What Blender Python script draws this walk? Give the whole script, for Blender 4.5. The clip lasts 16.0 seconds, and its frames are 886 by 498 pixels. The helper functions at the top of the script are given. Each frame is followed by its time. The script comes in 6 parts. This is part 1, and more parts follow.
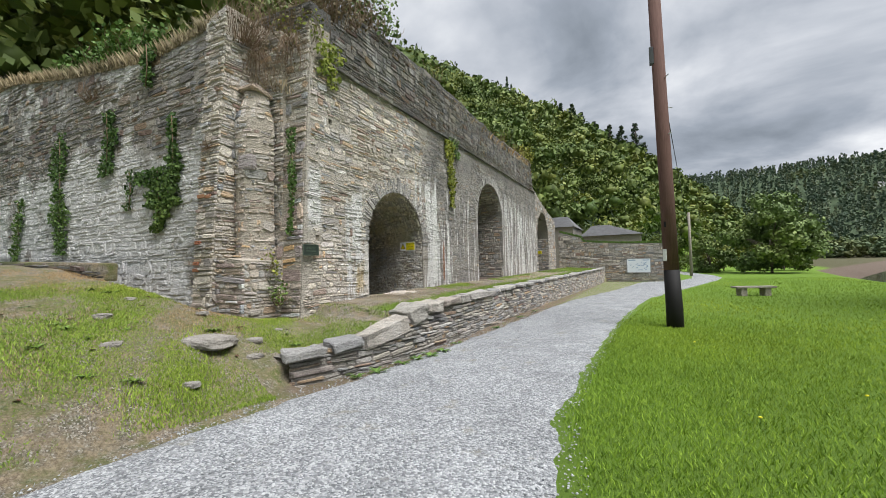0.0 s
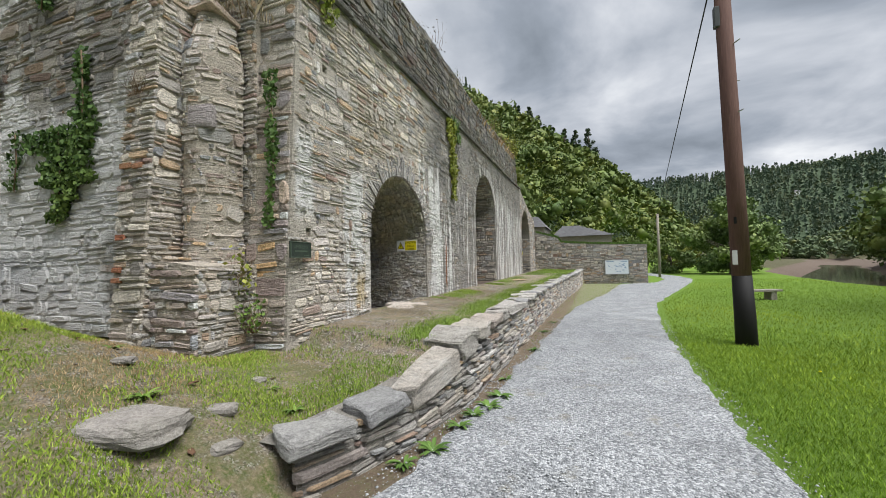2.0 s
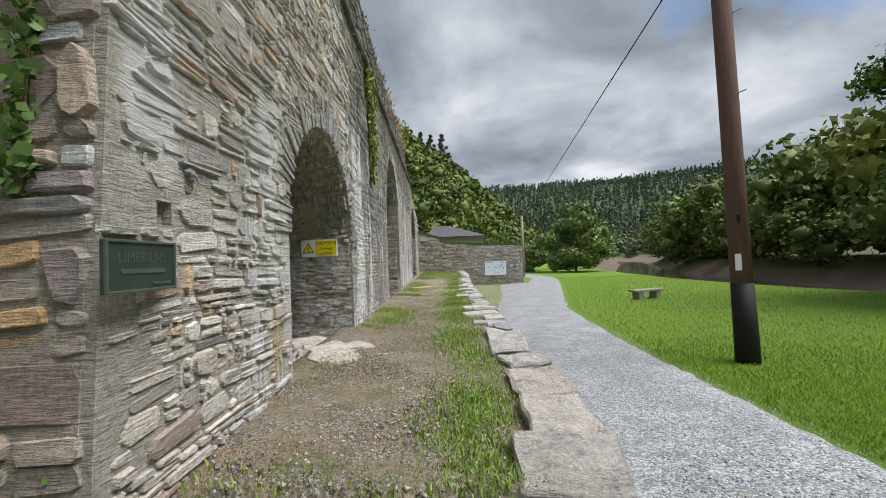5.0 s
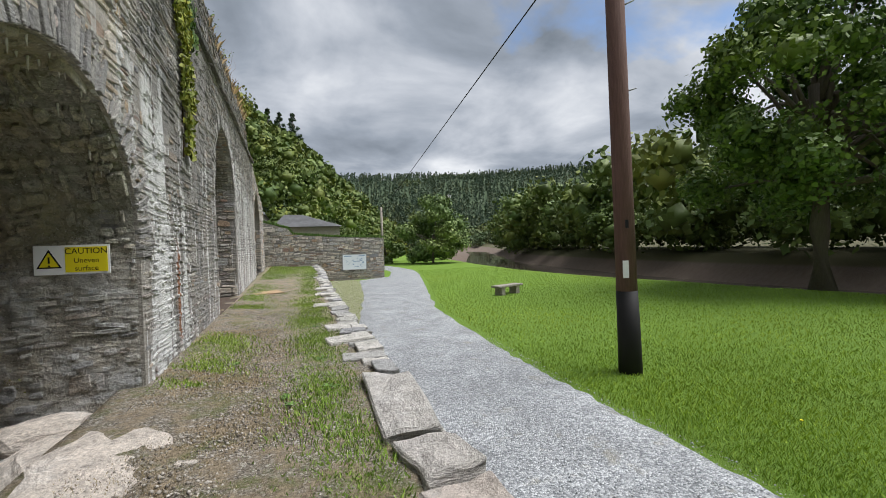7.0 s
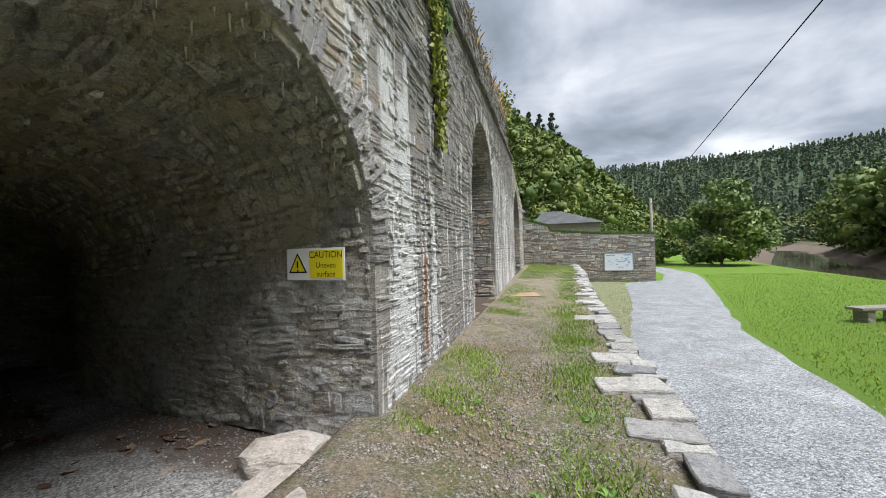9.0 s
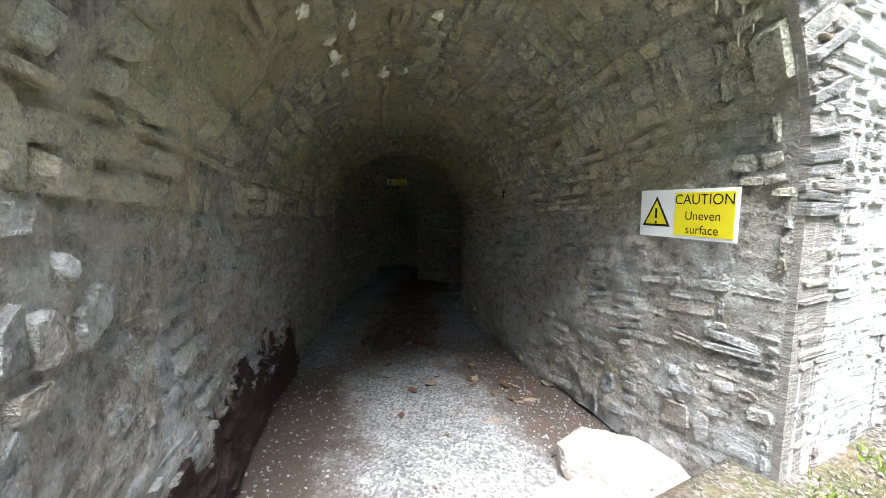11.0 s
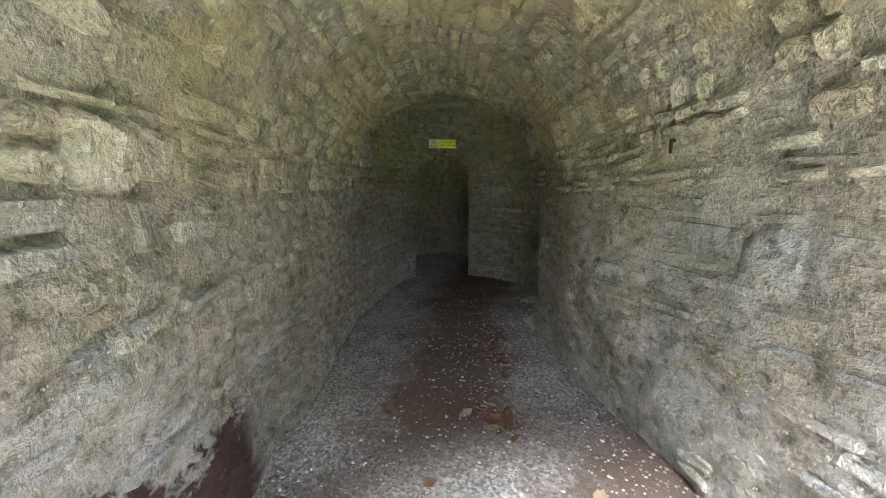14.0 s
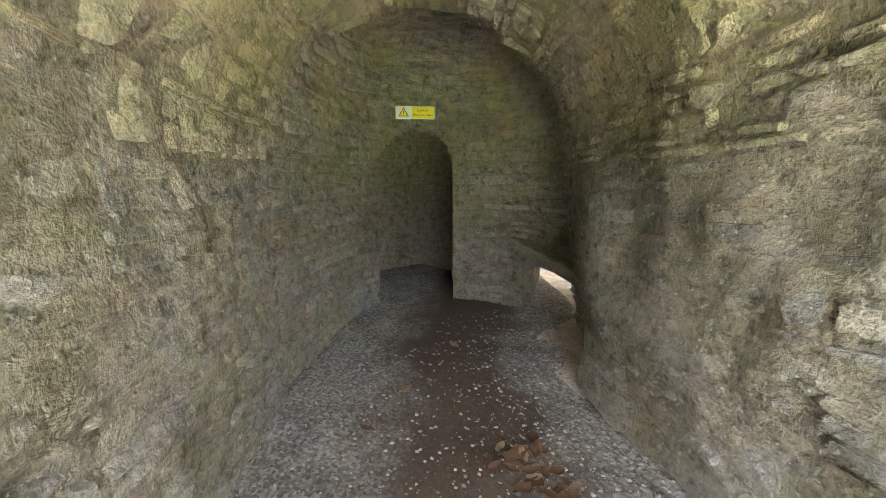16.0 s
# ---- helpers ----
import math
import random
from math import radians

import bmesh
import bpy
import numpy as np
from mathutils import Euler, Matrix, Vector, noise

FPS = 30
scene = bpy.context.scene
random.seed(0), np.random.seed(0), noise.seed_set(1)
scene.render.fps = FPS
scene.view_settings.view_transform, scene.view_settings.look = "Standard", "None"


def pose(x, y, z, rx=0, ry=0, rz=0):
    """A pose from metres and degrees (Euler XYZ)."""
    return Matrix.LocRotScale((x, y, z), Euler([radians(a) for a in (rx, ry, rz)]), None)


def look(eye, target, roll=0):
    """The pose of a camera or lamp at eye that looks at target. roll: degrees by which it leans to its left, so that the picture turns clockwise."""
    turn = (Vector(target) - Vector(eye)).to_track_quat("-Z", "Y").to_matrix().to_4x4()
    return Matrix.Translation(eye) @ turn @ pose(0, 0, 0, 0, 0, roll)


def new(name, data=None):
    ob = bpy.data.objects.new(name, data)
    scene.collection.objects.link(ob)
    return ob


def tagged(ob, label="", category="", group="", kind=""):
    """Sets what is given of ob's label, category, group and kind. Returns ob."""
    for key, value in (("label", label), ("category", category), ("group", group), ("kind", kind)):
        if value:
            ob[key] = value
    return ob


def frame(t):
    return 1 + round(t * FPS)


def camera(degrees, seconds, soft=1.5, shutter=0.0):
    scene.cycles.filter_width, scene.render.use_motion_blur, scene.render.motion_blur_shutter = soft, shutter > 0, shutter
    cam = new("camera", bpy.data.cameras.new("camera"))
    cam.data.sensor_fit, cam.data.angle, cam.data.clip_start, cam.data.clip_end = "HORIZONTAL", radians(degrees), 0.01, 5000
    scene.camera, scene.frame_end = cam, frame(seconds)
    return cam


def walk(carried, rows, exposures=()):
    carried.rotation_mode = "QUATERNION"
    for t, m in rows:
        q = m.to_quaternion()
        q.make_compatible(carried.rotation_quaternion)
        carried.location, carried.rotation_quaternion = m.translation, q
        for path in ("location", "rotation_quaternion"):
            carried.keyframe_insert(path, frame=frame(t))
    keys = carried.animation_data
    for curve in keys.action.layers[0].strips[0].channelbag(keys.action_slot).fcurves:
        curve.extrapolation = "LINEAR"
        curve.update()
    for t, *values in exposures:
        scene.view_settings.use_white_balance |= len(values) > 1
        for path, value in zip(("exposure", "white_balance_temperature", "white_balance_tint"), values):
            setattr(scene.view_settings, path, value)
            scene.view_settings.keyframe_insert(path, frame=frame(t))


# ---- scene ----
import itertools

cam = camera(95.1, 16.0, 0.9)
PATH = [
    (0, (0.093, -0.255, 1.6), (-0.813, 1.526, 1.681), -1.4),
    (0.5, (-0.467, 0.077, 1.651), (-1.308, 1.89, 1.729), -1.4),
    (1, (-1.04, 0.478, 1.67), (-1.824, 2.316, 1.748), -1.4),
    (1.5, (-1.607, 0.873, 1.69), (-2.343, 2.731, 1.766), -1.4),
    (2, (-2.153, 1.264, 1.72), (-2.854, 3.135, 1.797), -1.4),
    (2.5, (-2.721, 1.71, 1.736), (-3.385, 3.595, 1.816), -1.5),
    (3, (-3.202, 2.174, 1.765), (-3.823, 4.074, 1.842), -1.6),
    (3.5, (-3.641, 2.711, 1.775), (-4.195, 4.632, 1.852), -1.7),
    (4, (-4.102, 3.175, 1.822), (-4.533, 5.127, 1.899), -1.8),
    (4.5, (-4.375, 3.577, 1.894), (-4.619, 5.561, 1.966), -2.0),
    (5, (-4.544, 3.924, 1.94), (-4.542, 5.923, 1.996), -2.2),
    (5.2, (-4.625, 4.104, 1.997), (-4.509, 6.1, 2.049), -2.3),
    (7.3, (-4.557, 5.947, 2.226), (-3.854, 7.819, 2.2), -2.0),
    (7.5, (-4.538, 6.164, 2.217), (-3.854, 8.043, 2.201), -2.1),
    (8, (-4.619, 6.636, 2.224), (-4.075, 8.561, 2.212), -2.1),
    (8.5, (-4.624, 7.054, 2.252), (-4.473, 9.048, 2.249), -2.1),
    (9, (-4.582, 7.312, 2.294), (-5.101, 9.243, 2.297), -1.7),
    (9.5, (-4.596, 7.462, 2.295), (-5.696, 9.132, 2.281), -0.9),
    (10, (-4.711, 7.709, 2.264), (-6.189, 9.055, 2.204), -0.4),
    (10.2, (-4.77, 7.799, 2.268), (-6.341, 9.033, 2.177), -0.2),
    (12.3, (-5.814, 8.675, 2.229), (-7.687, 9.283, 1.881), 0.3),
    (12.5, (-5.953, 8.74, 2.252), (-7.826, 9.346, 1.901), 0.4),
    (13, (-6.296, 8.79, 2.255), (-8.17, 9.396, 1.906), 0.2),
    (13.5, (-6.666, 8.731, 2.273), (-8.531, 9.362, 1.924), -0.0),
    (14, (-7.023, 8.776, 2.198), (-8.873, 9.454, 1.853), -0.0),
    (14.5, (-7.408, 8.824, 2.188), (-9.231, 9.571, 1.846), -0.3),
    (15, (-7.836, 8.837, 2.119), (-9.632, 9.653, 1.792), -0.1),
    (15.5, (-8.265, 9.036, 2.031), (-10.048, 9.883, 1.71), -0.2),
    (16, (-8.688, 9.182, 1.986), (-10.457, 10.06, 1.67), -0.3),
]
EXPOSURES = [(0, 0.28, 6300, 10), (5.2, 0.22, 6250, 10), (8.4, 0.25, 6250, 10), (9.2, 0.62, 6050, 10), (10.2, 1.3, 5900, 10), (12.3, 3.35, 5900, 12), (14.0, 4.65, 6150, 14), (15.0, 5.2, 6400, 14), (16.0, 6.05, 6700, 15)]
walk(cam, [(t, look(eye, target, roll)) for t, eye, target, roll in PATH], EXPOSURES)

# ---- world and sun ----
SUN_ELEVATION, SUN_AZIMUTH = radians(60), radians(109)
world = bpy.data.worlds.new("sky")
scene.world = world
world.use_nodes = True
wn, wl = world.node_tree.nodes, world.node_tree.links
wn.clear()


def wnode(kind, **inputs):
    n = wn.new(kind)
    for key, value in inputs.items():
        n.inputs[key].default_value = value
    return n


sky = wn.new("ShaderNodeTexSky")
sky.sky_type, sky.sun_disc = "NISHITA", False
sky.sun_elevation, sky.sun_rotation = SUN_ELEVATION, SUN_AZIMUTH
sky_gain = wnode("ShaderNodeVectorMath")
sky_gain.operation = "SCALE"
sky_gain.inputs["Scale"].default_value = 0.12
wl.new(sky.outputs[0], sky_gain.inputs[0])
coord = wn.new("ShaderNodeTexCoord")
split = wn.new("ShaderNodeSeparateXYZ")
wl.new(coord.outputs["Generated"], split.inputs[0])
lift = wnode("ShaderNodeMath")
lift.operation = "MAXIMUM"
lift.inputs[1].default_value = 0.0
wl.new(split.outputs["Z"], lift.inputs[0])
lift2 = wnode("ShaderNodeMath")
lift2.operation = "ADD"
lift2.inputs[1].default_value = 0.22
wl.new(lift.outputs[0], lift2.inputs[0])
flat = wn.new("ShaderNodeVectorMath")
flat.operation = "DIVIDE"
both = wn.new("ShaderNodeCombineXYZ")
for axis in ("X", "Y", "Z"):
    wl.new(lift2.outputs[0], both.inputs[axis])
wl.new(coord.outputs["Generated"], flat.inputs[0])
wl.new(both.outputs[0], flat.inputs[1])


def cloud_noise(scale, detail, rough, offset):
    m = wnode("ShaderNodeMapping", Location=offset)
    wl.new(flat.outputs[0], m.inputs[0])
    n = wnode("ShaderNodeTexNoise", Scale=scale, Detail=detail, Roughness=rough, Distortion=0.25)
    wl.new(m.outputs[0], n.inputs["Vector"])
    return n


def wramp(source, stops):
    r = wn.new("ShaderNodeValToRGB")
    while len(r.color_ramp.elements) < len(stops):
        r.color_ramp.elements.new(0.5)
    for e, (p, c) in zip(r.color_ramp.elements, stops):
        e.position, e.color = p, (*c, 1)
    wl.new(source, r.inputs[0])
    return r


shade = wramp(cloud_noise(1.5, 7, 0.52, (3.1, 0.7, 0)).outputs["Fac"],
              [(0.30, (0.17, 0.195, 0.225)), (0.45, (0.31, 0.34, 0.385)), (0.58, (0.51, 0.53, 0.565)), (0.72, (0.76, 0.765, 0.77))])
cover = wramp(cloud_noise(1.1, 6, 0.55, (8.3, 2.9, 0)).outputs["Fac"], [(0.30, (0, 0, 0)), (0.37, (1, 1, 1))])
mixed = wn.new("ShaderNodeMix")
mixed.data_type = "RGBA"
wl.new(cover.outputs[0], mixed.inputs["Factor"])
wl.new(sky_gain.outputs[0], mixed.inputs[6])
wl.new(shade.outputs[0], mixed.inputs[7])
bg = wnode("ShaderNodeBackground", Strength=1.0)
out = wn.new("ShaderNodeOutputWorld")
wl.new(mixed.outputs[2], bg.inputs[0])
wl.new(bg.outputs[0], out.inputs[0])

sun = new("sun", bpy.data.lights.new("sun", "SUN"))
sun.data.energy, sun.data.angle, sun.data.color = 4.2, radians(36), (1.0, 0.975, 0.94)
away = Vector((math.sin(SUN_AZIMUTH) * math.cos(SUN_ELEVATION), math.cos(SUN_AZIMUTH) * math.cos(SUN_ELEVATION), math.sin(SUN_ELEVATION)))
sun.matrix_world = look(away * 100, (0, 0, 0))

# ---- materials ----


class Nodes:
    """A short way to write node materials."""

    def __init__(self, name, rough=0.9, metal=0.0):
        self.mat = bpy.data.materials.new(name)
        self.mat.use_nodes = True
        self.t = self.mat.node_tree
        self.bsdf = self.t.nodes["Principled BSDF"]
        self.bsdf.inputs["Roughness"].default_value = rough
        self.bsdf.inputs["Metallic"].default_value = metal
        self.bsdf.inputs["Specular IOR Level"].default_value = 0.3
        self.pos = self.t.nodes.new("ShaderNodeNewGeometry").outputs["Position"]

    def put(self, value, socket):
        if isinstance(value, bpy.types.NodeSocket):
            self.t.links.new(value, socket)
        elif isinstance(value, (tuple, list)) and len(value) == 3 and socket.type == "RGBA":
            socket.default_value = (*value, 1)
        else:
            socket.default_value = value

    def local(self):
        return self.t.nodes.new("ShaderNodeTexCoord").outputs["Object"]

    def stretch(self, vector, scale=(1, 1, 1), move=(0, 0, 0)):
        n = self.t.nodes.new("ShaderNodeMapping")
        self.put(vector, n.inputs["Vector"])
        n.inputs["Scale"].default_value, n.inputs["Location"].default_value = scale, move
        return n.outputs[0]

    def noise(self, scale, detail=4, rough=0.6, vector=None, distort=0.0):
        n = self.t.nodes.new("ShaderNodeTexNoise")
        self.put(vector or self.pos, n.inputs["Vector"])
        n.inputs["Scale"].default_value, n.inputs["Detail"].default_value = scale, detail
        n.inputs["Roughness"].default_value, n.inputs["Distortion"].default_value = rough, distort
        return n.outputs["Fac"]

    def cells(self, scale, vector=None, output="Distance", feature="F1"):
        n = self.t.nodes.new("ShaderNodeTexVoronoi")
        n.feature = feature
        self.put(vector or self.pos, n.inputs["Vector"])
        n.inputs["Scale"].default_value = scale
        return n.outputs[output]

    def island(self):
        return self.t.nodes.new("ShaderNodeNewGeometry").outputs["Random Per Island"]

    def each(self):
        return self.t.nodes.new("ShaderNodeObjectInfo").outputs["Random"]

    def axis(self, name, vector=None):
        n = self.t.nodes.new("ShaderNodeSeparateXYZ")
        self.put(vector or self.pos, n.inputs[0])
        return n.outputs[name]

    def ramp(self, fac, stops, smooth=False):
        n = self.t.nodes.new("ShaderNodeValToRGB")
        if smooth:
            n.color_ramp.interpolation = "EASE"
        while len(n.color_ramp.elements) < len(stops):
            n.color_ramp.elements.new(0.5)
        for e, (p, c) in zip(n.color_ramp.elements, stops):
            e.position, e.color = p, (*(c if isinstance(c, tuple) else (c, c, c)), 1)
        self.put(fac, n.inputs[0])
        return n.outputs[0]

    def math(self, op, a, b=0.0, clamp=False):
        n = self.t.nodes.new("ShaderNodeMath")
        n.operation, n.use_clamp = op, clamp
        self.put(a, n.inputs[0]), self.put(b, n.inputs[1])
        return n.outputs[0]

    def span(self, v, a, b, c=0.0, d=1.0):
        n = self.t.nodes.new("ShaderNodeMapRange")
        n.interpolation_type = "SMOOTHSTEP"
        for k, x in zip(range(5), (v, a, b, c, d)):
            self.put(x, n.inputs[k])
        return n.outputs[0]

    def mix(self, fac, a, b, blend="MIX"):
        n = self.t.nodes.new("ShaderNodeMix")
        n.data_type, n.blend_type = "RGBA", blend
        self.put(fac, n.inputs[0]), self.put(a, n.inputs[6]), self.put(b, n.inputs[7])
        return n.outputs[2]

    def done(self, color, height=None, bump=0.3, dist=0.01, rough=None):
        self.put(color, self.bsdf.inputs["Base Color"])
        if rough is not None:
            self.put(rough, self.bsdf.inputs["Roughness"])
        if height is not None:
            n = self.t.nodes.new("ShaderNodeBump")
            n.inputs["Strength"].default_value, n.inputs["Distance"].default_value = bump, dist
            self.put(height, n.inputs["Height"])
            self.put(n.outputs[0], self.bsdf.inputs["Normal"])
        return self.mat


SLATE = [(0.0, (0.17, 0.165, 0.165)), (0.13, (0.56, 0.51, 0.45)), (0.27, (0.36, 0.35, 0.34)), (0.42, (0.66, 0.60, 0.51)),
         (0.53, (0.24, 0.25, 0.265)), (0.66, (0.54, 0.48, 0.41)), (0.76, (0.42, 0.42, 0.42)), (0.84, (0.50, 0.37, 0.24)), (0.90, (0.28, 0.20, 0.175)), (1.0, (0.72, 0.70, 0.66))]


def stone_material(name, palette, lime=0.0, moss=0.0, dark=1.0, runs=(), mortar=None, by_object=False, wash=0.0, buff=0.0, damp=False, streaks=False):
    n = Nodes(name, 0.92)
    pick = n.each() if by_object else n.island()
    base = n.ramp(pick, [(p, tuple(v * dark for v in c)) for p, c in palette]) if mortar is None else mortar
    grain = n.noise(38, 6, 0.65)
    speck = n.noise(120, 3, 0.7)
    streaky = n.noise(7, 6, 0.72, n.stretch(n.pos, (1, 1, 7)))
    color = n.mix(0.5, base, n.ramp(grain, [(0.3, 0.42), (0.5, 1.05), (0.68, 1.5)]), "MULTIPLY")
    color = n.mix(0.28, color, n.ramp(speck, [(0.32, 0.5), (0.5, 1.05), (0.7, 1.6)]), "MULTIPLY")
    color = n.mix(0.8, color, n.ramp(streaky, [(0.30, 0.40), (0.42, 0.95), (0.62, 1.3)]), "MULTIPLY")
    if buff:
        color = n.mix(n.math("MULTIPLY", n.ramp(n.noise(0.7, 4, 0.6), [(0.42, 0.0), (0.62, 1.0)]), buff), color, (0.46, 0.38, 0.27))
    if wash:
        patch = n.math("SUBTRACT", n.noise(0.55, 5, 0.62, n.stretch(n.pos, (1, 1, 0.8))), n.span(n.axis("Z"), 3.6, 5.6, -0.05, 0.10))
        color = n.mix(n.math("MULTIPLY", n.ramp(patch, [(0.42, 0.0), (0.50, 1.0)]), wash), color, (0.86, 0.85, 0.83))
    if lime:
        fall = n.noise(2.6, 4, 0.6, n.stretch(n.pos, (1, 1, 0.13)))
        broad = n.noise(0.35, 2, 0.5)
        fine = n.noise(16, 4, 0.6)
        mask = n.math("MULTIPLY", n.ramp(fall, [(0.52, 0.0), (0.64, 1.0)]), n.ramp(broad, [(0.36, 0.0), (0.56, 1.0)]))
        mask = n.math("MULTIPLY", mask, n.ramp(fine, [(0.28, 0.1), (0.5, 1.0)]))
        mask = n.math("MULTIPLY", mask, lime)
        color = n.mix(mask, color, (0.78, 0.77, 0.74))
    if streaks:
        color = n.mix(n.math("MULTIPLY", n.span(n.axis("Y"), 9.8, 11.0), n.ramp(n.noise(1.2, 5, 0.65), [(0.3, 0.4), (0.6, 0.8)])), color, (0.21, 0.205, 0.20))
        along = n.math("DIVIDE", n.math("SUBTRACT", n.axis("Y"), 5.0), 20.0)
        much = n.ramp(along, [((y - 5) / 20, v) for y, v in LIME_SPREAD])
        reach = n.math("MULTIPLY", n.ramp(along, [((y - 5) / 20, v / 6) for y, v in LIME_TOP]), 6.0)
        fall = n.noise(5.0, 4, 0.6, n.stretch(n.pos, (1, 1, 0.07)))
        ragged = n.math("ADD", n.axis("Z"), n.math("MULTIPLY", n.math("SUBTRACT", n.noise(2.2, 3, 0.6, n.stretch(n.pos, (1, 1, 0.2))), 0.5), 2.4))
        m = n.span(n.math("ADD", fall, n.math("MULTIPLY", much, 0.17)), 0.63, 0.67)
        m = n.math("MULTIPLY", m, n.span(ragged, n.math("SUBTRACT", reach, 0.7), reach, 1.0, 0.0))
        m = n.math("MULTIPLY", m, n.span(much, 0.02, 0.3))
        m = n.math("MULTIPLY", m, n.ramp(n.noise(15, 4, 0.65), [(0.34, 0.25), (0.48, 1.0)]))
        color = n.mix(n.math("MULTIPLY", m, 0.95), color, (0.80, 0.79, 0.77))
    for y0, width, top, foot, tint, amount in runs:
        wave = n.math("MULTIPLY", n.math("SUBTRACT", n.noise(2.2, 3, 0.6), 0.5), max(0.10, width * 0.9))
        off = n.math("ABSOLUTE", n.math("ADD", n.math("SUBTRACT", n.axis("Y"), y0), wave))
        m = n.span(off, width * 0.55, width, 1.0, 0.0)
        m = n.math("MULTIPLY", m, n.span(n.axis("Z"), top - 0.35, top, 1.0, 0.0))
        m = n.math("MULTIPLY", m, n.span(n.axis("Z"), foot, foot + 0.3))
        m = n.math("MULTIPLY", m, n.ramp(n.noise(13, 4, 0.7), [(0.30, 0.5), (0.40, 1.0)]))
        color = n.mix(n.math("MULTIPLY", m, amount), color, tint)
    if damp:
        edge = n.math("ADD", n.axis("Z"), n.math("MULTIPLY", n.math("SUBTRACT", n.noise(3.5, 5, 0.65), 0.5), 1.1))
        m = n.math("MULTIPLY", n.span(edge, 1.22, 1.08), n.span(n.axis("Y"), 8.75, 8.55))
        color = n.mix(n.math("MULTIPLY", m, n.span(n.axis("X"), -9.2, -8.9)), color, (0.075, 0.045, 0.04))
    if moss:
        green = n.noise(1.1, 5, 0.65)
        color = n.mix(n.math("MULTIPLY", n.ramp(green, [(0.46, 0.0), (0.66, 1.0)]), moss), color, (0.13, 0.15, 0.06))
    return n.done(color, n.math("ADD", n.math("MULTIPLY", speck, 0.25), n.math("ADD", n.math("MULTIPLY", grain, 0.7), n.math("MULTIPLY", streaky, 1.8))), 1.0, 0.035)


WHITE, RUST = (0.80, 0.79, 0.76), (0.30, 0.13, 0.06)
FRONT_RUNS = [(7.56, 0.12, 3.2, 0.9, WHITE, 0.5), (7.30, 0.17, 1.8, 0.9, (0.50, 0.36, 0.12), 0.6), (7.32, 0.16, 2.9, 2.0, (0.50, 0.40, 0.20), 0.4),
              (5.88, 0.24, 3.8, 2.3, WHITE, 0.95), (7.20, 0.20, 3.5, 1.8, WHITE, 0.95), (6.95, 0.12, 3.2, 2.4, WHITE, 0.75),
              (11.12, 0.17, 4.1, 0.95, WHITE, 1.0), (10.72, 0.20, 4.3, 2.5, WHITE, 0.95), (12.15, 0.11, 3.2, 1.0, WHITE, 0.85), (11.76, 0.08, 2.5, 0.95, RUST, 0.95)]
LIME_SPREAD = [(5.0, 0.1), (6.6, 0.1), (7.2, 0.45), (10.3, 0.4), (10.7, 0.95), (11.5, 0.75), (12.5, 0.45), (14.8, 0.6), (18.2, 0.95), (20.5, 0.95), (24.8, 0.9)]
LIME_TOP = [(5.0, 3.4), (7.2, 3.6), (10.5, 4.9), (11.5, 4.6), (14.5, 4.2), (18.5, 4.9), (24.8, 4.4)]
stone_front = stone_material("slate_rubble_front", SLATE, dark=1.32, runs=FRONT_RUNS, buff=0.4, streaks=True)
stone_front_piece = stone_material("slate_rubble_piece", SLATE, dark=1.5, runs=FRONT_RUNS[3:6], by_object=True, buff=0.35)
mortar_front = stone_material("lime_mortar_front", None, runs=FRONT_RUNS, mortar=(0.46, 0.42, 0.36), streaks=True)
stone_parapet = stone_material("dark_slate_parapet", SLATE, dark=0.42, moss=0.25, lime=0.4)
mortar_parapet = stone_material("dark_mortar", None, mortar=(0.12, 0.115, 0.11), moss=0.3)
stone_south = stone_material("slate_rubble_south", SLATE, dark=1.3, moss=0.15, buff=0.25)
mortar_south = stone_material("mortar_south", None, mortar=(0.46, 0.41, 0.34), moss=0.12)
stone_white = stone_material("limewashed_rubble", SLATE, wash=0.97, lime=0.5, moss=0.06, dark=0.72)
mortar_white = stone_material("limewashed_mortar", None, mortar=(0.36, 0.34, 0.30), wash=0.8, moss=0.12)


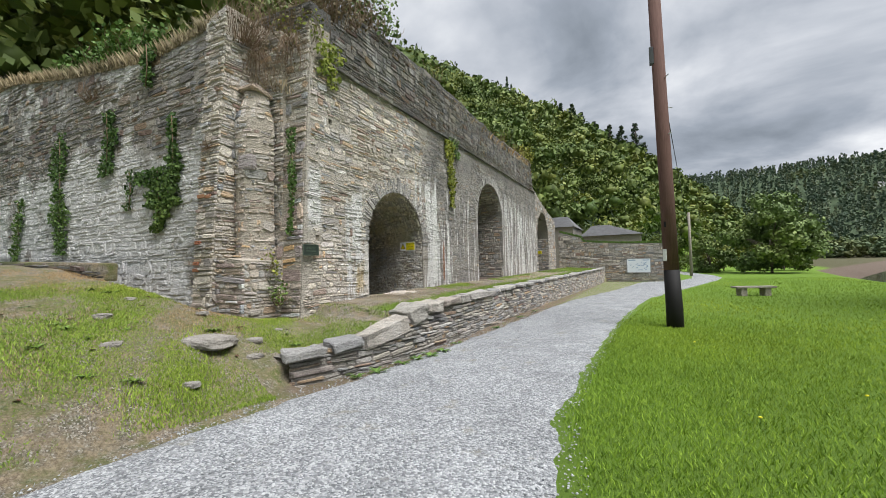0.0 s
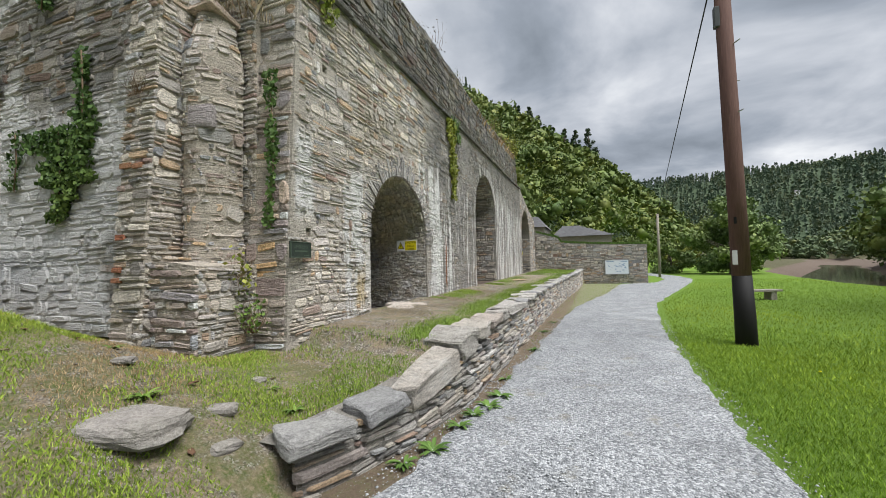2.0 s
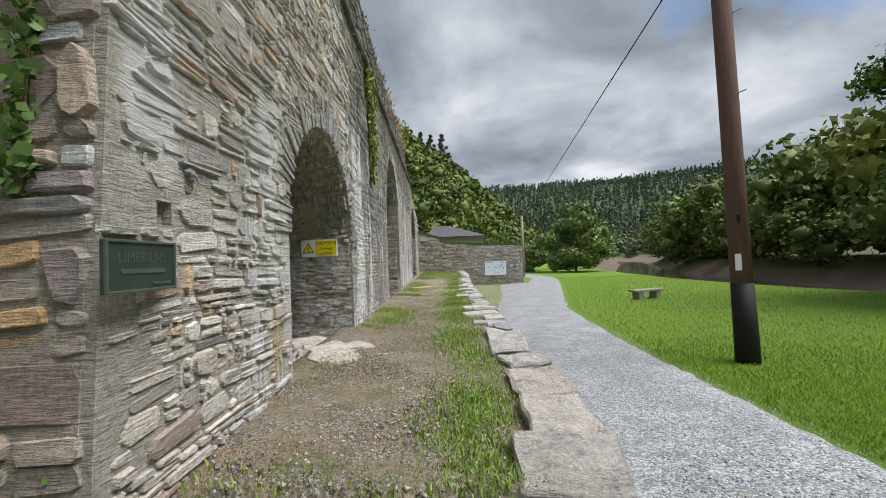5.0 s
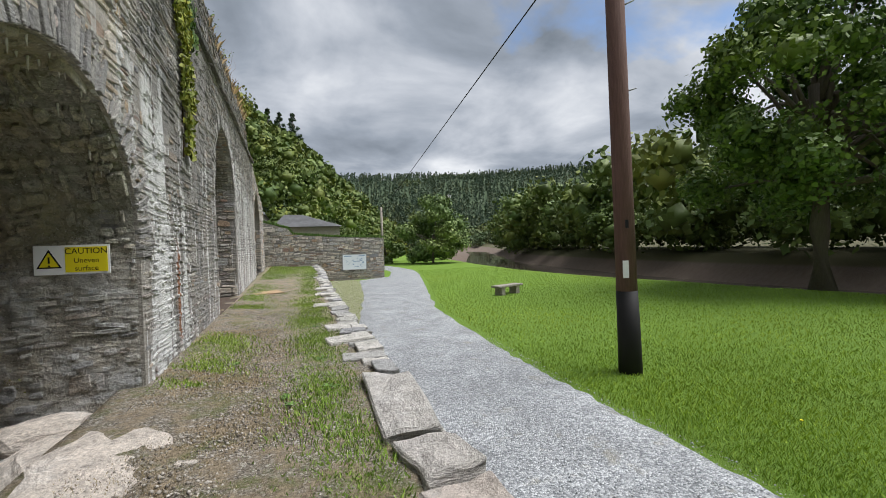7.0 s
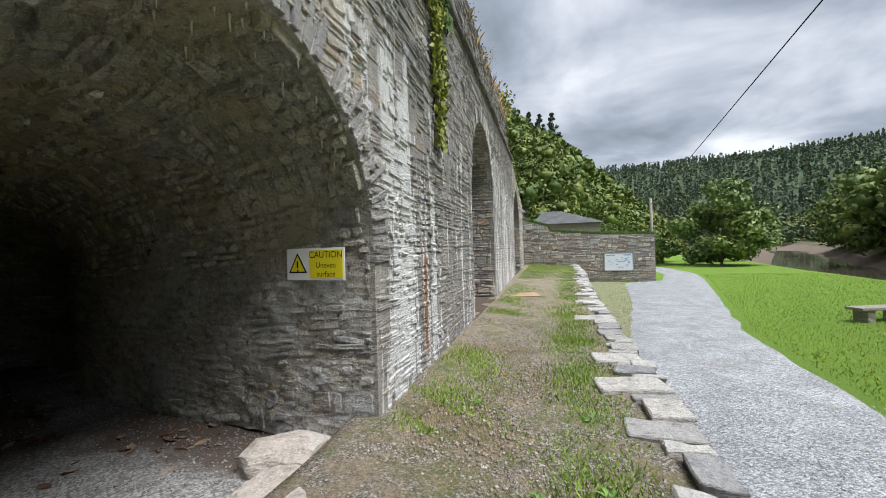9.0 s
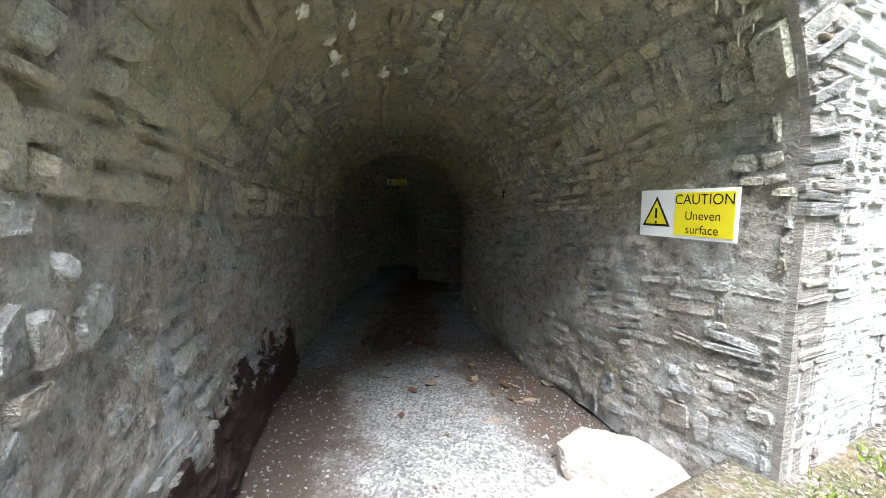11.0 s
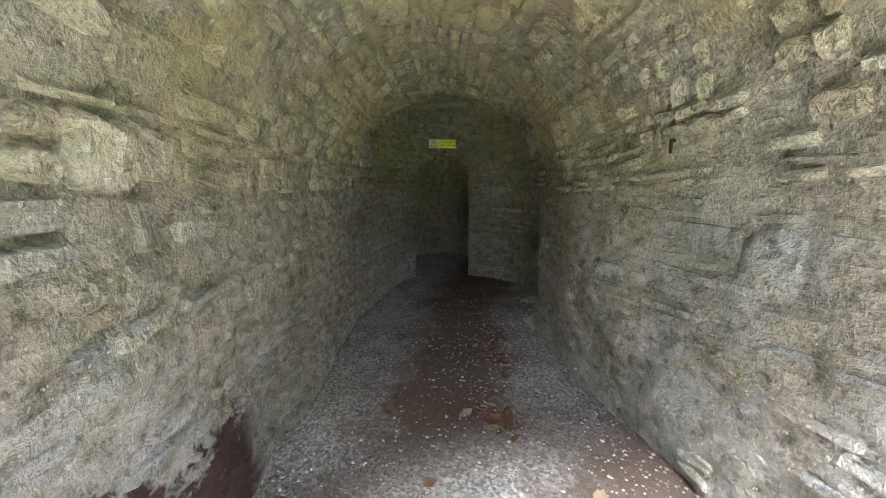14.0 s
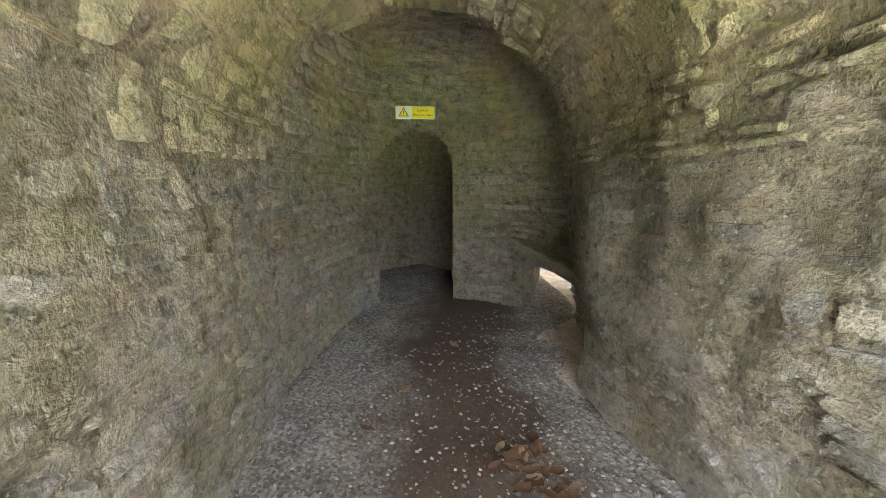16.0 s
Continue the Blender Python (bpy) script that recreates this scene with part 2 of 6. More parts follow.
def tunnel_material(name, joint=False, by_object=False, lightened=False):
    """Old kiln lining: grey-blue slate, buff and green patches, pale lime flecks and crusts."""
    n = Nodes(name, 0.9)
    tone = n.each() if by_object else n.island()
    stone = n.ramp(tone, [(0.0, (0.28, 0.28, 0.29)), (0.25, (0.50, 0.485, 0.45)), (0.45, (0.37, 0.375, 0.385)), (0.65, (0.56, 0.53, 0.46)), (0.82, (0.38, 0.32, 0.26)), (1.0, (0.62, 0.61, 0.59))])
    # paler vault palette: bounced light on the ceiling is put into the colour
    if lightened:
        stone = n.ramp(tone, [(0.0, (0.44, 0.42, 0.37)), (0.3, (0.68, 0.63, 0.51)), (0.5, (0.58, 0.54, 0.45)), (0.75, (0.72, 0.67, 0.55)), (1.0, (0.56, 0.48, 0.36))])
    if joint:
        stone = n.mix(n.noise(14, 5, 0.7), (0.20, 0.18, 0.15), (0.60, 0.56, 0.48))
    coarse, fine, grit = n.noise(2.4, 6, 0.65), n.noise(13, 6, 0.72), n.noise(55, 4, 0.7)
    color = n.mix(0.75, stone, n.ramp(fine, [(0.32, 0.25), (0.45, 1.0), (0.66, 1.6)]), "MULTIPLY")
    color = n.mix(0.6, color, n.ramp(grit, [(0.34, 0.4), (0.5, 0.95), (0.7, 1.5)]), "MULTIPLY")
    crust = n.math("MULTIPLY", n.ramp(coarse, [(0.44, 0.0), (0.58, 0.85)]), n.ramp(fine, [(0.36, 0.2), (0.52, 1.0)]))
    low = n.span(n.axis("Z"), 2.3, 1.6)
    color = n.mix(n.math("MULTIPLY", crust, n.math("MULTIPLY", n.math("ADD", n.math("MULTIPLY", low, 0.45), 0.35), n.span(n.axis("X"), -10.2, -8.6, 0.35, 1.0))), color, (0.66, 0.67, 0.68))
    # buff patches, stronger and paler higher up so the colour carries ceiling light
    high = n.span(n.axis("Z"), 1.9, 2.7)
    ochre = n.ramp(n.noise(1.3, 4, 0.6, n.stretch(n.pos, move=(5, 2, 1))), [(0.44, 0.0), (0.60, 1.0)])
    color = n.mix(n.math("MULTIPLY", n.math("MULTIPLY", ochre, n.math("ADD", n.math("MULTIPLY", high, 0.75), 0.15)), n.ramp(fine, [(0.35, 0.3), (0.6, 1.0)])), color, (0.66, 0.57, 0.35))
    deep = n.span(n.axis("X"), -6.2, -9.5)
    green = n.ramp(n.noise(1.7, 5, 0.65, n.stretch(n.pos, move=(1, 7, 3))), [(0.42, 0.0), (0.60, 1.0)])
    color = n.mix(n.math("MULTIPLY", n.math("MULTIPLY", green, 0.3), n.math("MAXIMUM", deep, high)), color, (0.24, 0.26, 0.11))
    fleck = n.ramp(n.noise(42, 2, 0.5), [(0.66, 0.0), (0.70, 0.8)])
    color = n.mix(fleck, color, (0.75, 0.73, 0.68))
    edge = n.math("ADD", n.axis("Z"), n.math("MULTIPLY", n.math("SUBTRACT", n.noise(3.5, 5, 0.65), 0.5), 1.3))
    m = n.math("MULTIPLY", n.span(edge, 1.22, 1.12), n.span(n.axis("Y"), 8.75, 8.55))
    color = n.mix(n.math("MULTIPLY", m, n.math("MULTIPLY", n.span(n.axis("X"), -9.2, -8.9), n.span(n.axis("X"), -6.2, -6.5))), color, (0.085, 0.05, 0.045))
    relief = n.math("ADD", n.math("MULTIPLY", fine, 1.6), n.math("ADD", grit, n.math("MULTIPLY", n.cells(7, n.stretch(n.pos, (1, 1, 2.2))), 1.2)))
    return n.done(color, relief, 1.0, 0.055)


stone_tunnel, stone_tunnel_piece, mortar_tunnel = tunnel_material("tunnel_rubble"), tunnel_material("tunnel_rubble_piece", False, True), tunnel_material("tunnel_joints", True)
# copy of the tunnel rubble, lightened to brighten the vault
stone_vault = tunnel_material("lightened_vault_rubble", lightened=True)
stone_grey = stone_material("grey_rubble", SLATE, dark=1.0, moss=0.1)
stone_grey_piece = stone_material("grey_rubble_piece", SLATE, dark=0.9, moss=0.15, by_object=True)
mortar_grey = stone_material("grey_mortar", None, mortar=(0.26, 0.24, 0.215), moss=0.15)
coping_mat = stone_material("pinkish_coping_stone", [(0.0, (0.40, 0.34, 0.30)), (0.4, (0.46, 0.42, 0.37)), (0.7, (0.34, 0.33, 0.31)), (1.0, (0.50, 0.45, 0.41))], by_object=True, moss=0.12, lime=0.3)


def ground_material():
    n = Nodes("earth_and_turf", 0.97)
    fine, mid = n.noise(60, 5, 0.7), n.noise(3.2, 5, 0.65)
    green = n.mix(fine, (0.09, 0.17, 0.016), (0.21, 0.33, 0.045))
    dry = n.mix(n.ramp(n.noise(34, 6, 0.75), [(0.34, 0.0), (0.66, 1.0)]), (0.15, 0.115, 0.075), (0.52, 0.42, 0.29))
    soil = n.mix(n.ramp(n.noise(5, 5, 0.7), [(0.42, 0.0), (0.58, 1.0)]), dry, n.ramp(n.axis("X", n.cells(75, output="Color")), [(0.0, (0.11, 0.095, 0.075)), (0.5, (0.26, 0.225, 0.18)), (0.82, (0.42, 0.375, 0.31)), (1.0, (0.66, 0.62, 0.56))]))
    soil = n.mix(n.math("MULTIPLY", n.ramp(n.noise(2.6, 5, 0.7, n.stretch(n.pos, move=(9, 4, 0))), [(0.50, 0.0), (0.60, 0.75)]), n.ramp(n.noise(40, 4, 0.7), [(0.4, 0.3), (0.55, 1.0)])), soil, (0.13, 0.155, 0.035))
    worn = n.math("MULTIPLY", n.ramp(mid, [(0.40, 0.0), (0.60, 1.0)]), n.span(n.axis("X"), -2.4, -3.2))
    bare = n.math("MULTIPLY", n.span(n.axis("Y"), 4.0, 5.6), n.span(n.axis("X"), -2.9, -3.3))
    bare = n.math("MULTIPLY", bare, n.span(n.axis("Y"), 30, 24))
    worn = n.math("MAXIMUM", worn, n.math("MULTIPLY", bare, n.ramp(mid, [(0.25, 0.55), (0.45, 1.0)])))
    turf = n.ramp(n.noise(26, 6, 0.75), [(0.32, (0.07, 0.10, 0.03)), (0.46, (0.15, 0.19, 0.05)), (0.55, (0.25, 0.22, 0.11)), (0.68, (0.44, 0.36, 0.22))])
    worn = n.math("MAXIMUM", worn, n.math("MULTIPLY", n.span(n.axis("X"), -2.9, -3.3), n.ramp(n.noise(0.9, 4, 0.6, n.stretch(n.pos, move=(3, 1, 0))), [(0.46, 0.0), (0.56, 0.9)])))
    green = n.mix(n.span(n.axis("X"), -2.9, -3.3), green, turf)
    color = n.mix(worn, green, soil)
    verge = n.math("MULTIPLY", n.math("MULTIPLY", n.span(n.axis("Y"), 13, 19), n.span(n.axis("Z"), 0.12, 0.05)), n.span(n.axis("X"), -0.2, -0.9))
    color = n.mix(verge, color, n.mix(n.ramp(n.noise(9, 5, 0.7), [(0.4, 0.0), (0.6, 1.0)]), (0.17, 0.20, 0.06), (0.36, 0.34, 0.25)))
    litter = n.math("MULTIPLY", n.math("MULTIPLY", n.span(n.axis("Y"), 3.2, 3.8), n.span(n.axis("Z"), 0.12, 0.05)), n.span(n.axis("X"), -2.9, -3.2))
    color = n.mix(n.math("MULTIPLY", litter, n.ramp(n.noise(14, 5, 0.7), [(0.35, 0.35), (0.55, 1.0)])), color, n.mix(n.noise(45, 4, 0.7), (0.09, 0.065, 0.045), (0.34, 0.26, 0.18)))
    color = n.mix(n.span(n.axis("X"), 22, 26), color, (0.10, 0.095, 0.05))
    mud = n.span(n.axis("Z"), -0.15, -0.4)
    color = n.mix(mud, color, n.mix(n.noise(1.4, 5, 0.6, n.stretch(n.pos, (1, 3, 1))), (0.10, 0.075, 0.055), (0.20, 0.155, 0.125)))
    wood = n.span(n.axis("X"), -13, -16)
    color = n.mix(wood, color, (0.05, 0.075, 0.02))
    far = n.span(n.axis("Z"), 3, 6)
    color = n.mix(far, color, (0.06, 0.088, 0.045))
    return n.done(color, n.math("ADD", fine, n.noise(170, 3, 0.7)), 0.9, 0.03)


def gravel_material():
    n = Nodes("grey_gravel", 0.95)
    c = n.cells(55, output="Color")
    d = n.cells(55)
    tone = n.axis("X", c)
    color = n.ramp(tone, [(0.0, (0.15, 0.157, 0.165)), (0.5, (0.31, 0.32, 0.33)), (1.0, (0.58, 0.59, 0.60))])
    color = n.mix(0.6, color, n.ramp(n.noise(1.3, 6, 0.7), [(0.35, 0.62), (0.65, 1.15)]), "MULTIPLY")
    edge = n.ramp(n.noise(2.2, 5, 0.7), [(0.58, 0.0), (0.72, 0.7)])
    color = n.mix(edge, color, (0.27, 0.25, 0.19))
    return n.done(color, n.math("SUBTRACT", 1.0, d), 0.8, 0.02)


def tunnel_floor_material():
    n = Nodes("tunnel_floor_earth", 0.97)
    c = n.axis("X", n.cells(60, output="Color"))
    grit = n.ramp(c, [(0.0, (0.15, 0.145, 0.138)), (0.6, (0.30, 0.292, 0.278)), (1.0, (0.48, 0.465, 0.45))])
    grit = n.mix(0.7, grit, n.ramp(n.noise(4, 5, 0.65), [(0.35, 0.6), (0.6, 1.1)]), "MULTIPLY")
    brown = n.mix(n.noise(30, 5, 0.7), (0.055, 0.04, 0.032), (0.16, 0.12, 0.092))
    bend = n.math("ADD", n.axis("X"), 6.0)
    side = n.math("ABSOLUTE", n.math("SUBTRACT", n.axis("Y"), n.math("ADD", 9.1, n.math("MULTIPLY", n.math("MULTIPLY", bend, bend), 0.054))))
    side = n.math("ADD", side, n.math("MULTIPLY", n.math("SUBTRACT", n.noise(1.8, 5, 0.65), 0.5), 1.3))
    mouth = n.span(n.axis("X"), -9.3, -8.5)
    outer = n.math("MULTIPLY", mouth, n.span(side, 0.30, 0.75))
    inner = n.math("MULTIPLY", n.math("SUBTRACT", 1.0, mouth), n.span(side, 0.85, 0.25))
    return n.done(n.mix(n.math("ADD", outer, inner, True), grit, brown), n.math("ADD", c, n.noise(18, 5, 0.7)), 0.8, 0.02)


def leaf_material(name, dark, light, sub=0.25):
    n = Nodes(name, 0.6)
    color = n.ramp(n.island(), [(0.0, dark), (0.6, tuple((a + b) / 2 for a, b in zip(dark, light))), (1.0, light)])
    n.bsdf.inputs["Subsurface Weight"].default_value = 0.0
    color = n.mix(0.5, color, n.ramp(n.noise(0.35, 3, 0.6), [(0.3, 0.55), (0.7, 1.3)]), "MULTIPLY")
    color = n.mix(0.6, color, n.ramp(n.noise(0.09, 2, 0.5), [(0.35, (0.65, 0.8, 0.8)), (0.5, (1.0, 1.0, 1.0)), (0.65, (1.5, 1.15, 0.7))]), "MULTIPLY")
    return n.done(color)


def bark_material(name, a, b, scale=6):
    n = Nodes(name, 0.9)
    g = n.noise(scale, 6, 0.7, n.stretch(n.pos, (4, 4, 0.4)))
    return n.done(n.mix(g, a, b), g, 0.7, 0.02)


def plain(name, color, rough=0.6, metal=0.0, vary=0.15, scale=8):
    n = Nodes(name, rough, metal)
    g = n.noise(scale, 5, 0.6)
    return n.done(n.mix(vary, color, n.ramp(g, [(0.3, tuple(c * 0.5 for c in color)), (0.7, tuple(min(1, c * 1.3) for c in color))])), g, 0.1, 0.004)


ground_mat, gravel_mat, tunnel_floor_mat = ground_material(), gravel_material(), tunnel_floor_material()
bank_grass_mat = leaf_material("bank_grass", (0.12, 0.21, 0.025), (0.34, 0.46, 0.08))
grass_mat = leaf_material("lawn_grass", (0.16, 0.27, 0.02), (0.38, 0.52, 0.06))
dry_grass_mat = leaf_material("dry_grass", (0.20, 0.15, 0.08), (0.52, 0.42, 0.26))
weed_mat = leaf_material("weeds", (0.06, 0.12, 0.02), (0.17, 0.28, 0.06))
ivy_mat = leaf_material("ivy_leaves", (0.035, 0.08, 0.016), (0.14, 0.23, 0.06))
yellow_ivy_mat = leaf_material("yellow_ivy", (0.12, 0.17, 0.02), (0.32, 0.34, 0.06))
wood_leaf_mat = leaf_material("woodland_leaves", (0.075, 0.12, 0.025), (0.19, 0.24, 0.06))
# distant foliage paled and evened: the haze is put into these two colours
conifer_mat = leaf_material("hazed_conifer_needles", (0.075, 0.115, 0.07), (0.125, 0.17, 0.105))
far_leaf_mat = leaf_material("hazed_far_leaves", (0.095, 0.135, 0.06), (0.15, 0.19, 0.085))
oak_mat = leaf_material("oak_leaves", (0.05, 0.10, 0.02), (0.16, 0.25, 0.05))
bush_mat = leaf_material("willow_leaves", (0.10, 0.16, 0.045), (0.25, 0.33, 0.11))
twig_mat = plain("dead_stems", (0.20, 0.14, 0.09), 0.9)
bark_mat = bark_material("bark", (0.06, 0.05, 0.04), (0.20, 0.17, 0.13))
slate_roof_mat = plain("slate_roof", (0.17, 0.17, 0.175), 0.85, vary=0.5, scale=3)
water_mat = Nodes("river_water", 0.08).done((0.10, 0.085, 0.065))

# ---- mesh helpers ----


def mesh_np(name, verts, faces, material):
    """A mesh from a vertex array and an array of triangles or quads."""
    verts, faces = np.asarray(verts, dtype=np.float32), np.asarray(faces, dtype=np.int32)
    k = faces.shape[1]
    me = bpy.data.meshes.new(name)
    me.vertices.add(len(verts)), me.loops.add(faces.size), me.polygons.add(len(faces))
    me.vertices.foreach_set("co", verts.ravel())
    me.loops.foreach_set("vertex_index", faces.ravel())
    me.polygons.foreach_set("loop_start", np.arange(0, faces.size, k, dtype=np.int32))
    me.polygons.foreach_set("loop_total", np.full(len(faces), k, dtype=np.int32))
    me.update(calc_edges=True)
    me.materials.append(material)
    return me


def mesh_py(name, verts, faces, material, smooth=False):
    me = bpy.data.meshes.new(name)
    me.from_pydata(verts, [], faces)
    me.update()
    me.materials.append(material)
    if smooth:
        me.polygons.foreach_set("use_smooth", [True] * len(me.polygons))
    return me


def part(name, bm, material, parent=None, label=""):
    """Links a bmesh, or a mesh, as one object under a thing."""
    if isinstance(bm, bmesh.types.BMesh):
        me = bpy.data.meshes.new(name)
        bm.normal_update()
        bm.to_mesh(me)
        bm.free()
        me.materials.append(material)
    else:
        me = bm
    ob = new(name, me)
    if parent is not None:
        ob.parent = parent
    return tagged(ob, label) if label else ob


def box(size, at=(0, 0, 0), bevel=0.0, rot=(0, 0, 0), jitter=0.0):
    bm = bmesh.new()
    bmesh.ops.create_cube(bm, size=1)
    bmesh.ops.transform(bm, matrix=Matrix.Diagonal((*size, 1)), verts=bm.verts)
    if jitter:
        for v in bm.verts:
            v.co += Vector([random.uniform(-jitter, jitter) for _ in range(3)])
    if bevel:
        bmesh.ops.bevel(bm, geom=bm.edges[:], offset=bevel, segments=2, affect="EDGES", profile=0.6)
    bmesh.ops.transform(bm, matrix=pose(*at, *rot), verts=bm.verts)
    return bm


def tube(points, radii, sides=10, wobble=0.0):
    """A tapered tube along points."""
    bm, rings = bmesh.new(), []
    pts = [Vector(p) for p in points]
    for i, p in enumerate(pts):
        d = (pts[min(i + 1, len(pts) - 1)] - pts[max(i - 1, 0)]).normalized()
        q = d.to_track_quat("Z", "Y")
        r = radii[i] if isinstance(radii, (list, tuple)) else radii
        rings.append([bm.verts.new(p + q @ Vector((math.cos(a) * r, math.sin(a) * r, 0)) * (1 + random.uniform(-wobble, wobble)))
                      for a in [math.tau * k / sides for k in range(sides)]])
    for a, b in zip(rings, rings[1:]):
        for k in range(sides):
            bm.faces.new((a[k], a[(k + 1) % sides], b[(k + 1) % sides], b[k])).smooth = True
    bm.faces.new(rings[0][::-1]), bm.faces.new(rings[-1])
    return bm


def curve_at(points, t):
    """Linear look-up of y by x in a list of pairs."""
    return float(np.interp(t, [p[0] for p in points], [p[1] for p in points]))


def masonry(rng, surface, u0, u1, v0, v1, tall, long, keep=None, relief=(0.012, 0.035), pick=None, gap=0.008):
    """Rubble stones laid in rough courses over surface(u, v) -> (point, normal). Returns the joined verts and faces,
    and the stones that pick(u, v) sets apart, each with verts and faces of its own."""
    verts, faces, single = [], [], []
    v, row = v0, 0
    while v < v1 - 0.02:
        h = min(tall * rng.choice((0.5, 0.75, 0.9, 1.0, 1.3, 1.9, 2.4)) * rng.uniform(0.85, 1.15), v1 - v)
        u = u0 - rng.uniform(0, long)
        while u < u1:
            w = long * rng.choice((0.3, 0.5, 0.7, 0.9, 1.2, 1.7)) * rng.uniform(0.75, 1.25)
            a, b = max(u, u0), min(u + w, u1)
            u += w
            if b - a < 0.05:
                continue
            parts = [(v, h)] if h < tall * 1.15 or rng.random() < 0.45 else [(v, h * 0.5), (v + h * 0.5, h * 0.5)]
            for vb, hb in parts:
                cu, cv = (a + b) / 2, vb + hb / 2
                if keep and not keep(cu, cv, (b - a) / 2, hb / 2):
                    continue
                hw, hh = (b - a) / 2 - gap * rng.uniform(0.5, 1.5), hb / 2 - gap * rng.uniform(0.3, 1.3)
                if hw < 0.02 or hh < 0.008:
                    continue
                cut = min(hw, hh) * rng.uniform(0.25, 0.6)
                tilt = rng.uniform(-0.09, 0.09)
                outline = [(-hw, -hh + cut), (-hw + cut, -hh), (hw - cut, -hh), (hw, -hh + cut), (hw, hh - cut), (hw - cut, hh), (-hw + cut, hh), (-hw, hh - cut)]
                depth = rng.uniform(*relief)
                ring = []
                for du, dv in outline:
                    ju, jv = rng.uniform(-0.4, 0.35) * cut * math.copysign(1, du), rng.uniform(-0.26, 0.2) * hh * math.copysign(1, dv)
                    ring.append((cu + du + ju, cv + dv + jv + du * tilt + 0.035 * noise.noise((cu * 0.9 + du * 0.9, cv * 1.4, 7))))
                vs = []
                edge = min(0.012, hh * 0.4)
                for (pu, pv), d, s in [(q, -0.02, 0) for q in ring] + [(q, depth, 1) for q in ring]:
                    if s:
                        pu -= math.copysign(min(edge, abs(pu - cu) * 0.4), pu - cu)
                        pv -= math.copysign(min(edge, abs(pv - cv) * 0.5), pv - cv)
                        d += rng.uniform(-0.006, 0.006)
                    p, nrm = surface(pu, pv)
                    vs.append((p[0] + nrm[0] * d, p[1] + nrm[1] * d, p[2] + nrm[2] * d))
                fs = [(k, (k + 1) % 8, 8 + (k + 1) % 8, 8 + k) for k in range(8)] + [tuple(range(8, 16))]
                if pick and pick(cu, cv):
                    single.append((vs, fs))
                else:
                    o = len(verts)
                    verts.extend(vs)
                    faces.extend(tuple(i + o for i in f) for f in fs)
        v += h
        row += 1
    return verts, faces, single


def lay(name, parent, material, piece_material, result, label=""):
    """Links the joined stones as one part and the single ones as parts of their own."""
    verts, faces, single = result
    if verts:
        ob = part(name, mesh_py(name, verts, faces, material), None, parent)
        tagged(ob, label or "grey and brown slate rubble laid in rough courses", kind="stuff")
    for vs, fs in single:
        c = Vector(vs[0])
        ob = part("stone", mesh_py("stone", [Vector(p) - c for p in vs], fs, piece_material), None, parent)
        ob.location = c


def holed_panel(outline, holes, depth, place, material, name):
    """A thick panel in (u, v) with openings through it; place(u, v, d) gives the world point at depth d behind the face."""
    bm = bmesh.new()
    edges = []
    for loop in [outline] + holes:
        vs = [bm.verts.new((u, v, 0)) for u, v in loop]
        edges += [bm.edges.new((vs[i], vs[(i + 1) % len(vs)])) for i in range(len(vs))]
    bmesh.ops.triangle_fill(bm, use_beauty=True, use_dissolve=False, edges=edges)
    front = bm.faces[:]
    made = bmesh.ops.extrude_face_region(bm, geom=front)
    for v in [g for g in made["geom"] if isinstance(g, bmesh.types.BMVert)]:
        v.co.z = depth
    for v in bm.verts:
        v.co = Vector(place(v.co.x, v.co.y, v.co.z))
    bmesh.ops.recalc_face_normals(bm, faces=bm.faces[:])
    return part(name, bm, material)


def arch_loop(y0, y1, foot, spring, apex, steps=20):
    """The outline of an arched opening in (y, z)."""
    c, r = (y0 + y1) / 2, (y1 - y0) / 2
    return [(y0, foot)] + [(c - r * math.cos(math.pi * k / steps), spring + (apex - spring) * math.sin(math.pi * k / steps)) for k in range(steps + 1)] + [(y1, foot)]


def in_arch(y0, y1, spring, apex, y, z):
    c, r = (y0 + y1) / 2, (y1 - y0) / 2
    if abs(y - c) >= r:
        return False
    return z < spring or z < spring + (apex - spring) * math.sqrt(1 - ((y - c) / r) ** 2)


# ---- terrain ----
KERB = [(3.2, -4.5), (4.0, -4.05), (4.85, -3.8), (5.8, -3.66), (6.4, -3.6), (10.0, -3.57), (15.0, -3.55), (22.0, -3.38), (27.0, -3.12), (33.9, -3.05)]
KERB_TOP = [(3.2, 0.42), (4.0, 0.50), (4.9, 0.58), (5.8, 0.65), (5.95, 0.84), (8.0, 0.88), (10.5, 0.91), (20.0, 0.98), (33.9, 1.12)]
SLOPE = [(-24, 2.4), (-18, 2.1), (-11, 1.72), (-7.6, 1.25), (-6.0, 0.95), (-5.2, 0.66), (-4.6, 0.36), (-4.2, 0.05), (-3.9, 0.0)]
BANK = [(-40, 15.5), (13.9, 13.9), (19.3, 13.0), (27.4, 11.8), (35, 12.0), (46.8, 13.5), (70, 18), (120, 40), (400, 160)]
HILL_FOOT = [(-16.0, 30.0), (8.0, 95.0), (40.0, 190.0)]


def smooth(a, b, x):
    t = np.clip((x - a) / (b - a), 0, 1)
    return t * t * (3 - 2 * t)


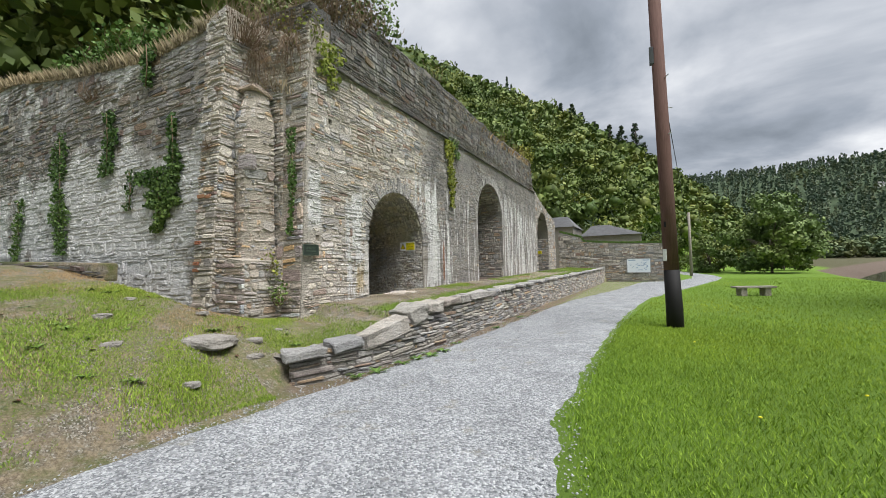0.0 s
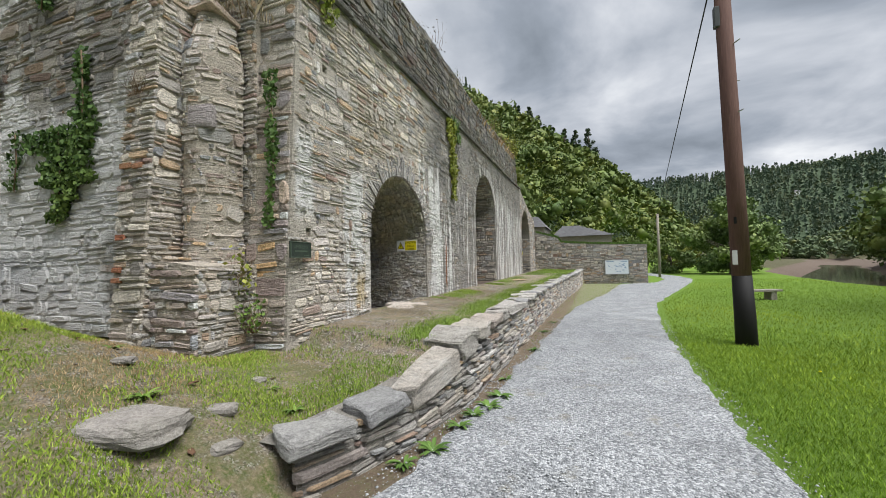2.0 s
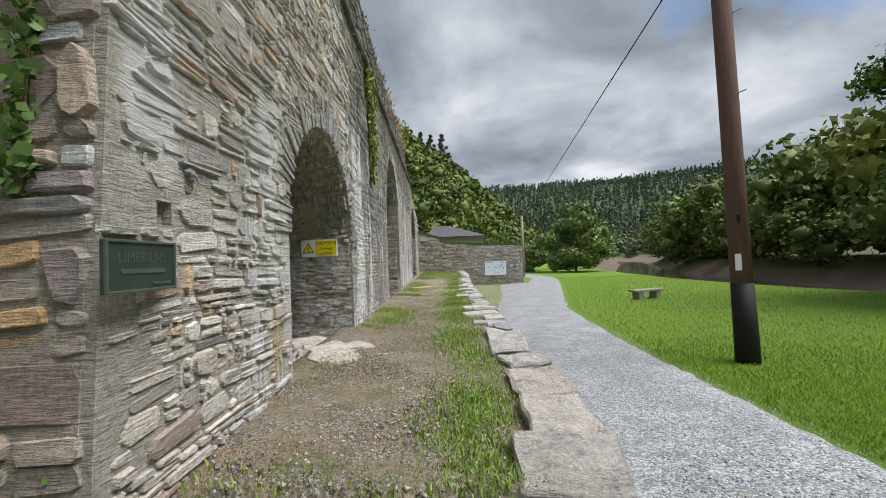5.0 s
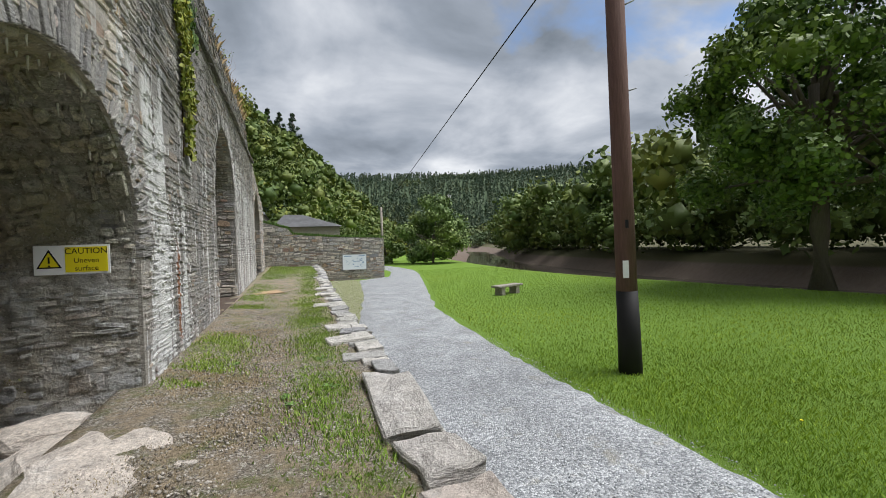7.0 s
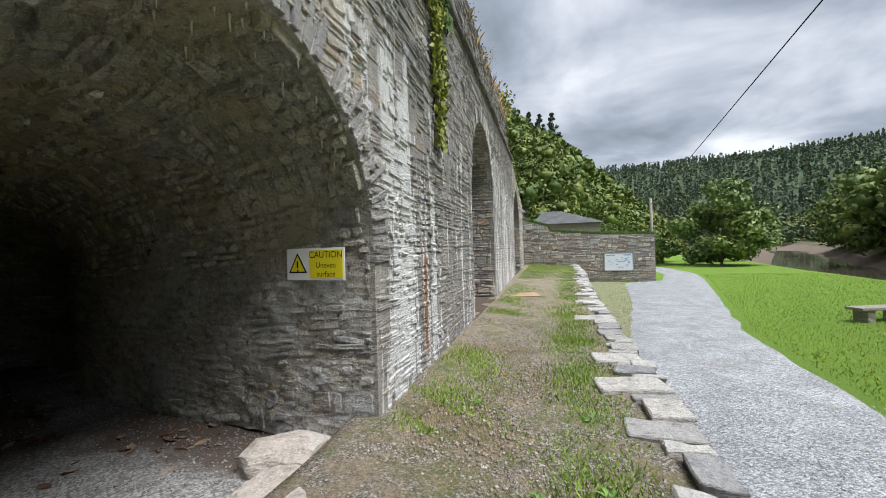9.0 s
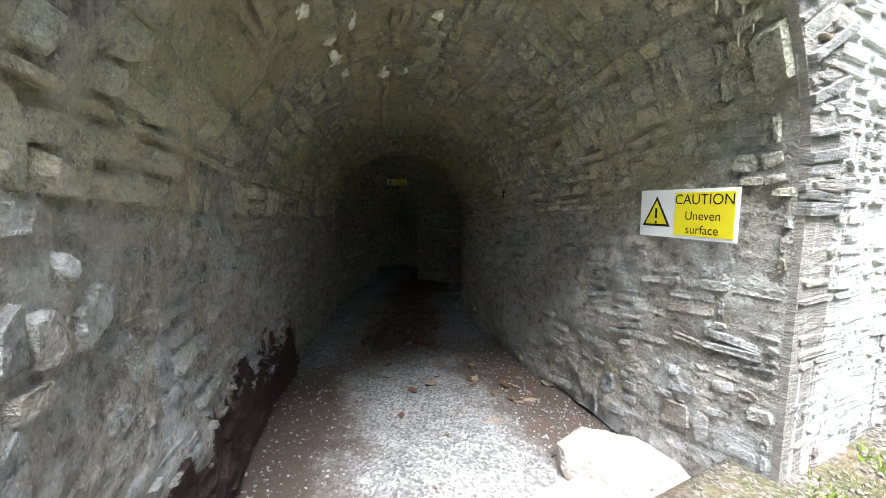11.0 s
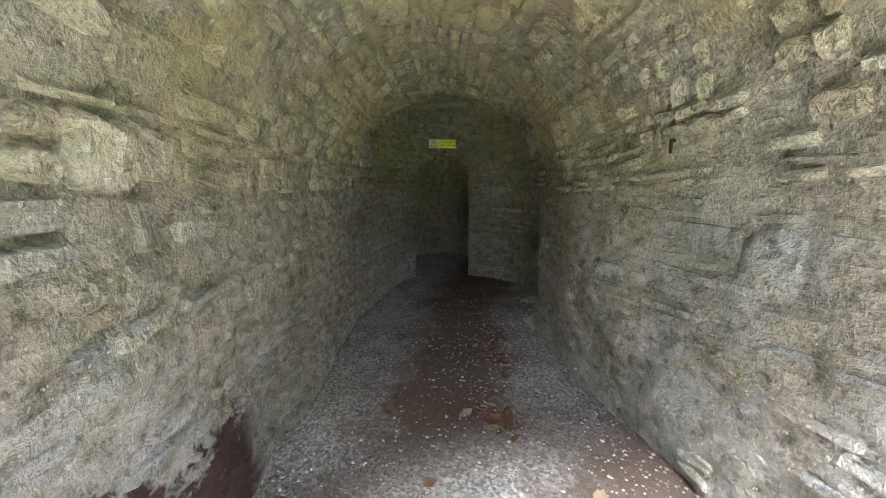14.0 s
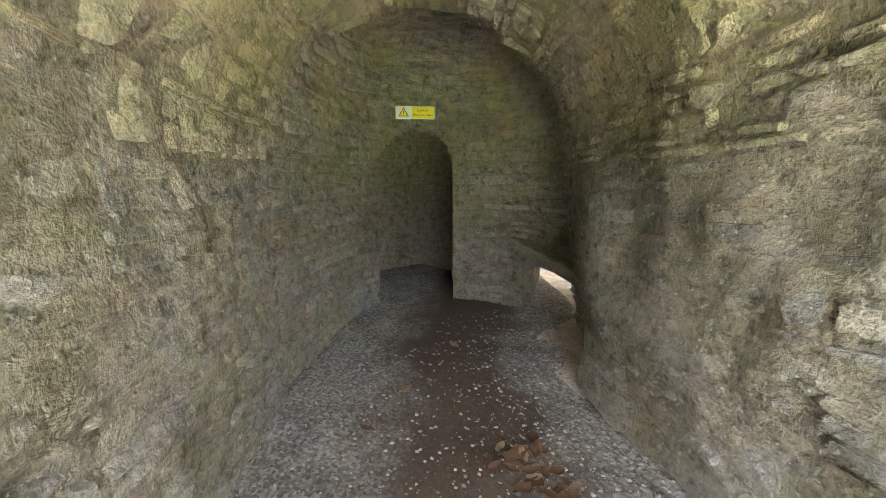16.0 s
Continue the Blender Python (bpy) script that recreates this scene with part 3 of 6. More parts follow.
def height(x, y):
    """The ground's height, for arrays."""
    kx = np.interp(y, [p[0] for p in KERB], [p[1] for p in KERB])
    kz = np.interp(y, [p[0] for p in KERB_TOP], [p[1] for p in KERB_TOP])
    slope = np.interp(x, [p[0] for p in SLOPE], [p[1] for p in SLOPE]) * (0.45 + 0.55 * smooth(-8, 3, y))
    terrace = kz - 0.04 + (0.06 + 0.04 * smooth(8, 30, y)) * smooth(-4.2, -6.0, x)
    onto = smooth(3.2, 5.6, y)
    z = np.where((y > 3.7) & (x < kx - 0.2), slope * (1 - onto) + terrace * onto, np.where(y > 3.7, 0.0, slope))
    z = np.where((y > 34.0) & (x < -3), 1.0, z)
    bank = np.interp(y, [p[0] for p in BANK], [p[1] for p in BANK])
    d = x - bank
    z = z - 1.9 * smooth(0, 7, d) + 2.5 * smooth(15, 21, d)
    inside = (x < -6.3) & (x > -16.5) & (y > 5.75) & (y < 31)
    z = np.where(inside, -0.4, z)
    behind = np.maximum(smooth(31, 46, y), 0.0)
    (ax, ay), (bx, by), (cx, cy) = HILL_FOOT
    d1 = ((x - ax) * -(by - ay) + (y - ay) * (bx - ax)) / math.hypot(bx - ax, by - ay)
    d2 = ((x - bx) * -(cy - by) + (y - by) * (cx - bx)) / math.hypot(cx - bx, cy - by)
    d1 = np.where(y < 30, (-17 - x) * (0.45 + 0.49 * smooth(18, 30, y)), d1)
    hill = np.maximum(np.where(y < 95, d1, d2), 0)
    rise = 120 * (1 - np.exp(-hill * 1.0 / 120)) + np.where(hill > 0, 7.0 * (1 - behind), 0.0)
    rise = rise * (1 + 0.12 * smooth(60, 130, y))
    z = np.where((hill > 0) & (y > 5.4), np.maximum(z, rise * (1 - smooth(190, 340, y))), z)
    far = np.hypot(x - 0, y - 40)
    z = np.where(far > 245, np.maximum(z, 103 * smooth(240, 620, far)), z)
    return z


def ground_at(x, y):
    return float(height(np.array(float(x)), np.array(float(y))))


def axis_steps(lo, hi, fine_lo, fine_hi, step, grow):
    mid = list(np.arange(fine_lo, fine_hi + 1e-6, step))
    up, s = [], step
    while (up[-1] if up else fine_hi) < hi:
        s *= grow
        up.append((up[-1] if up else fine_hi) + s)
    down, s = [], step
    while (down[-1] if down else fine_lo) > lo:
        s *= grow
        down.append((down[-1] if down else fine_lo) - s)
    return np.array(down[::-1] + mid + up)


gx, gy = axis_steps(-1500, 1500, -8, 1, 0.12, 1.08), axis_steps(-1500, 1700, -1, 14, 0.14, 1.07)
mx, my = np.meshgrid(gx, gy)
mz = height(mx, my)
rs = np.random.RandomState(4)
near = np.exp(-((mx + 4) ** 2 + (my - 6) ** 2) / 900)
mz = mz + near * 0.02 * np.sin(mx * 3.1 + np.sin(my * 2.3)) * np.cos(my * 2.7) * (mx < -3.2)
cols, rows_n = len(gx), len(gy)
idx = np.arange(cols * rows_n).reshape(rows_n, cols)
quads = np.stack([idx[:-1, :-1].ravel(), idx[:-1, 1:].ravel(), idx[1:, 1:].ravel(), idx[1:, :-1].ravel()], axis=1)
ground = new("ground", mesh_np("ground", np.stack([mx.ravel(), my.ravel(), mz.ravel()], axis=1), quads, ground_mat))
tagged(ground, "grass and earth ground with river bank and wooded hills", "ground", kind="structure")

PATH_RIGHT = [(-60, 0.2), (-10, -0.1), (1, -0.25), (2.8, -0.4), (4.1, -0.75), (8.2, -0.7), (10.7, -0.66), (13.6, -0.45), (18.6, 0.05), (22, 0.9), (26.6, 2.2), (31, 3.4), (36.4, 4.7), (41, 5.6), (48, 5.6), (60, 4.0), (75, 2.0)]
PATH_LEFT = [(-60, -4.6), (-10, -4.4), (1, -4.25), (2.1, -4.15), (4.6, -3.8), (7.8, -3.5), (10.7, -3.35), (14, -3.25), (17.7, -2.95), (21.4, -2.3), (24, -1.8), (33, -0.7), (34.5, 1.7), (40, 3.2), (46, 3.6), (60, 2.0), (75, 0.5)]
pv, pf = [], []
ys = np.concatenate([np.arange(-60, 0, 2.0), np.arange(0, 14, 0.08), np.arange(14, 40, 0.25), np.arange(40, 75, 1.5)])
for i, y in enumerate(ys):
    a, b = curve_at(PATH_LEFT, y), curve_at(PATH_RIGHT, y)
    a += 0.10 * noise.noise((y * 0.9, 1.0, 0)) + 0.06 * noise.noise((y * 4, 2.0, 0))
    b += 0.10 * noise.noise((y * 0.9, 5.0, 0)) + 0.07 * noise.noise((y * 4, 7.0, 0))
    for k in range(13):
        x = a + (b - a) * k / 12
        z = 0.022 - 0.045 * (k in (0, 12)) + 0.012 * noise.noise((x * 1.5, y * 0.6, 3)) + 0.035 * math.sin(math.pi * k / 12)
        pv.append((x, y, z + float(height(np.array(x), np.array(y))) * (k == 0) * 0.0))
    if i:
        o = i * 13
        pf += [(o - 13 + k, o - 12 + k, o + k + 1, o + k) for k in range(12)]
path_ob = tagged(new("path", mesh_py("path", pv, pf, gravel_mat, True)), "pale grey gravel footpath curving past the stone kilns", "path", kind="structure")
water = part("water", box((60, 300, 0.1), (42, 120, -1.66)), water_mat)
tagged(water, "brown tidal river water", "river", kind="structure")

# ---- kiln building ----
FRONT_END, STRING = 24.8, 5.97
ARCH1 = (7.66, 10.36, 2.32, 3.60)
ARCH2 = (14.95, 18.1, 3.6, 5.12)
PUTLOGS = [(5.90, 2.17), (6.32, 4.70), (8.71, 4.64)]


def front_x(y):
    return -5.93 - 0.011 * (y - 5.5)


def parapet_top(y):
    return curve_at([(5.5, 6.75), (6.6, 6.95), (7.2, 7.7), (8.3, 7.9), (12, 8.0), (18, 7.75), (24.8, 8.0)], y) + 0.12 * noise.noise((y * 1.3, 0, 4))


top_line = [(y, parapet_top(y)) for y in np.linspace(FRONT_END, 5.82, 40)]
wall_front = holed_panel([(5.46, 0.3), (FRONT_END, 0.3), (FRONT_END, STRING), (5.80, STRING)],
                         [arch_loop(*ARCH1[:2], 0.45, *ARCH1[2:]), arch_loop(*ARCH2[:2], 0.45, *ARCH2[2:])] + [[(a, b), (a + 0.11, b), (a + 0.11, b + 0.12), (a, b + 0.12)] for a, b in PUTLOGS],
                         0.12, lambda u, v, d: (front_x(u) - d, u, v), mortar_front, "wall_east")
tagged(wall_front, "tall slate rubble kiln front with arches and white lime runs", "wall", kind="structure")
parapet = holed_panel([(5.80, STRING), (FRONT_END, STRING)] + top_line, [], 0.6, lambda u, v, d: (front_x(u) - 0.10 - d - (v - STRING) * 0.06, u, v), mortar_parapet, "parapet")
tagged(parapet, "dark weathered slate parapet above the string course", "wall", kind="structure")


def front_surface(u, v):
    return (front_x(u) + 0.015 * noise.noise((u * 0.7, v * 0.7, 1)), u, v), (1, 0.0, 0)


def front_keep(u, v, hw, hh):
    if u - hw < 5.44 + 0.06 * (v - 0.3):
        return False
    if any(a - hw < u < a + 0.11 + hw and b - hh < v < b + 0.12 + hh for a, b in PUTLOGS):
        return False
    for y0, y1, spring, apex in (ARCH1, ARCH2):
        if any(in_arch(y0 - 0.03, y1 + 0.03, spring, apex + 0.03, u + a, v + b) for a in (-hw * 0.7, hw * 0.7) for b in (-hh, hh)):
            return False
    return True


rng = random.Random(11)
lay("rubble", wall_front, stone_front, stone_front_piece,
    masonry(rng, front_surface, 5.46, 10.3, 0.7, STRING - 0.02, 0.066, 0.23, front_keep, (0.004, 0.032), lambda u, v: u < 6.8 and v < 2.3))
lay("rubble", wall_front, stone_front, stone_front_piece, masonry(rng, front_surface, 10.3, FRONT_END, 0.7, STRING - 0.02, 0.066, 0.21, front_keep, (-0.002, 0.022), gap=0.008))
lay("rubble", parapet, stone_parapet, stone_parapet,
    masonry(rng, lambda u, v: ((front_x(u) - 0.10 - (v - STRING) * 0.06, u, v), (1, 0, 0)), 5.82, FRONT_END, STRING + 0.1, 8.3, 0.08, 0.26,
            lambda u, v, a, b: v + b < parapet_top(u), (0.01, 0.04)))
# projecting drip course
bm = bmesh.new()
for y in np.arange(6.0, FRONT_END - 0.3, 0.55):
    w = 0.55 * rng.uniform(0.9, 0.99)
    s = box((0.24, w, rng.uniform(0.05, 0.075)), (front_x(y) - 0.02 + rng.uniform(-0.02, 0.02), y + w / 2, STRING + 0.04), 0.01, (0, 14, 0))
    me_tmp = bpy.data.meshes.new("tmp")
    s.to_mesh(me_tmp), s.free(), bm.from_mesh(me_tmp)
    bpy.data.meshes.remove(me_tmp)
part("string_course", bm, stone_parapet, parapet, "dark projecting slate drip course")


# tunnel of the first arch: stations of (left x, y), (right x, y), floor, spring, apex
STATIONS = [((-5.985, 7.65), (-6.015, 10.37), 0.72, 2.30, 3.61), ((-6.6, 7.78), (-6.7, 10.36), 0.72, 2.25, 3.50), ((-7.6, 8.02), (-7.4, 10.44), 0.70, 2.2, 3.35),
            ((-8.85, 8.42), (-8.6, 10.62), 0.68, 2.15, 3.25), ((-10.0, 8.85), (-9.6, 10.80), 0.66, 2.1, 3.15), ((-10.7, 9.12), (-10.55, 11.16), 0.66, 2.1, 3.08),
            ((-11.6, 9.46), (-11.5, 11.75), 0.68, 2.15, 3.12), ((-13.2, 10.0), (-13.1, 12.4), 0.80, 2.2, 3.2)]


def station(s):
    i = min(int(s), len(STATIONS) - 2)
    f = s - i
    a, b = STATIONS[i], STATIONS[i + 1]
    mixv = lambda p, q: tuple(m + (n - m) * f for m, n in zip(p, q)) if isinstance(p, tuple) else p + (q - p) * f
    return [mixv(p, q) for p, q in zip(a, b)]


def tunnel_point(s, v):
    """v: 0 to 1 up the left wall, 1 to 2 over the vault, 2 to 3 down the right wall."""
    l, r, floor, spring, apex = station(s)
    if v <= 1:
        p = Vector((*l, floor + (spring - floor) * v))
    elif v >= 2:
        p = Vector((*r, spring + (floor - spring) * (v - 2)))
    else:
        a = math.pi * (v - 1)
        k = (1 - math.cos(a)) / 2
        p = Vector((l[0] + (r[0] - l[0]) * k, l[1] + (r[1] - l[1]) * k, spring + (apex - spring) * math.sin(a)))
    mid = Vector(((l[0] + r[0]) / 2, (l[1] + r[1]) / 2, (floor + spring) / 2 + 0.5))
    inward = mid - p
    if v <= 1 or v >= 2:
        inward.z = 0
    inward.normalize()
    rough = 0.02 + (0.06 * noise.noise(p * 1.3) + 0.035 * noise.noise(p * 3.7) + 0.02 * noise.noise(p * 9.0)) * float(smooth(-0.1, 0.7, s))
    back = 0.48 * float(smooth(5.60, 5.66, s + 0.05 * noise.noise(p * 4))) * (0.4 + 0.6 * float(smooth(0.6, 1.15, v)))
    return p + inward * (rough - back), inward


def loft(name, point, s0, s1, v0, v1, ns, nv, material):
    verts, faces = [], []
    for i in range(ns + 1):
        for j in range(nv + 1):
            verts.append(point(s0 + (s1 - s0) * i / ns, v0 + (v1 - v0) * j / nv)[0])
    for i in range(ns):
        for j in range(nv):
            a = i * (nv + 1) + j
            faces.append((a, a + nv + 1, a + nv + 2, a + 1))
    return mesh_py(name, verts, faces, material, True)


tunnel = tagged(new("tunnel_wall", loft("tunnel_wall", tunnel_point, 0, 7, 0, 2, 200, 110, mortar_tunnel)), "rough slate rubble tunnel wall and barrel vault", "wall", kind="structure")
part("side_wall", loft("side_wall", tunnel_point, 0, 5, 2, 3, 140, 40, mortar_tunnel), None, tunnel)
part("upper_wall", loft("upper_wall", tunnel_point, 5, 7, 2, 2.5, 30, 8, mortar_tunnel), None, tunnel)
rng = random.Random(5)
lay("rubble", tunnel, stone_tunnel, stone_tunnel_piece, masonry(rng, lambda u, v: tunnel_point(u, v / 1.5), 0.0, 6.4, 0.02, 1.5, 0.09, 0.15, lambda u, v, a, b: rng.random() < 0.86, (-0.014, 0.032)))
lay("rubble", tunnel, stone_tunnel, stone_tunnel_piece, masonry(rng, lambda u, v: tunnel_point(u, 2 + v / 1.5), 0.0, 5.0, 0.02, 1.48, 0.08, 0.20, lambda u, v, a, b: rng.random() < (0.93 if u < 1.8 else 0.8), (-0.014, 0.022), lambda u, v: u < 1.2))
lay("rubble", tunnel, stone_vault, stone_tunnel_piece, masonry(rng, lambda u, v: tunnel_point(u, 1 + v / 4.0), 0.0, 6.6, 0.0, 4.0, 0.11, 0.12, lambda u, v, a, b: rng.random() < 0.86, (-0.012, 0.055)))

# tunnel floor
fv, ff = [], []
for i in range(81):
    s = 7 * i / 80
    l, r, floor, _, _ = station(s)
    for k in range(25):
        x, y = l[0] - 0.0 + (r[0] - l[0]) * (k - 3) / 18, l[1] + (r[1] - l[1]) * (k - 3) / 18
        fv.append((x + (0.35 if i == 0 else 0), y, floor + 0.04 * noise.noise((x * 1.2, y * 1.2, 0)) + 0.02 * noise.noise((x * 5, y * 5, 0)) + (0.08 if i == 0 else 0)))
ff = [(i * 25 + k, i * 25 + k + 1, i * 25 + k + 26, i * 25 + k + 25) for i in range(80) for k in range(24)]
tunnel_floor = tagged(new("tunnel_floor", mesh_py("tunnel_floor", fv, ff, tunnel_floor_mat, True)), "earth and grit floor with dark damp patches inside the tunnel", "floor", kind="structure")

# end wall with the low doorway
END_WALL = [(-11.2, 9.25), (-11.6, 9.5), (-12.05, 9.78), (-12.45, 10.12), (-12.68, 10.40), (-12.42, 11.2), (-12.25, 11.45), (-11.9, 11.78), (-11.35, 11.78), (-10.6, 11.2)]
end_cum = [0.0]
for a, b in zip(END_WALL, END_WALL[1:]):
    end_cum.append(end_cum[-1] + math.hypot(b[0] - a[0], b[1] - a[1]))


def end_surface(u, v, d=0.0):
    i = max(0, min(len(END_WALL) - 2, int(np.searchsorted(end_cum, u)) - 1))
    f = (u - end_cum[i]) / (end_cum[i + 1] - end_cum[i])
    a, b = END_WALL[i], END_WALL[i + 1]
    t = Vector((b[0] - a[0], b[1] - a[1], 0)).normalized()
    nrm = Vector((t.y, -t.x, 0))
    p = Vector((a[0] + (b[0] - a[0]) * f, a[1] + (b[1] - a[1]) * f, v)) - nrm * d
    return p + nrm * 0.03 * noise.noise(p * 1.7), nrm


DOOR_A, DOOR_B = end_cum[4] + 0.03, end_cum[5] - 0.02
END_DOOR = (DOOR_A, DOOR_B, 2.12, 2.50)
cells_u, cells_v = 110, 80


def end_open(u, v):
    """True within the doorway and the low draw hole."""
    return in_arch(*END_DOOR, u, v) or (u > end_cum[7] + 0.02 and v < 1.28 - 0.26 * (u - end_cum[7]) + 0.05 * noise.noise((u * 6, 0, 0)))


ev, ef = [], []
for i in range(cells_u + 1):
    for k in range(cells_v + 1):
        ev.append(end_surface(end_cum[-1] * i / cells_u, 0.45 + 3.35 * k / cells_v)[0])
for i in range(cells_u):
    for k in range(cells_v):
        if not end_open(end_cum[-1] * (i + 0.5) / cells_u, 0.45 + 3.35 * (k + 0.5) / cells_v):
            a = i * (cells_v + 1) + k
            ef.append((a, a + cells_v + 1, a + cells_v + 2, a + 1))
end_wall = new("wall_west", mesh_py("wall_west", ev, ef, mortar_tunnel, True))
tagged(end_wall, "curved rubble end wall with a low arched doorway", "wall", kind="structure")
lay("rubble", end_wall, stone_tunnel, stone_tunnel_piece,
    masonry(random.Random(8), end_surface, 0, end_cum[-1], 0.6, 3.7, 0.09, 0.25,
            lambda u, v, a, b: not any(end_open(u + p, v + q) for p in (-a, a) for q in (-b, b)), (0.0, 0.035), lambda u, v: False))


def shell(name, points, faces, material, label, category="wall"):
    return tagged(new(name, mesh_py(name, points, faces, material)), label, category, kind="structure")


# niche behind the doorway
da, db = Vector((-12.69, 10.40, 0)), Vector((-12.41, 11.22, 0))
back = Vector((-1.25, 0.55, 0))
niche_pts = []
for z in (0.5, 2.7):
    for p in (da + Vector((-0.04, 0.03, 0)), da + back + Vector((0, -0.25, 0)), da.lerp(db, 0.5) + back * 1.25, db + back * 0.95, db + Vector((-0.06, -0.02, 0))):
        niche_pts.append((p.x, p.y, z))
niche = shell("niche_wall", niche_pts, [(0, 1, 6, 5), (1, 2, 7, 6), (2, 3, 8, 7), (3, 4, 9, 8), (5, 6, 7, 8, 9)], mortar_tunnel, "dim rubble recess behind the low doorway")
niche_floor = shell("niche_floor", [(-14.4, 10.0, 0.84), (-12.3, 10.0, 0.73), (-12.3, 12.2, 0.73), (-14.4, 12.2, 0.84)], [(0, 1, 2, 3)], tunnel_floor_mat, "earth floor of the recess", "floor")

# low draw hole into the kiln pot, which is open to the sky
POT = (-12.85, 13.35, 1.45)
hole_pts = [(-11.90, 11.74, 0.4), (-12.75, 12.60, 0.4), (-12.75, 12.60, 1.75), (-11.90, 11.74, 1.36),
            (-10.5, 11.10, 0.4), (-11.95, 13.6, 0.4), (-11.95, 13.6, 1.85), (-10.5, 11.10, 1.5)]
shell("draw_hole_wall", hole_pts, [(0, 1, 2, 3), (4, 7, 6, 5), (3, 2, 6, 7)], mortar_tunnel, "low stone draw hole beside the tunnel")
pot_v, pot_f = [], []
for k in range(19):
    z = 0.4 + 8.0 * k / 18
    for i in range(32):
        a = math.tau * i / 32
        r = POT[2] + 0.04 * noise.noise((math.cos(a) * 2, math.sin(a) * 2, z * 1.5))
        pot_v.append((POT[0] + math.cos(a) * r, POT[1] + math.sin(a) * r, z))
for k in range(18):
    for i in range(32):
        a = math.tau * (i + 0.5) / 32
        if k < 3 and -1.15 < math.remainder(a - math.radians(-35), math.tau) < 1.05:
            continue
        pot_f.append((k * 32 + i, k * 32 + (i + 1) % 32, k * 32 + 32 + (i + 1) % 32, k * 32 + 32 + i))
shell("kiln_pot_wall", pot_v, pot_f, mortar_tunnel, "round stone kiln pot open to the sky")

lintel = part("lintel", box((1.15, 0.30, 0.10), (0, 0, 0), 0.02, (0, 0, 0), 0.02), mortar_tunnel, end_wall, "slanting slate lintel over the draw hole")
lintel.matrix_basis = pose(-11.62, 11.74, 1.31, 0, 13, 0)

# second arch
y0, y1, spring, apex = ARCH2


def tunnel2_point(s, v):
    c, r = (y0 + y1) / 2, (y1 - y0) / 2 + 0.02 - 0.03 * s
    x = -6.06 - s
    if v <= 1:
        p, nrm = Vector((x, c - r, 0.7 + (spring - 0.7) * v)), Vector((0, 1, 0))
    elif v >= 2:
        p, nrm = Vector((x, c + r, spring + (0.7 - spring) * (v - 2))), Vector((0, -1, 0))
    else:
        a = math.pi * (v - 1)
        p, nrm = Vector((x, c - r * math.cos(a), spring + (apex - spring + 0.02 - 0.05 * s) * math.sin(a))), Vector((0, math.cos(a), -math.sin(a)))
    return p + nrm * 0.03 * noise.noise(p * 1.5), nrm


vault2 = tagged(new("tunnel_vault", loft("tunnel_vault", tunnel2_point, 0, 6.4, 1, 3, 30, 40, mortar_grey)), "tall arched kiln opening of grey rubble", "wall", kind="structure")
part("south_jamb", loft("south_jamb", tunnel2_point, 0, 6.4, 0, 1, 24, 12, mortar_grey), None, vault2)
lay("rubble", vault2, stone_grey, stone_grey_piece, masonry(random.Random(3), lambda u, v: tunnel2_point(u, 2 + v / 2.9), 0, 4, 0.1, 2.9, 0.08, 0.25, None, (0.0, 0.03)))
lay("rubble", vault2, stone_grey, stone_grey_piece, masonry(random.Random(4), lambda u, v: tunnel2_point(u, 1 + v / 5.0), 0, 3, 0.1, 5.0, 0.09, 0.25, None, (0.0, 0.03)))
part("back_wall", box((0.3, 4.0, 5.4), (-12.5, 16.5, 3.0)), mortar_grey, vault2)
shell("kiln_floor", [(-12.6, 14.7, 0.9), (-6.0, 14.7, 0.98), (-6.0, 18.4, 1.0), (-12.6, 18.4, 0.9)], [(0, 1, 2, 3)], tunnel_floor_mat, "earth floor inside the second arch", "floor")

# lower block with the third arch
ARCH3 = (25.2, 28.3, 3.3, 4.95)
block3 = holed_panel([(FRONT_END - 0.3, 0.3), (30.6, 0.3), (30.6, 4.75), (28.5, 5.1), (26.5, 5.6), (FRONT_END - 0.3, 6.2)], [arch_loop(*ARCH3[:2], 0.45, *ARCH3[2:])], 3.5,
                     lambda u, v, d: (-6.16 - d, u, v), mortar_grey, "wall_east_low")
tagged(block3, "lower kiln wall with a third arched opening", "wall", kind="structure")
lay("rubble", block3, stone_grey, stone_grey_piece,
    masonry(random.Random(6), lambda u, v: ((-6.16, u, v), (1, 0, 0)), FRONT_END, 30.6, 0.9, 6.0, 0.1, 0.3,
            lambda u, v, a, b: not in_arch(ARCH3[0] - 0.1, ARCH3[1] + 0.1, ARCH3[2], ARCH3[3] + 0.1, u, v) and v + b < curve_at([(24.5, 6.2), (26.5, 5.6), (28.5, 5.1), (30.6, 4.75)], u)))
lay("rubble", block3, stone_grey, stone_grey_piece,
    masonry(random.Random(7), lambda u, v: ((-6.16 - u, 28.3, v), (0, -1, 0)), 0, 3.2, 0.9, 3.3, 0.1, 0.3))
part("back_wall", box((0.3, 5.4, 6.0), (-9.8, 27.4, 3.0)), mortar_grey, block3)

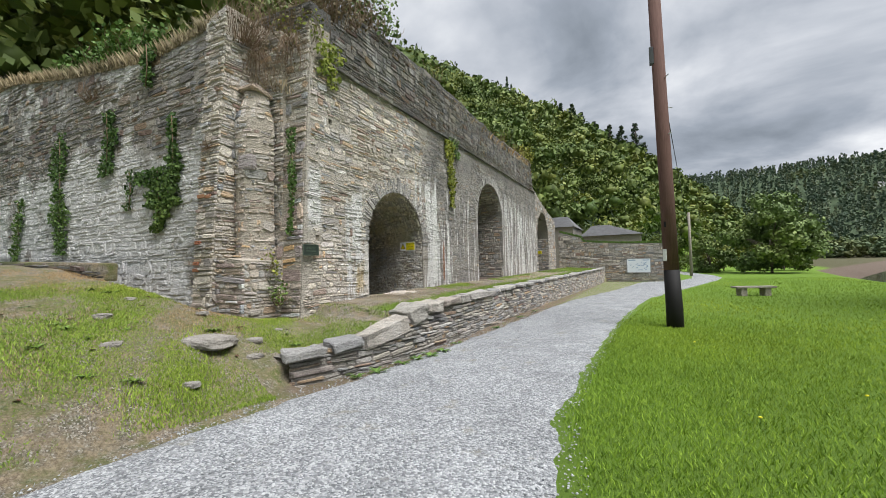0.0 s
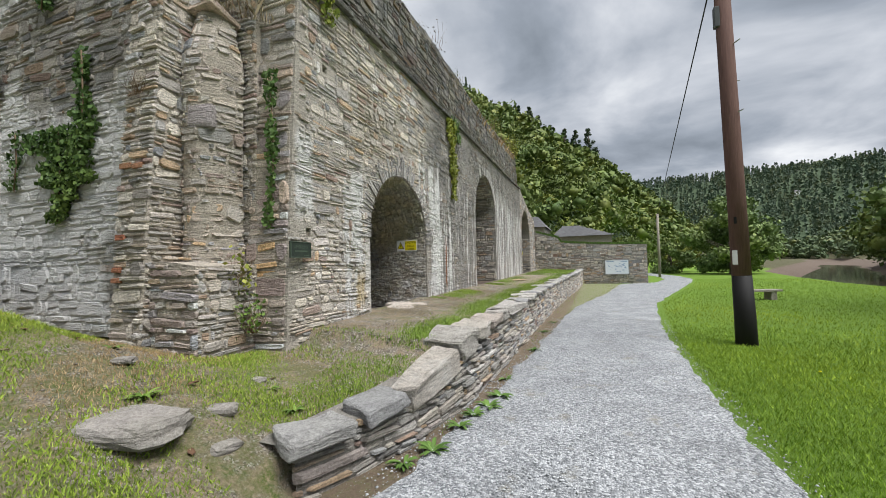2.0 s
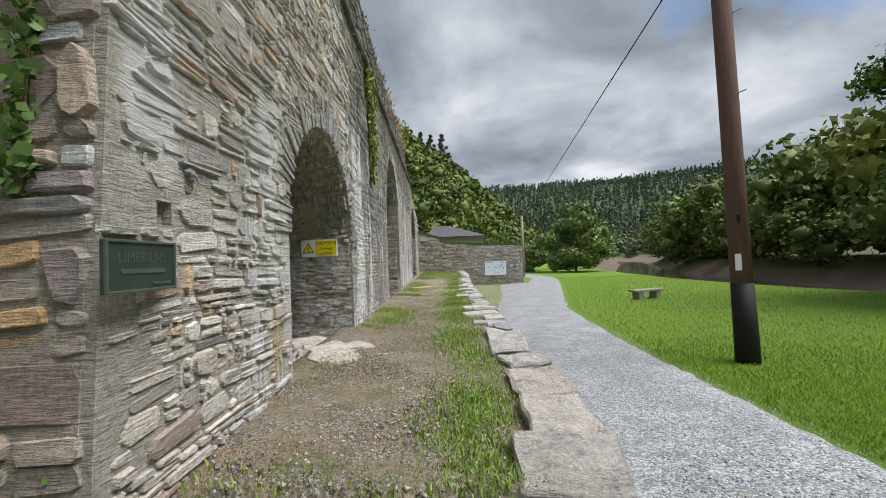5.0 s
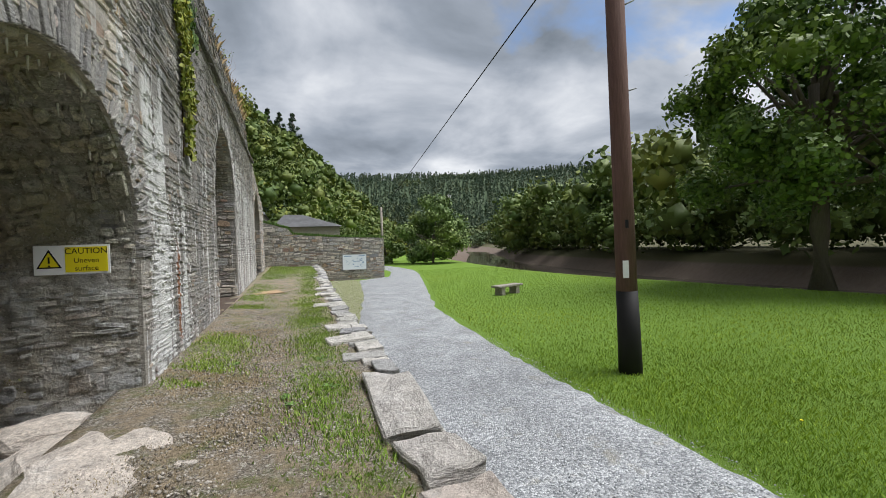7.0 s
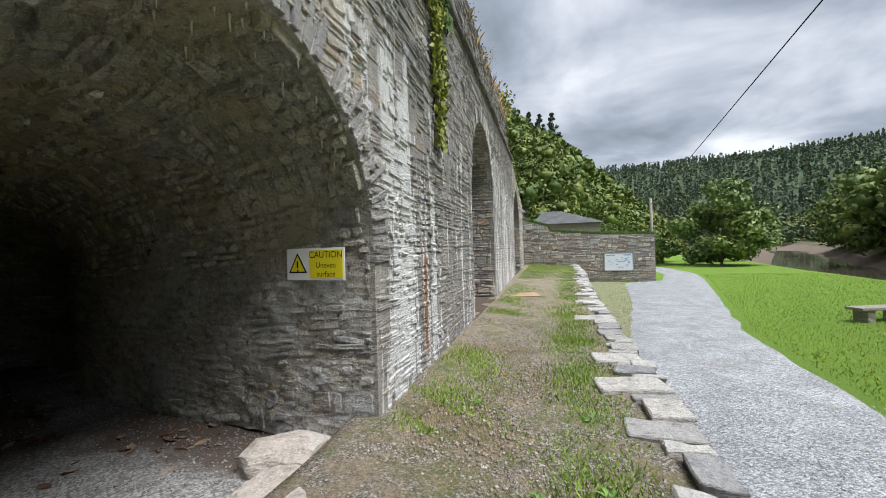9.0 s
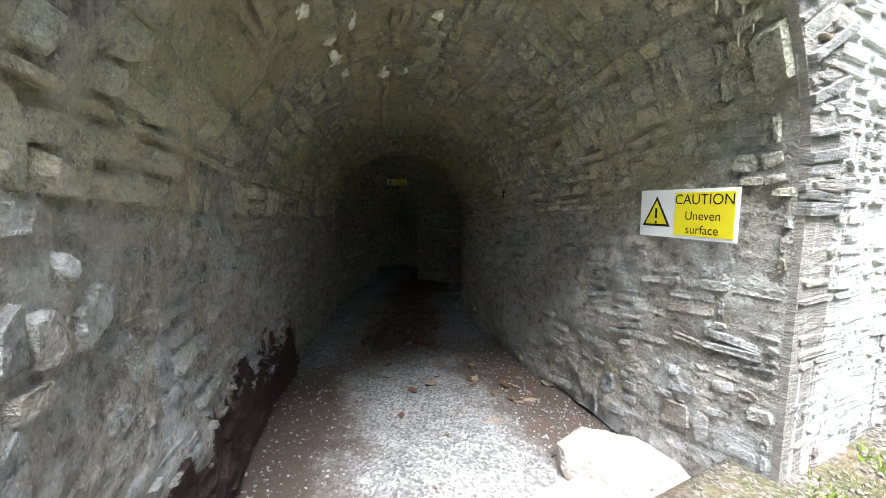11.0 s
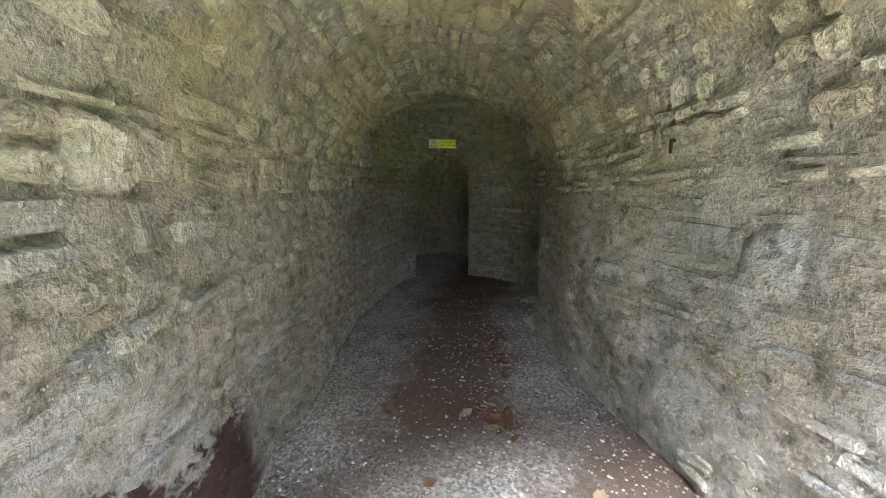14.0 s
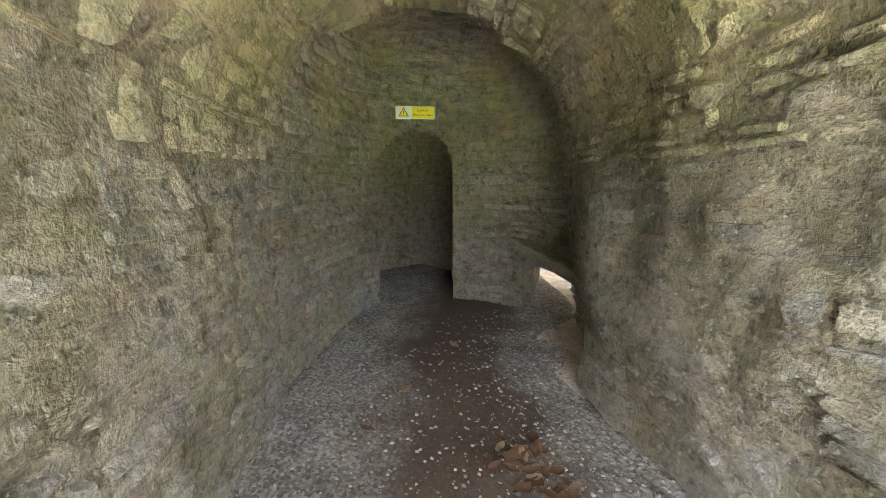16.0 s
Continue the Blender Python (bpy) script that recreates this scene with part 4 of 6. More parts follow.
# top of the kilns, closed with earth and turf
tv, tf = [], []
tx, ty = np.linspace(-17.5, -6.3, 40), np.linspace(6.1, 31, 80)
for y in ty:
    for x in tx:
        edge = min(1.0, (-6.2 - x) / 2.5)
        tv.append((x, y, parapet_top(min(y, FRONT_END)) * (1 if y < 24.8 else 0.62) - 0.45 + 0.8 * edge + 0.25 * noise.noise((x * 0.6, y * 0.6, 2))
                   - (1.2 * smooth(8.0, 5.3, y) if x > -9 else 0)))
n = len(tx)
tf = [(i * n + k, i * n + k + 1, i * n + n + k + 1, i * n + n + k) for i in range(len(ty) - 1) for k in range(n - 1)
      if math.hypot((tx[k] + tx[k + 1]) / 2 - POT[0], (ty[i] + ty[i + 1]) / 2 - POT[1]) > POT[2] + 0.05]
kiln_top = tagged(new("kiln_top", mesh_py("kiln_top", tv, tf, ground_mat, True)), "overgrown earth top of the kilns", "ground", kind="structure")
part("back_wall", box((0.4, 25, 9), (-17.4, 18.4, 3.0)), mortar_grey, kiln_top)
part("end_wall", box((11, 0.4, 5.2), (-12, 30.9, 2.5)), mortar_grey, kiln_top)

# ---- south side ----


def face_wall(name, x0, x1, y, z0, tops, material, stones, label, seed, batter=0.0, depth=0.6, tall=0.08, long=0.26, relief=(0.005, 0.04), pick=None):
    """A rubble wall that faces -y, from x1 (west) to x0 (east), with its top given by pairs of x and z."""
    xs = np.linspace(x1, x0, max(4, int((x0 - x1) / 0.3)))
    top = lambda x: curve_at(tops, x) + 0.06 * noise.noise((x * 2.3, y, 0))
    body = holed_panel([(x, z0) for x in xs] + [(x, top(x)) for x in xs[::-1]], [], depth, lambda u, v, d: (u, y + d + batter * (v - z0), v), material, name)
    tagged(body, label, "wall", kind="structure")
    lay("rubble", body, stones, stone_south_piece, masonry(random.Random(seed), lambda u, v: ((u, y + batter * (v - z0) + 0.02 * noise.noise((u, v, 3)), v), (0, -1, 0)), x1 - 0.03, x0 + 0.03, z0 + 0.05, max(t for _, t in tops), tall, long,
                                                          lambda u, v, a, b: v + b < top(u), relief, pick))
    return body


def side_wall(parent, x, y0, y1, z0, z1, seed, stones, sign=1, batter=0.0):
    """Rubble on a face that looks along x."""
    lay("rubble", parent, stones, stone_south_piece, masonry(random.Random(seed), lambda u, v: ((x, u + batter * (v - z0), v), (sign, 0, 0)), y0 - 0.03, y1, z0 + 0.05, z1, 0.08, 0.24, None, (0.01, 0.035)))


BROWN = [(0.0, (0.22, 0.19, 0.17)), (0.2, (0.34, 0.27, 0.21)), (0.4, (0.27, 0.25, 0.23)), (0.55, (0.40, 0.35, 0.29)), (0.7, (0.22, 0.17, 0.155)), (0.80, (0.26, 0.27, 0.285)), (0.88, (0.46, 0.30, 0.15)), (0.94, (0.30, 0.32, 0.33)), (1.0, (0.50, 0.47, 0.43))]
stone_south_piece = stone_material("slate_rubble_south_piece", [(p, tuple(min(0.8, v * 1.75) for v in c)) for p, c in BROWN], by_object=True, moss=0.12)
corner = face_wall("wall_south_corner", -5.985, -6.62, 5.46, 0.4, [(-6.7, 6.6), (-6.0, 6.75)], mortar_south, stone_south, "slate rubble corner pier of the kiln", 21, batter=0.06, tall=0.12, long=0.42, pick=lambda u, v: v < 4.5)
recess = face_wall("wall_south_recess", -6.55, -7.4, 5.6, 0.4, [(-7.4, 6.6), (-6.5, 6.6)], mortar_south, stone_south, "recessed rubble wall between pier and buttress", 22)


def pilaster_point(u, v):
    """Round the half-round pilaster: u in metres of arc from its east side, v the height."""
    a = -0.25 + u / 0.36
    r = 0.34 - 0.13 * float(smooth(4.5, 5.2, v)) + 0.03 * float(smooth(2.2, 1.2, v))
    nrm = Vector((math.cos(a), -math.sin(a) * 1.35, 0)).normalized()
    p = Vector((-7.02 + math.cos(a) * r, 5.42 - math.sin(a) * r * 1.35, v))
    return p + nrm * 0.02 * noise.noise(p * 2), nrm


pil = tagged(new("pilaster", loft("pilaster", lambda s, v: pilaster_point(v, s), 0.4, 5.2, 0.0, 1.3, 40, 20, mortar_south)), "rounded rubble pilaster with a stepped slate cap", "wall", kind="structure")
part("cap", box((0.50, 0.50, 0.07), (-7.02, 5.34, 5.22), 0.015, (-12, 0, 0), 0.02), stone_south_piece, pil)
part("cap", box((0.38, 0.40, 0.07), (-7.02, 5.42, 5.29), 0.015, (-14, 0, 0), 0.02), stone_south_piece, pil)
lay("rubble", pil, stone_south, stone_south_piece, masonry(random.Random(23), pilaster_point, 0.0, 1.3, 0.8, 5.15, 0.09, 0.26, None, (0.005, 0.035), lambda u, v: v < 3.2))
butt = face_wall("buttress", -7.2, -7.72, 4.45, 0.4, [(-7.75, 6.7), (-7.2, 6.9)], mortar_south, stone_south, "large battered slate buttress", 25, batter=0.06, depth=1.4)
side_wall(butt, -7.2, 4.5, 5.1, 0.5, 6.3, 26, stone_south, batter=0.06)
plinth = face_wall("plinth", -6.45, -7.75, 4.62, 0.4, [(-7.75, 1.9), (-6.45, 1.75)], mortar_south, stone_south, "low projecting rubble plinth at the buttress foot", 27, depth=1.0, tall=0.1, long=0.3, pick=lambda u, v: True)
side_wall(plinth, -6.45, 4.65, 5.5, 0.5, 1.75, 28, stone_south)
west = face_wall("wall_south_west", -7.7, -24, 5.05, 0.8, [(-24, 8.2), (-18.5, 8.0), (-14, 7.2), (-10.3, 6.75), (-8.4, 6.9), (-7.7, 6.9)], mortar_white, stone_white,
                 "limewashed rubble retaining wall with ivy patches", 29, batter=0.02, tall=0.11, long=0.3)
upper = face_wall("wall_south_upper", -6.0, -7.8, 5.9, 5.5, [(-7.8, 7.3), (-6.0, 7.2)], mortar_parapet, stone_parapet, "broken dark wall head above the buttress", 30)

# ---- kerb retaining wall ----
kerb_wall = new("kerb_wall")
tagged(kerb_wall, "low dry slate retaining wall beside the gravel path", "wall", kind="structure")
kv, kf = [], []
kys = np.arange(3.72, 34.0, 0.2)
for i, y in enumerate(kys):
    x, z = curve_at(KERB, y), curve_at(KERB_TOP, y) - 0.08
    kv += [(x - 0.05, y, -0.2), (x - 0.08, y, z), (x - 0.5, y, z), (x - 0.5, y, -0.2)]
    if i:
        o = i * 4
        kf += [(o - 4, o, o + 1, o - 3), (o - 3, o + 1, o + 2, o - 2)]
part("core", mesh_py("core", kv, kf, mortar_grey), None, kerb_wall)
lay("rubble", kerb_wall, stone_grey, stone_grey_piece,
    masonry(random.Random(31), lambda u, v: ((curve_at(KERB, u) - 0.06, u, v), (1, 0, 0)), 3.7, 34.0, -0.05, 1.1, 0.08, 0.28,
            lambda u, v, a, b: v + b < curve_at(KERB_TOP, u) - 0.06, (0.0, 0.05), lambda u, v: u < 9.0))
rng = random.Random(32)


coping_grey = stone_material("grey_coping_slate", [(0.0, (0.26, 0.26, 0.265)), (0.5, (0.40, 0.385, 0.36)), (1.0, (0.54, 0.51, 0.47))], by_object=True, moss=0.15)


def coping(y, w, d, t, lift=0.0, out=0.03, turn=0.0, bevel=0.02, jitter=0.02):
    """One coping stone from y to y + w, d deep from the outer edge, its top lift above the wall's."""
    x, z = curve_at(KERB, y + w / 2), curve_at(KERB_TOP, y + w / 2)
    lean = math.degrees(math.atan2(curve_at(KERB, y + w) - curve_at(KERB, y), w))
    bm = box((d, w, t), (0, 0, 0), 0, (0, 0, 0), jitter)
    bmesh.ops.subdivide_edges(bm, edges=bm.edges[:], cuts=2, use_grid_fill=True)
    seed = rng.uniform(0, 99)
    for v in bm.verts:
        v.co += Vector([noise.noise(v.co * 5 + Vector((seed, k * 7, 0))) * min(0.045, t * 0.3) for k in range(3)])
    bmesh.ops.bevel(bm, geom=[e for e in bm.edges if e.calc_face_angle(0) > 0.8], offset=min(bevel, t * 0.25), segments=1, affect="EDGES")
    c = part("coping_stone", bm, coping_grey if y < 4.7 or y > 9.8 else coping_mat, kerb_wall)
    tilt = math.degrees(math.atan2(curve_at(KERB_TOP, y + w) - curve_at(KERB_TOP, y), w))
    c.matrix_basis = pose(x - d / 2 + out, y + w / 2, z - t / 2 + lift, tilt + rng.uniform(-1, 1), rng.uniform(-1.5, 1.5), -lean + turn)


for y, w, d, t, lift in ((3.66, 0.55, 0.44, 0.12, -0.02), (4.28, 0.5, 0.38, 0.12, -0.01), (4.8, 1.06, 0.38, 0.24, 0.03),
                         (5.87, 0.5, 0.62, 0.28, 0.03), (6.4, 0.62, 0.45, 0.18, 0.04), (7.04, 0.75, 0.42, 0.15, 0.03), (7.82, 0.55, 0.40, 0.14, 0.02), (8.4, 1.42, 0.46, 0.15, 0.03)):
    coping(y, w - 0.02, d, t, lift, turn=rng.uniform(-4, 4), jitter=0.035)
y = 9.9
while y < 33.6:
    wide = rng.random() < 0.12
    w = rng.uniform(0.28, 0.42) if wide else rng.uniform(0.12, 0.4)
    d = rng.uniform(0.6, 0.85) if wide else rng.uniform(0.25, 0.5)
    if 10.3 < y < 10.7:
        w, d = 0.36, 0.62
    coping(y, w - 0.015, d * 0.85, rng.uniform(0.05, 0.09), rng.uniform(-0.01, 0.025), rng.uniform(-0.02, 0.05), rng.uniform(-5, 5), 0.012, 0.015)
    y += w

# ---- far wall with the board ----
far_wall = holed_panel([(-6.6, 0.0), (1.4, -0.1), (1.4, 2.85), (-2, 2.98), (-4.6, 3.2), (-4.9, 3.6), (-6.6, 4.1)], [], 0.5, lambda u, v, d: (u, 34.1 + d, v), mortar_grey, "wall_north")
tagged(far_wall, "grey rubble boundary wall with a grassy top", "wall", kind="structure")
lay("rubble", far_wall, stone_grey, stone_grey_piece, masonry(random.Random(41), lambda u, v: ((u, 34.1, v), (0, -1, 0)), -6.6, 1.4, 0.0, 4.0, 0.1, 0.3,
                                                             lambda u, v, a, b: v + b < curve_at([(-6.6, 4.1), (-4.9, 3.6), (-4.6, 3.2), (-2, 2.98), (1.4, 2.85)], u), (0.01, 0.05)))
board = new("notice_board")
board.matrix_basis = pose(-0.67, 34.02, 1.23)
tagged(board, "white enamel map board with blue marks on the rubble wall", "sign")
part("panel", box((1.6, 0.03, 1.06), (0, 0, 0), 0.006), plain("white_enamel", (0.75, 0.80, 0.86), 0.35, vary=0.1), board)

# ---- telegraph pole ----
pole = new("telegraph_pole")
pole.matrix_basis = pose(0.55, 10.87, 0, 0, 0, 0)
tagged(pole, "tall tarred wooden telegraph pole standing in grass", "pole")
pole_mat = bark_material("tarred_pole", (0.06, 0.03, 0.024), (0.19, 0.11, 0.09), 8)
part("shaft", tube([(0, 0, 1.35), (-0.03, 0.0, 3.5), (-0.12, 0.0, 9.2)], [0.165, 0.155, 0.135], 20), pole_mat, pole)
part("tarred_foot", tube([(0.03, 0, -0.3), (0.02, 0, 0.6), (0, 0, 1.36)], [0.19, 0.18, 0.168], 20), plain("black_tar", (0.012, 0.011, 0.011), 0.7), pole)
part("tag", box((0.09, 0.012, 0.28), (-0.13, -0.125, 1.72), 0.004, (0, 0, -35)), plain("white_plastic", (0.8, 0.8, 0.78), 0.4), pole)
part("bracket", box((0.10, 0.14, 0.42), (-0.22, -0.06, 6.6), 0.015), plain("grey_box", (0.08, 0.085, 0.09), 0.5), pole)
cable = tagged(new("overhead_cable"), "thin black cable slung from the pole", "cable")
part("wire", tube([(0.34, 10.87, 7.61), (2.97, 40, 5.72), (5.8, 70, 3.78), (9.5, 110, 1.25)], 0.016, 6), plain("black_cable", (0.02, 0.02, 0.02), 0.5), cable)

# ---- bench ----
bench = new("stone_bench")
bench.matrix_basis = pose(3.95, 21.0, 0, 0, 0, 20)
tagged(bench, "weathered slab bench on two low blocks in grass", "bench")
bench_mat = stone_material("bench_stone", None, mortar=(0.32, 0.29, 0.25))
part("seat", box((1.55, 0.46, 0.08), (0, 0, 0.37), 0.015), bench_mat, bench)
for x in (-0.46, 0.46):
    part("leg", box((0.24, 0.38, 0.38), (x, 0, 0.145), 0.015), bench_mat, bench)

# ---- caution sign ----
yellow = plain("sign_yellow", (0.80, 0.68, 0.02), 0.4, vary=0.05)
white_plate = plain("sign_white", (0.82, 0.83, 0.84), 0.4, vary=0.05)
black_print = plain("sign_black", (0.01, 0.01, 0.01), 0.5)


def text_mesh(words, size, align="CENTER"):
    c = bpy.data.curves.new("words", "FONT")
    c.body, c.size, c.align_x, c.align_y = words, size, align, "CENTER"
    ob = bpy.data.objects.new("words", c)
    me = bpy.data.meshes.new_from_object(ob)
    bpy.data.objects.remove(ob)
    return me


def caution_sign(m, w, h, lines, label):
    s = new("caution_sign")
    s.matrix_basis = m
    tagged(s, label, "sign")
    part("plate", box((w, h, 0.006), (0, 0, 0), 0.002), white_plate, s)
    part("yellow_panel", box((w * 0.56, h * 0.86, 0.003), (w * 0.19, 0, 0.0045)), yellow, s)
    k = min(w * 0.34, h * 0.85)
    for name, f, z, mat in (("triangle_border", 1.0, 0.0042, black_print), ("triangle", 0.78, 0.0056, yellow)):
        bm = bmesh.new()
        c = Vector((-w * 0.30, -k * 0.02, z))
        vs = [bm.verts.new(c + Vector((math.sin(a) * k * 0.56 * f, math.cos(a) * k * 0.56 * f - k * 0.06, 0))) for a in (0, -math.tau / 3, math.tau / 3)]
        bm.faces.new(vs)
        part(name, bm, mat, s)
    for dy, hh, ww in ((0.02, 0.28, 0.07), (-0.235, 0.07, 0.07)):
        part("exclamation_mark", box((k * ww, k * hh, 0.001), (-w * 0.30, k * dy - k * 0.02, 0.0066)), black_print, s)
    for words, dy, size in lines:
        me = text_mesh(words, size)
        me.materials.append(black_print)
        t = part("lettering", me, None, s)
        t.matrix_basis = pose(w * 0.19, dy, 0.0068)
    return s


def on_wall(p, right):
    """A pose at p whose x runs along right and whose z comes out of the wall."""
    r = Vector(right).normalized()
    up = Vector((0, 0, 1))
    m = Matrix((r, up, r.cross(up))).transposed().to_4x4()
    return Matrix.Translation(p) @ m


caution_sign(on_wall((-6.475, 10.27, 2.205), (0.61, -0.09, 0)), 0.60, 0.265, [("CAUTION", 0.075, 0.075), ("Uneven", -0.01, 0.066), ("surface", -0.082, 0.066)],
             "yellow and white uneven surface caution sign on rubble")
caution_sign(on_wall((-12.40, 10.74, 2.66), (0.29, 0.82, 0)), 0.38, 0.12, [("Caution", 0.022, 0.036), ("Mind your head", -0.022, 0.03)],
             "small yellow mind your head sign above the low doorway")

# plaque on the corner
plaque = new("plaque")
plaque.matrix_basis = on_wall((-5.835, 5.66, 1.965), (-0.03, 1, 0))
tagged(plaque, "dark green bronze plaque on the kiln corner", "plaque")
bronze = plain("green_bronze", (0.07, 0.09, 0.075), 0.45, 0.6, 0.4, 20)
part("plate", box((0.42, 0.215, 0.02), (0, 0, 0), 0.005), bronze, plaque)

# ---- woodland and trees ----


def crown_cloud(rs, lumps, per, leaf, squash=0.8, shell_only=0.55):
    """Small triangles spread through lumps of (x, y, z, r)."""
    pts, outs = [], []
    for x, y, z, r in lumps:
        d = rs.normal(size=(per, 3))
        d /= np.linalg.norm(d, axis=1, keepdims=True)
        outs.append(d.copy())
        d *= (r * (shell_only + (1 - shell_only) * rs.rand(per, 1)))
        d[:, 2] *= squash
        pts.append(d + (x, y, z))
    made = leaf_triangles(rs, np.concatenate(pts), leaf, np.concatenate(outs))
    return joined([made] + [heart(rs, x, y, z, r * 0.5, squash) for x, y, z, r in lumps])


def heart(rs, x, y, z, r, squash):
    """The dense inside of a clump, eight-cornered and turned at random."""
    q, _ = np.linalg.qr(rs.normal(size=(3, 3)))
    v = np.array(list(itertools.product((-1, 1), repeat=3))) @ q.T * r * 0.577 * (0.85 + 0.3 * rs.rand(8, 1))
    v[:, 2] *= squash
    return v + (x, y, z), np.array([(0, 1, 3, 2), (4, 6, 7, 5), (0, 4, 5, 1), (2, 3, 7, 6), (0, 2, 6, 4), (1, 5, 7, 3)])


def leaf_triangles(rs, c, leaf, outward=None):
    """Four-cornered leaves of about that length at the points c, turned loosely to face outward where that is given."""
    n = len(c)
    a = rs.normal(size=(n, 3))
    if outward is not None:
        face = outward + 0.7 * rs.normal(size=(n, 3))
        a = np.cross(face, a)
    a /= np.linalg.norm(a, axis=1, keepdims=True)
    b = np.cross(a, rs.normal(size=(n, 3)) if outward is None else face)
    b /= np.linalg.norm(b, axis=1, keepdims=True)
    s = leaf * (0.6 + 0.8 * rs.rand(n, 1))
    v = np.stack([c - a * s * 0.5, c + b * s * 0.34, c + a * s * 0.5, c - b * s * 0.34], axis=1).reshape(-1, 3)
    return v, np.arange(4 * n).reshape(n, 4)


def joined(pieces):
    vs, fs, o = [], [], 0
    for v, f in pieces:
        vs.append(v), fs.append(f + o)
        o += len(v)
    return np.concatenate(vs), np.concatenate(fs)


def broadleaf_template(rs, r, leaf, per):
    lumps = []
    for _ in range(14):
        d = rs.normal(size=3)
        d /= np.linalg.norm(d)
        lumps.append((d[0] * r * 0.62, d[1] * r * 0.62, r * 0.95 + d[2] * r * 0.6, r * rs.uniform(0.32, 0.52)))
    return crown_cloud(rs, lumps, per, leaf)


def conifer_template(rs, tall, r, leaf, n):
    h = rs.rand(n) ** 0.8
    ang = rs.rand(n) * math.tau
    whorl = 0.75 + 0.25 * np.sin(h * 55)
    rad = r * (1.02 - h) * whorl * np.sqrt(0.25 + 0.75 * rs.rand(n))
    c = np.stack([np.cos(ang) * rad, np.sin(ang) * rad, tall * (0.08 + 0.92 * h) - rad * 0.25], axis=1)
    out = np.stack([np.cos(ang), np.sin(ang), np.full(n, 0.55)], axis=1)
    return leaf_triangles(rs, c, leaf, out / np.linalg.norm(out, axis=1, keepdims=True))


rs = np.random.RandomState(9)
broad = [broadleaf_template(rs, 4.0, 0.46, 80) for _ in range(6)]
fine_broad = [broadleaf_template(rs, 4.0, 0.44, 80) for _ in range(4)]
bank_broad = [broadleaf_template(rs, 4.0, 0.44, 75) for _ in range(5)]
mid_broad = [broadleaf_template(rs, 4.0, 1.1, 13) for _ in range(5)]
conif = [conifer_template(rs, 16, 3.2, 0.95, 300) for _ in range(4)]
small_broad = [broadleaf_template(rs, 4.6, 2.2, 3) for _ in range(4)]
small_conif = [conifer_template(rs, 13, 2.9, 2.4, 27) for _ in range(4)]


def planted(rs, points, templates, lo, hi):
    out = []
    for x, y in points:
        v, f = templates[rs.randint(len(templates))]
        a, s = rs.rand() * math.tau, rs.uniform(lo, hi)
        ca, sa = math.cos(a) * s, math.sin(a) * s
        w = np.stack([v[:, 0] * ca - v[:, 1] * sa + x, v[:, 0] * sa + v[:, 1] * ca + y, v[:, 2] * s * rs.uniform(0.9, 1.15)], axis=1)
        w[:, 2] += float(height(np.array(x), np.array(y))) - 0.6
        out.append((w, f))
    return joined(out)


def hill_depth(x, y):
    (ax, ay), (bx, by), (cx, cy) = HILL_FOOT
    if y < 30:
        return -16 - x
    if y < 95:
        return ((x - ax) * -(by - ay) + (y - ay) * (bx - ax)) / math.hypot(bx - ax, by - ay)
    return ((x - bx) * -(cy - by) + (y - by) * (cx - bx)) / math.hypot(cx - bx, cy - by)


near_wood, mid_wood, near_fir, edge_wood = [], [], [], []
for x in np.arange(-190, 60, 6.6):
    for y in np.arange(6, 300, 6.6):
        px, py = x + rs.uniform(-2.8, 2.8), y + rs.uniform(-2.8, 2.8)
        d = hill_depth(px, py)
        if not 2 < d < 190 or (py < 45 and d > 40) or px < -0.95 * py - 40:
            continue
        if rs.rand() < 0.05 * (d > 70):
            near_fir.append((px, py))
        else:
            (edge_wood if math.hypot(px, py) < 42 else near_wood if math.hypot(px, py) < 110 else mid_wood).append((px, py))
for x in np.arange(-58, -17, 4.6):
    for y in np.arange(7, 46, 4.6):
        edge_wood.append((x + rs.uniform(-1.8, 1.8), y + rs.uniform(-1.8, 1.8)))
wood = new("woodland", mesh_np("woodland", *planted(rs, near_wood, broad, 0.9, 1.6), wood_leaf_mat))
tagged(wood, "dense mixed green broadleaf woodland on the hillside", "trees", kind="stuff")
wood = new("woodland_edge", mesh_np("woodland_edge", *planted(rs, edge_wood, fine_broad, 0.9, 1.5), wood_leaf_mat))
tagged(wood, "overhanging leafy trees behind the kilns", "trees", kind="stuff")
wood = new("upper_woodland", mesh_np("upper_woodland", *planted(rs, mid_wood, mid_broad, 0.9, 1.6), wood_leaf_mat))
tagged(wood, "green broadleaf woodland on the upper hillside", "trees", kind="stuff")
firs = new("hillside_conifers", mesh_np("hillside_conifers", *planted(rs, near_fir, conif, 0.7, 1.15), conifer_mat))
tagged(firs, "dark conifers along the wooded hillside", "trees", kind="stuff")
far_a, far_b = [], []
for _ in range(16000):
    ang, dist = rs.uniform(-0.3, 1.2), rs.uniform(250, 640)
    x, y = math.sin(ang) * dist, 40 + math.cos(ang) * dist
    if (hill_depth(x, y) > 90 and dist < 275) or len(far_a) + len(far_b) > 6800:
        continue
    (far_a if noise.noise((x * 0.006, y * 0.006, 1)) > 0.1 else far_b).append((x, y))
for x in np.arange(-60, 170, 9.0):
    for y in np.arange(296, 430, 10.0):
        if hill_depth(x, y) > 0:
            far_a.append((x + rs.uniform(-4, 4), y + rs.uniform(-4, 4)))
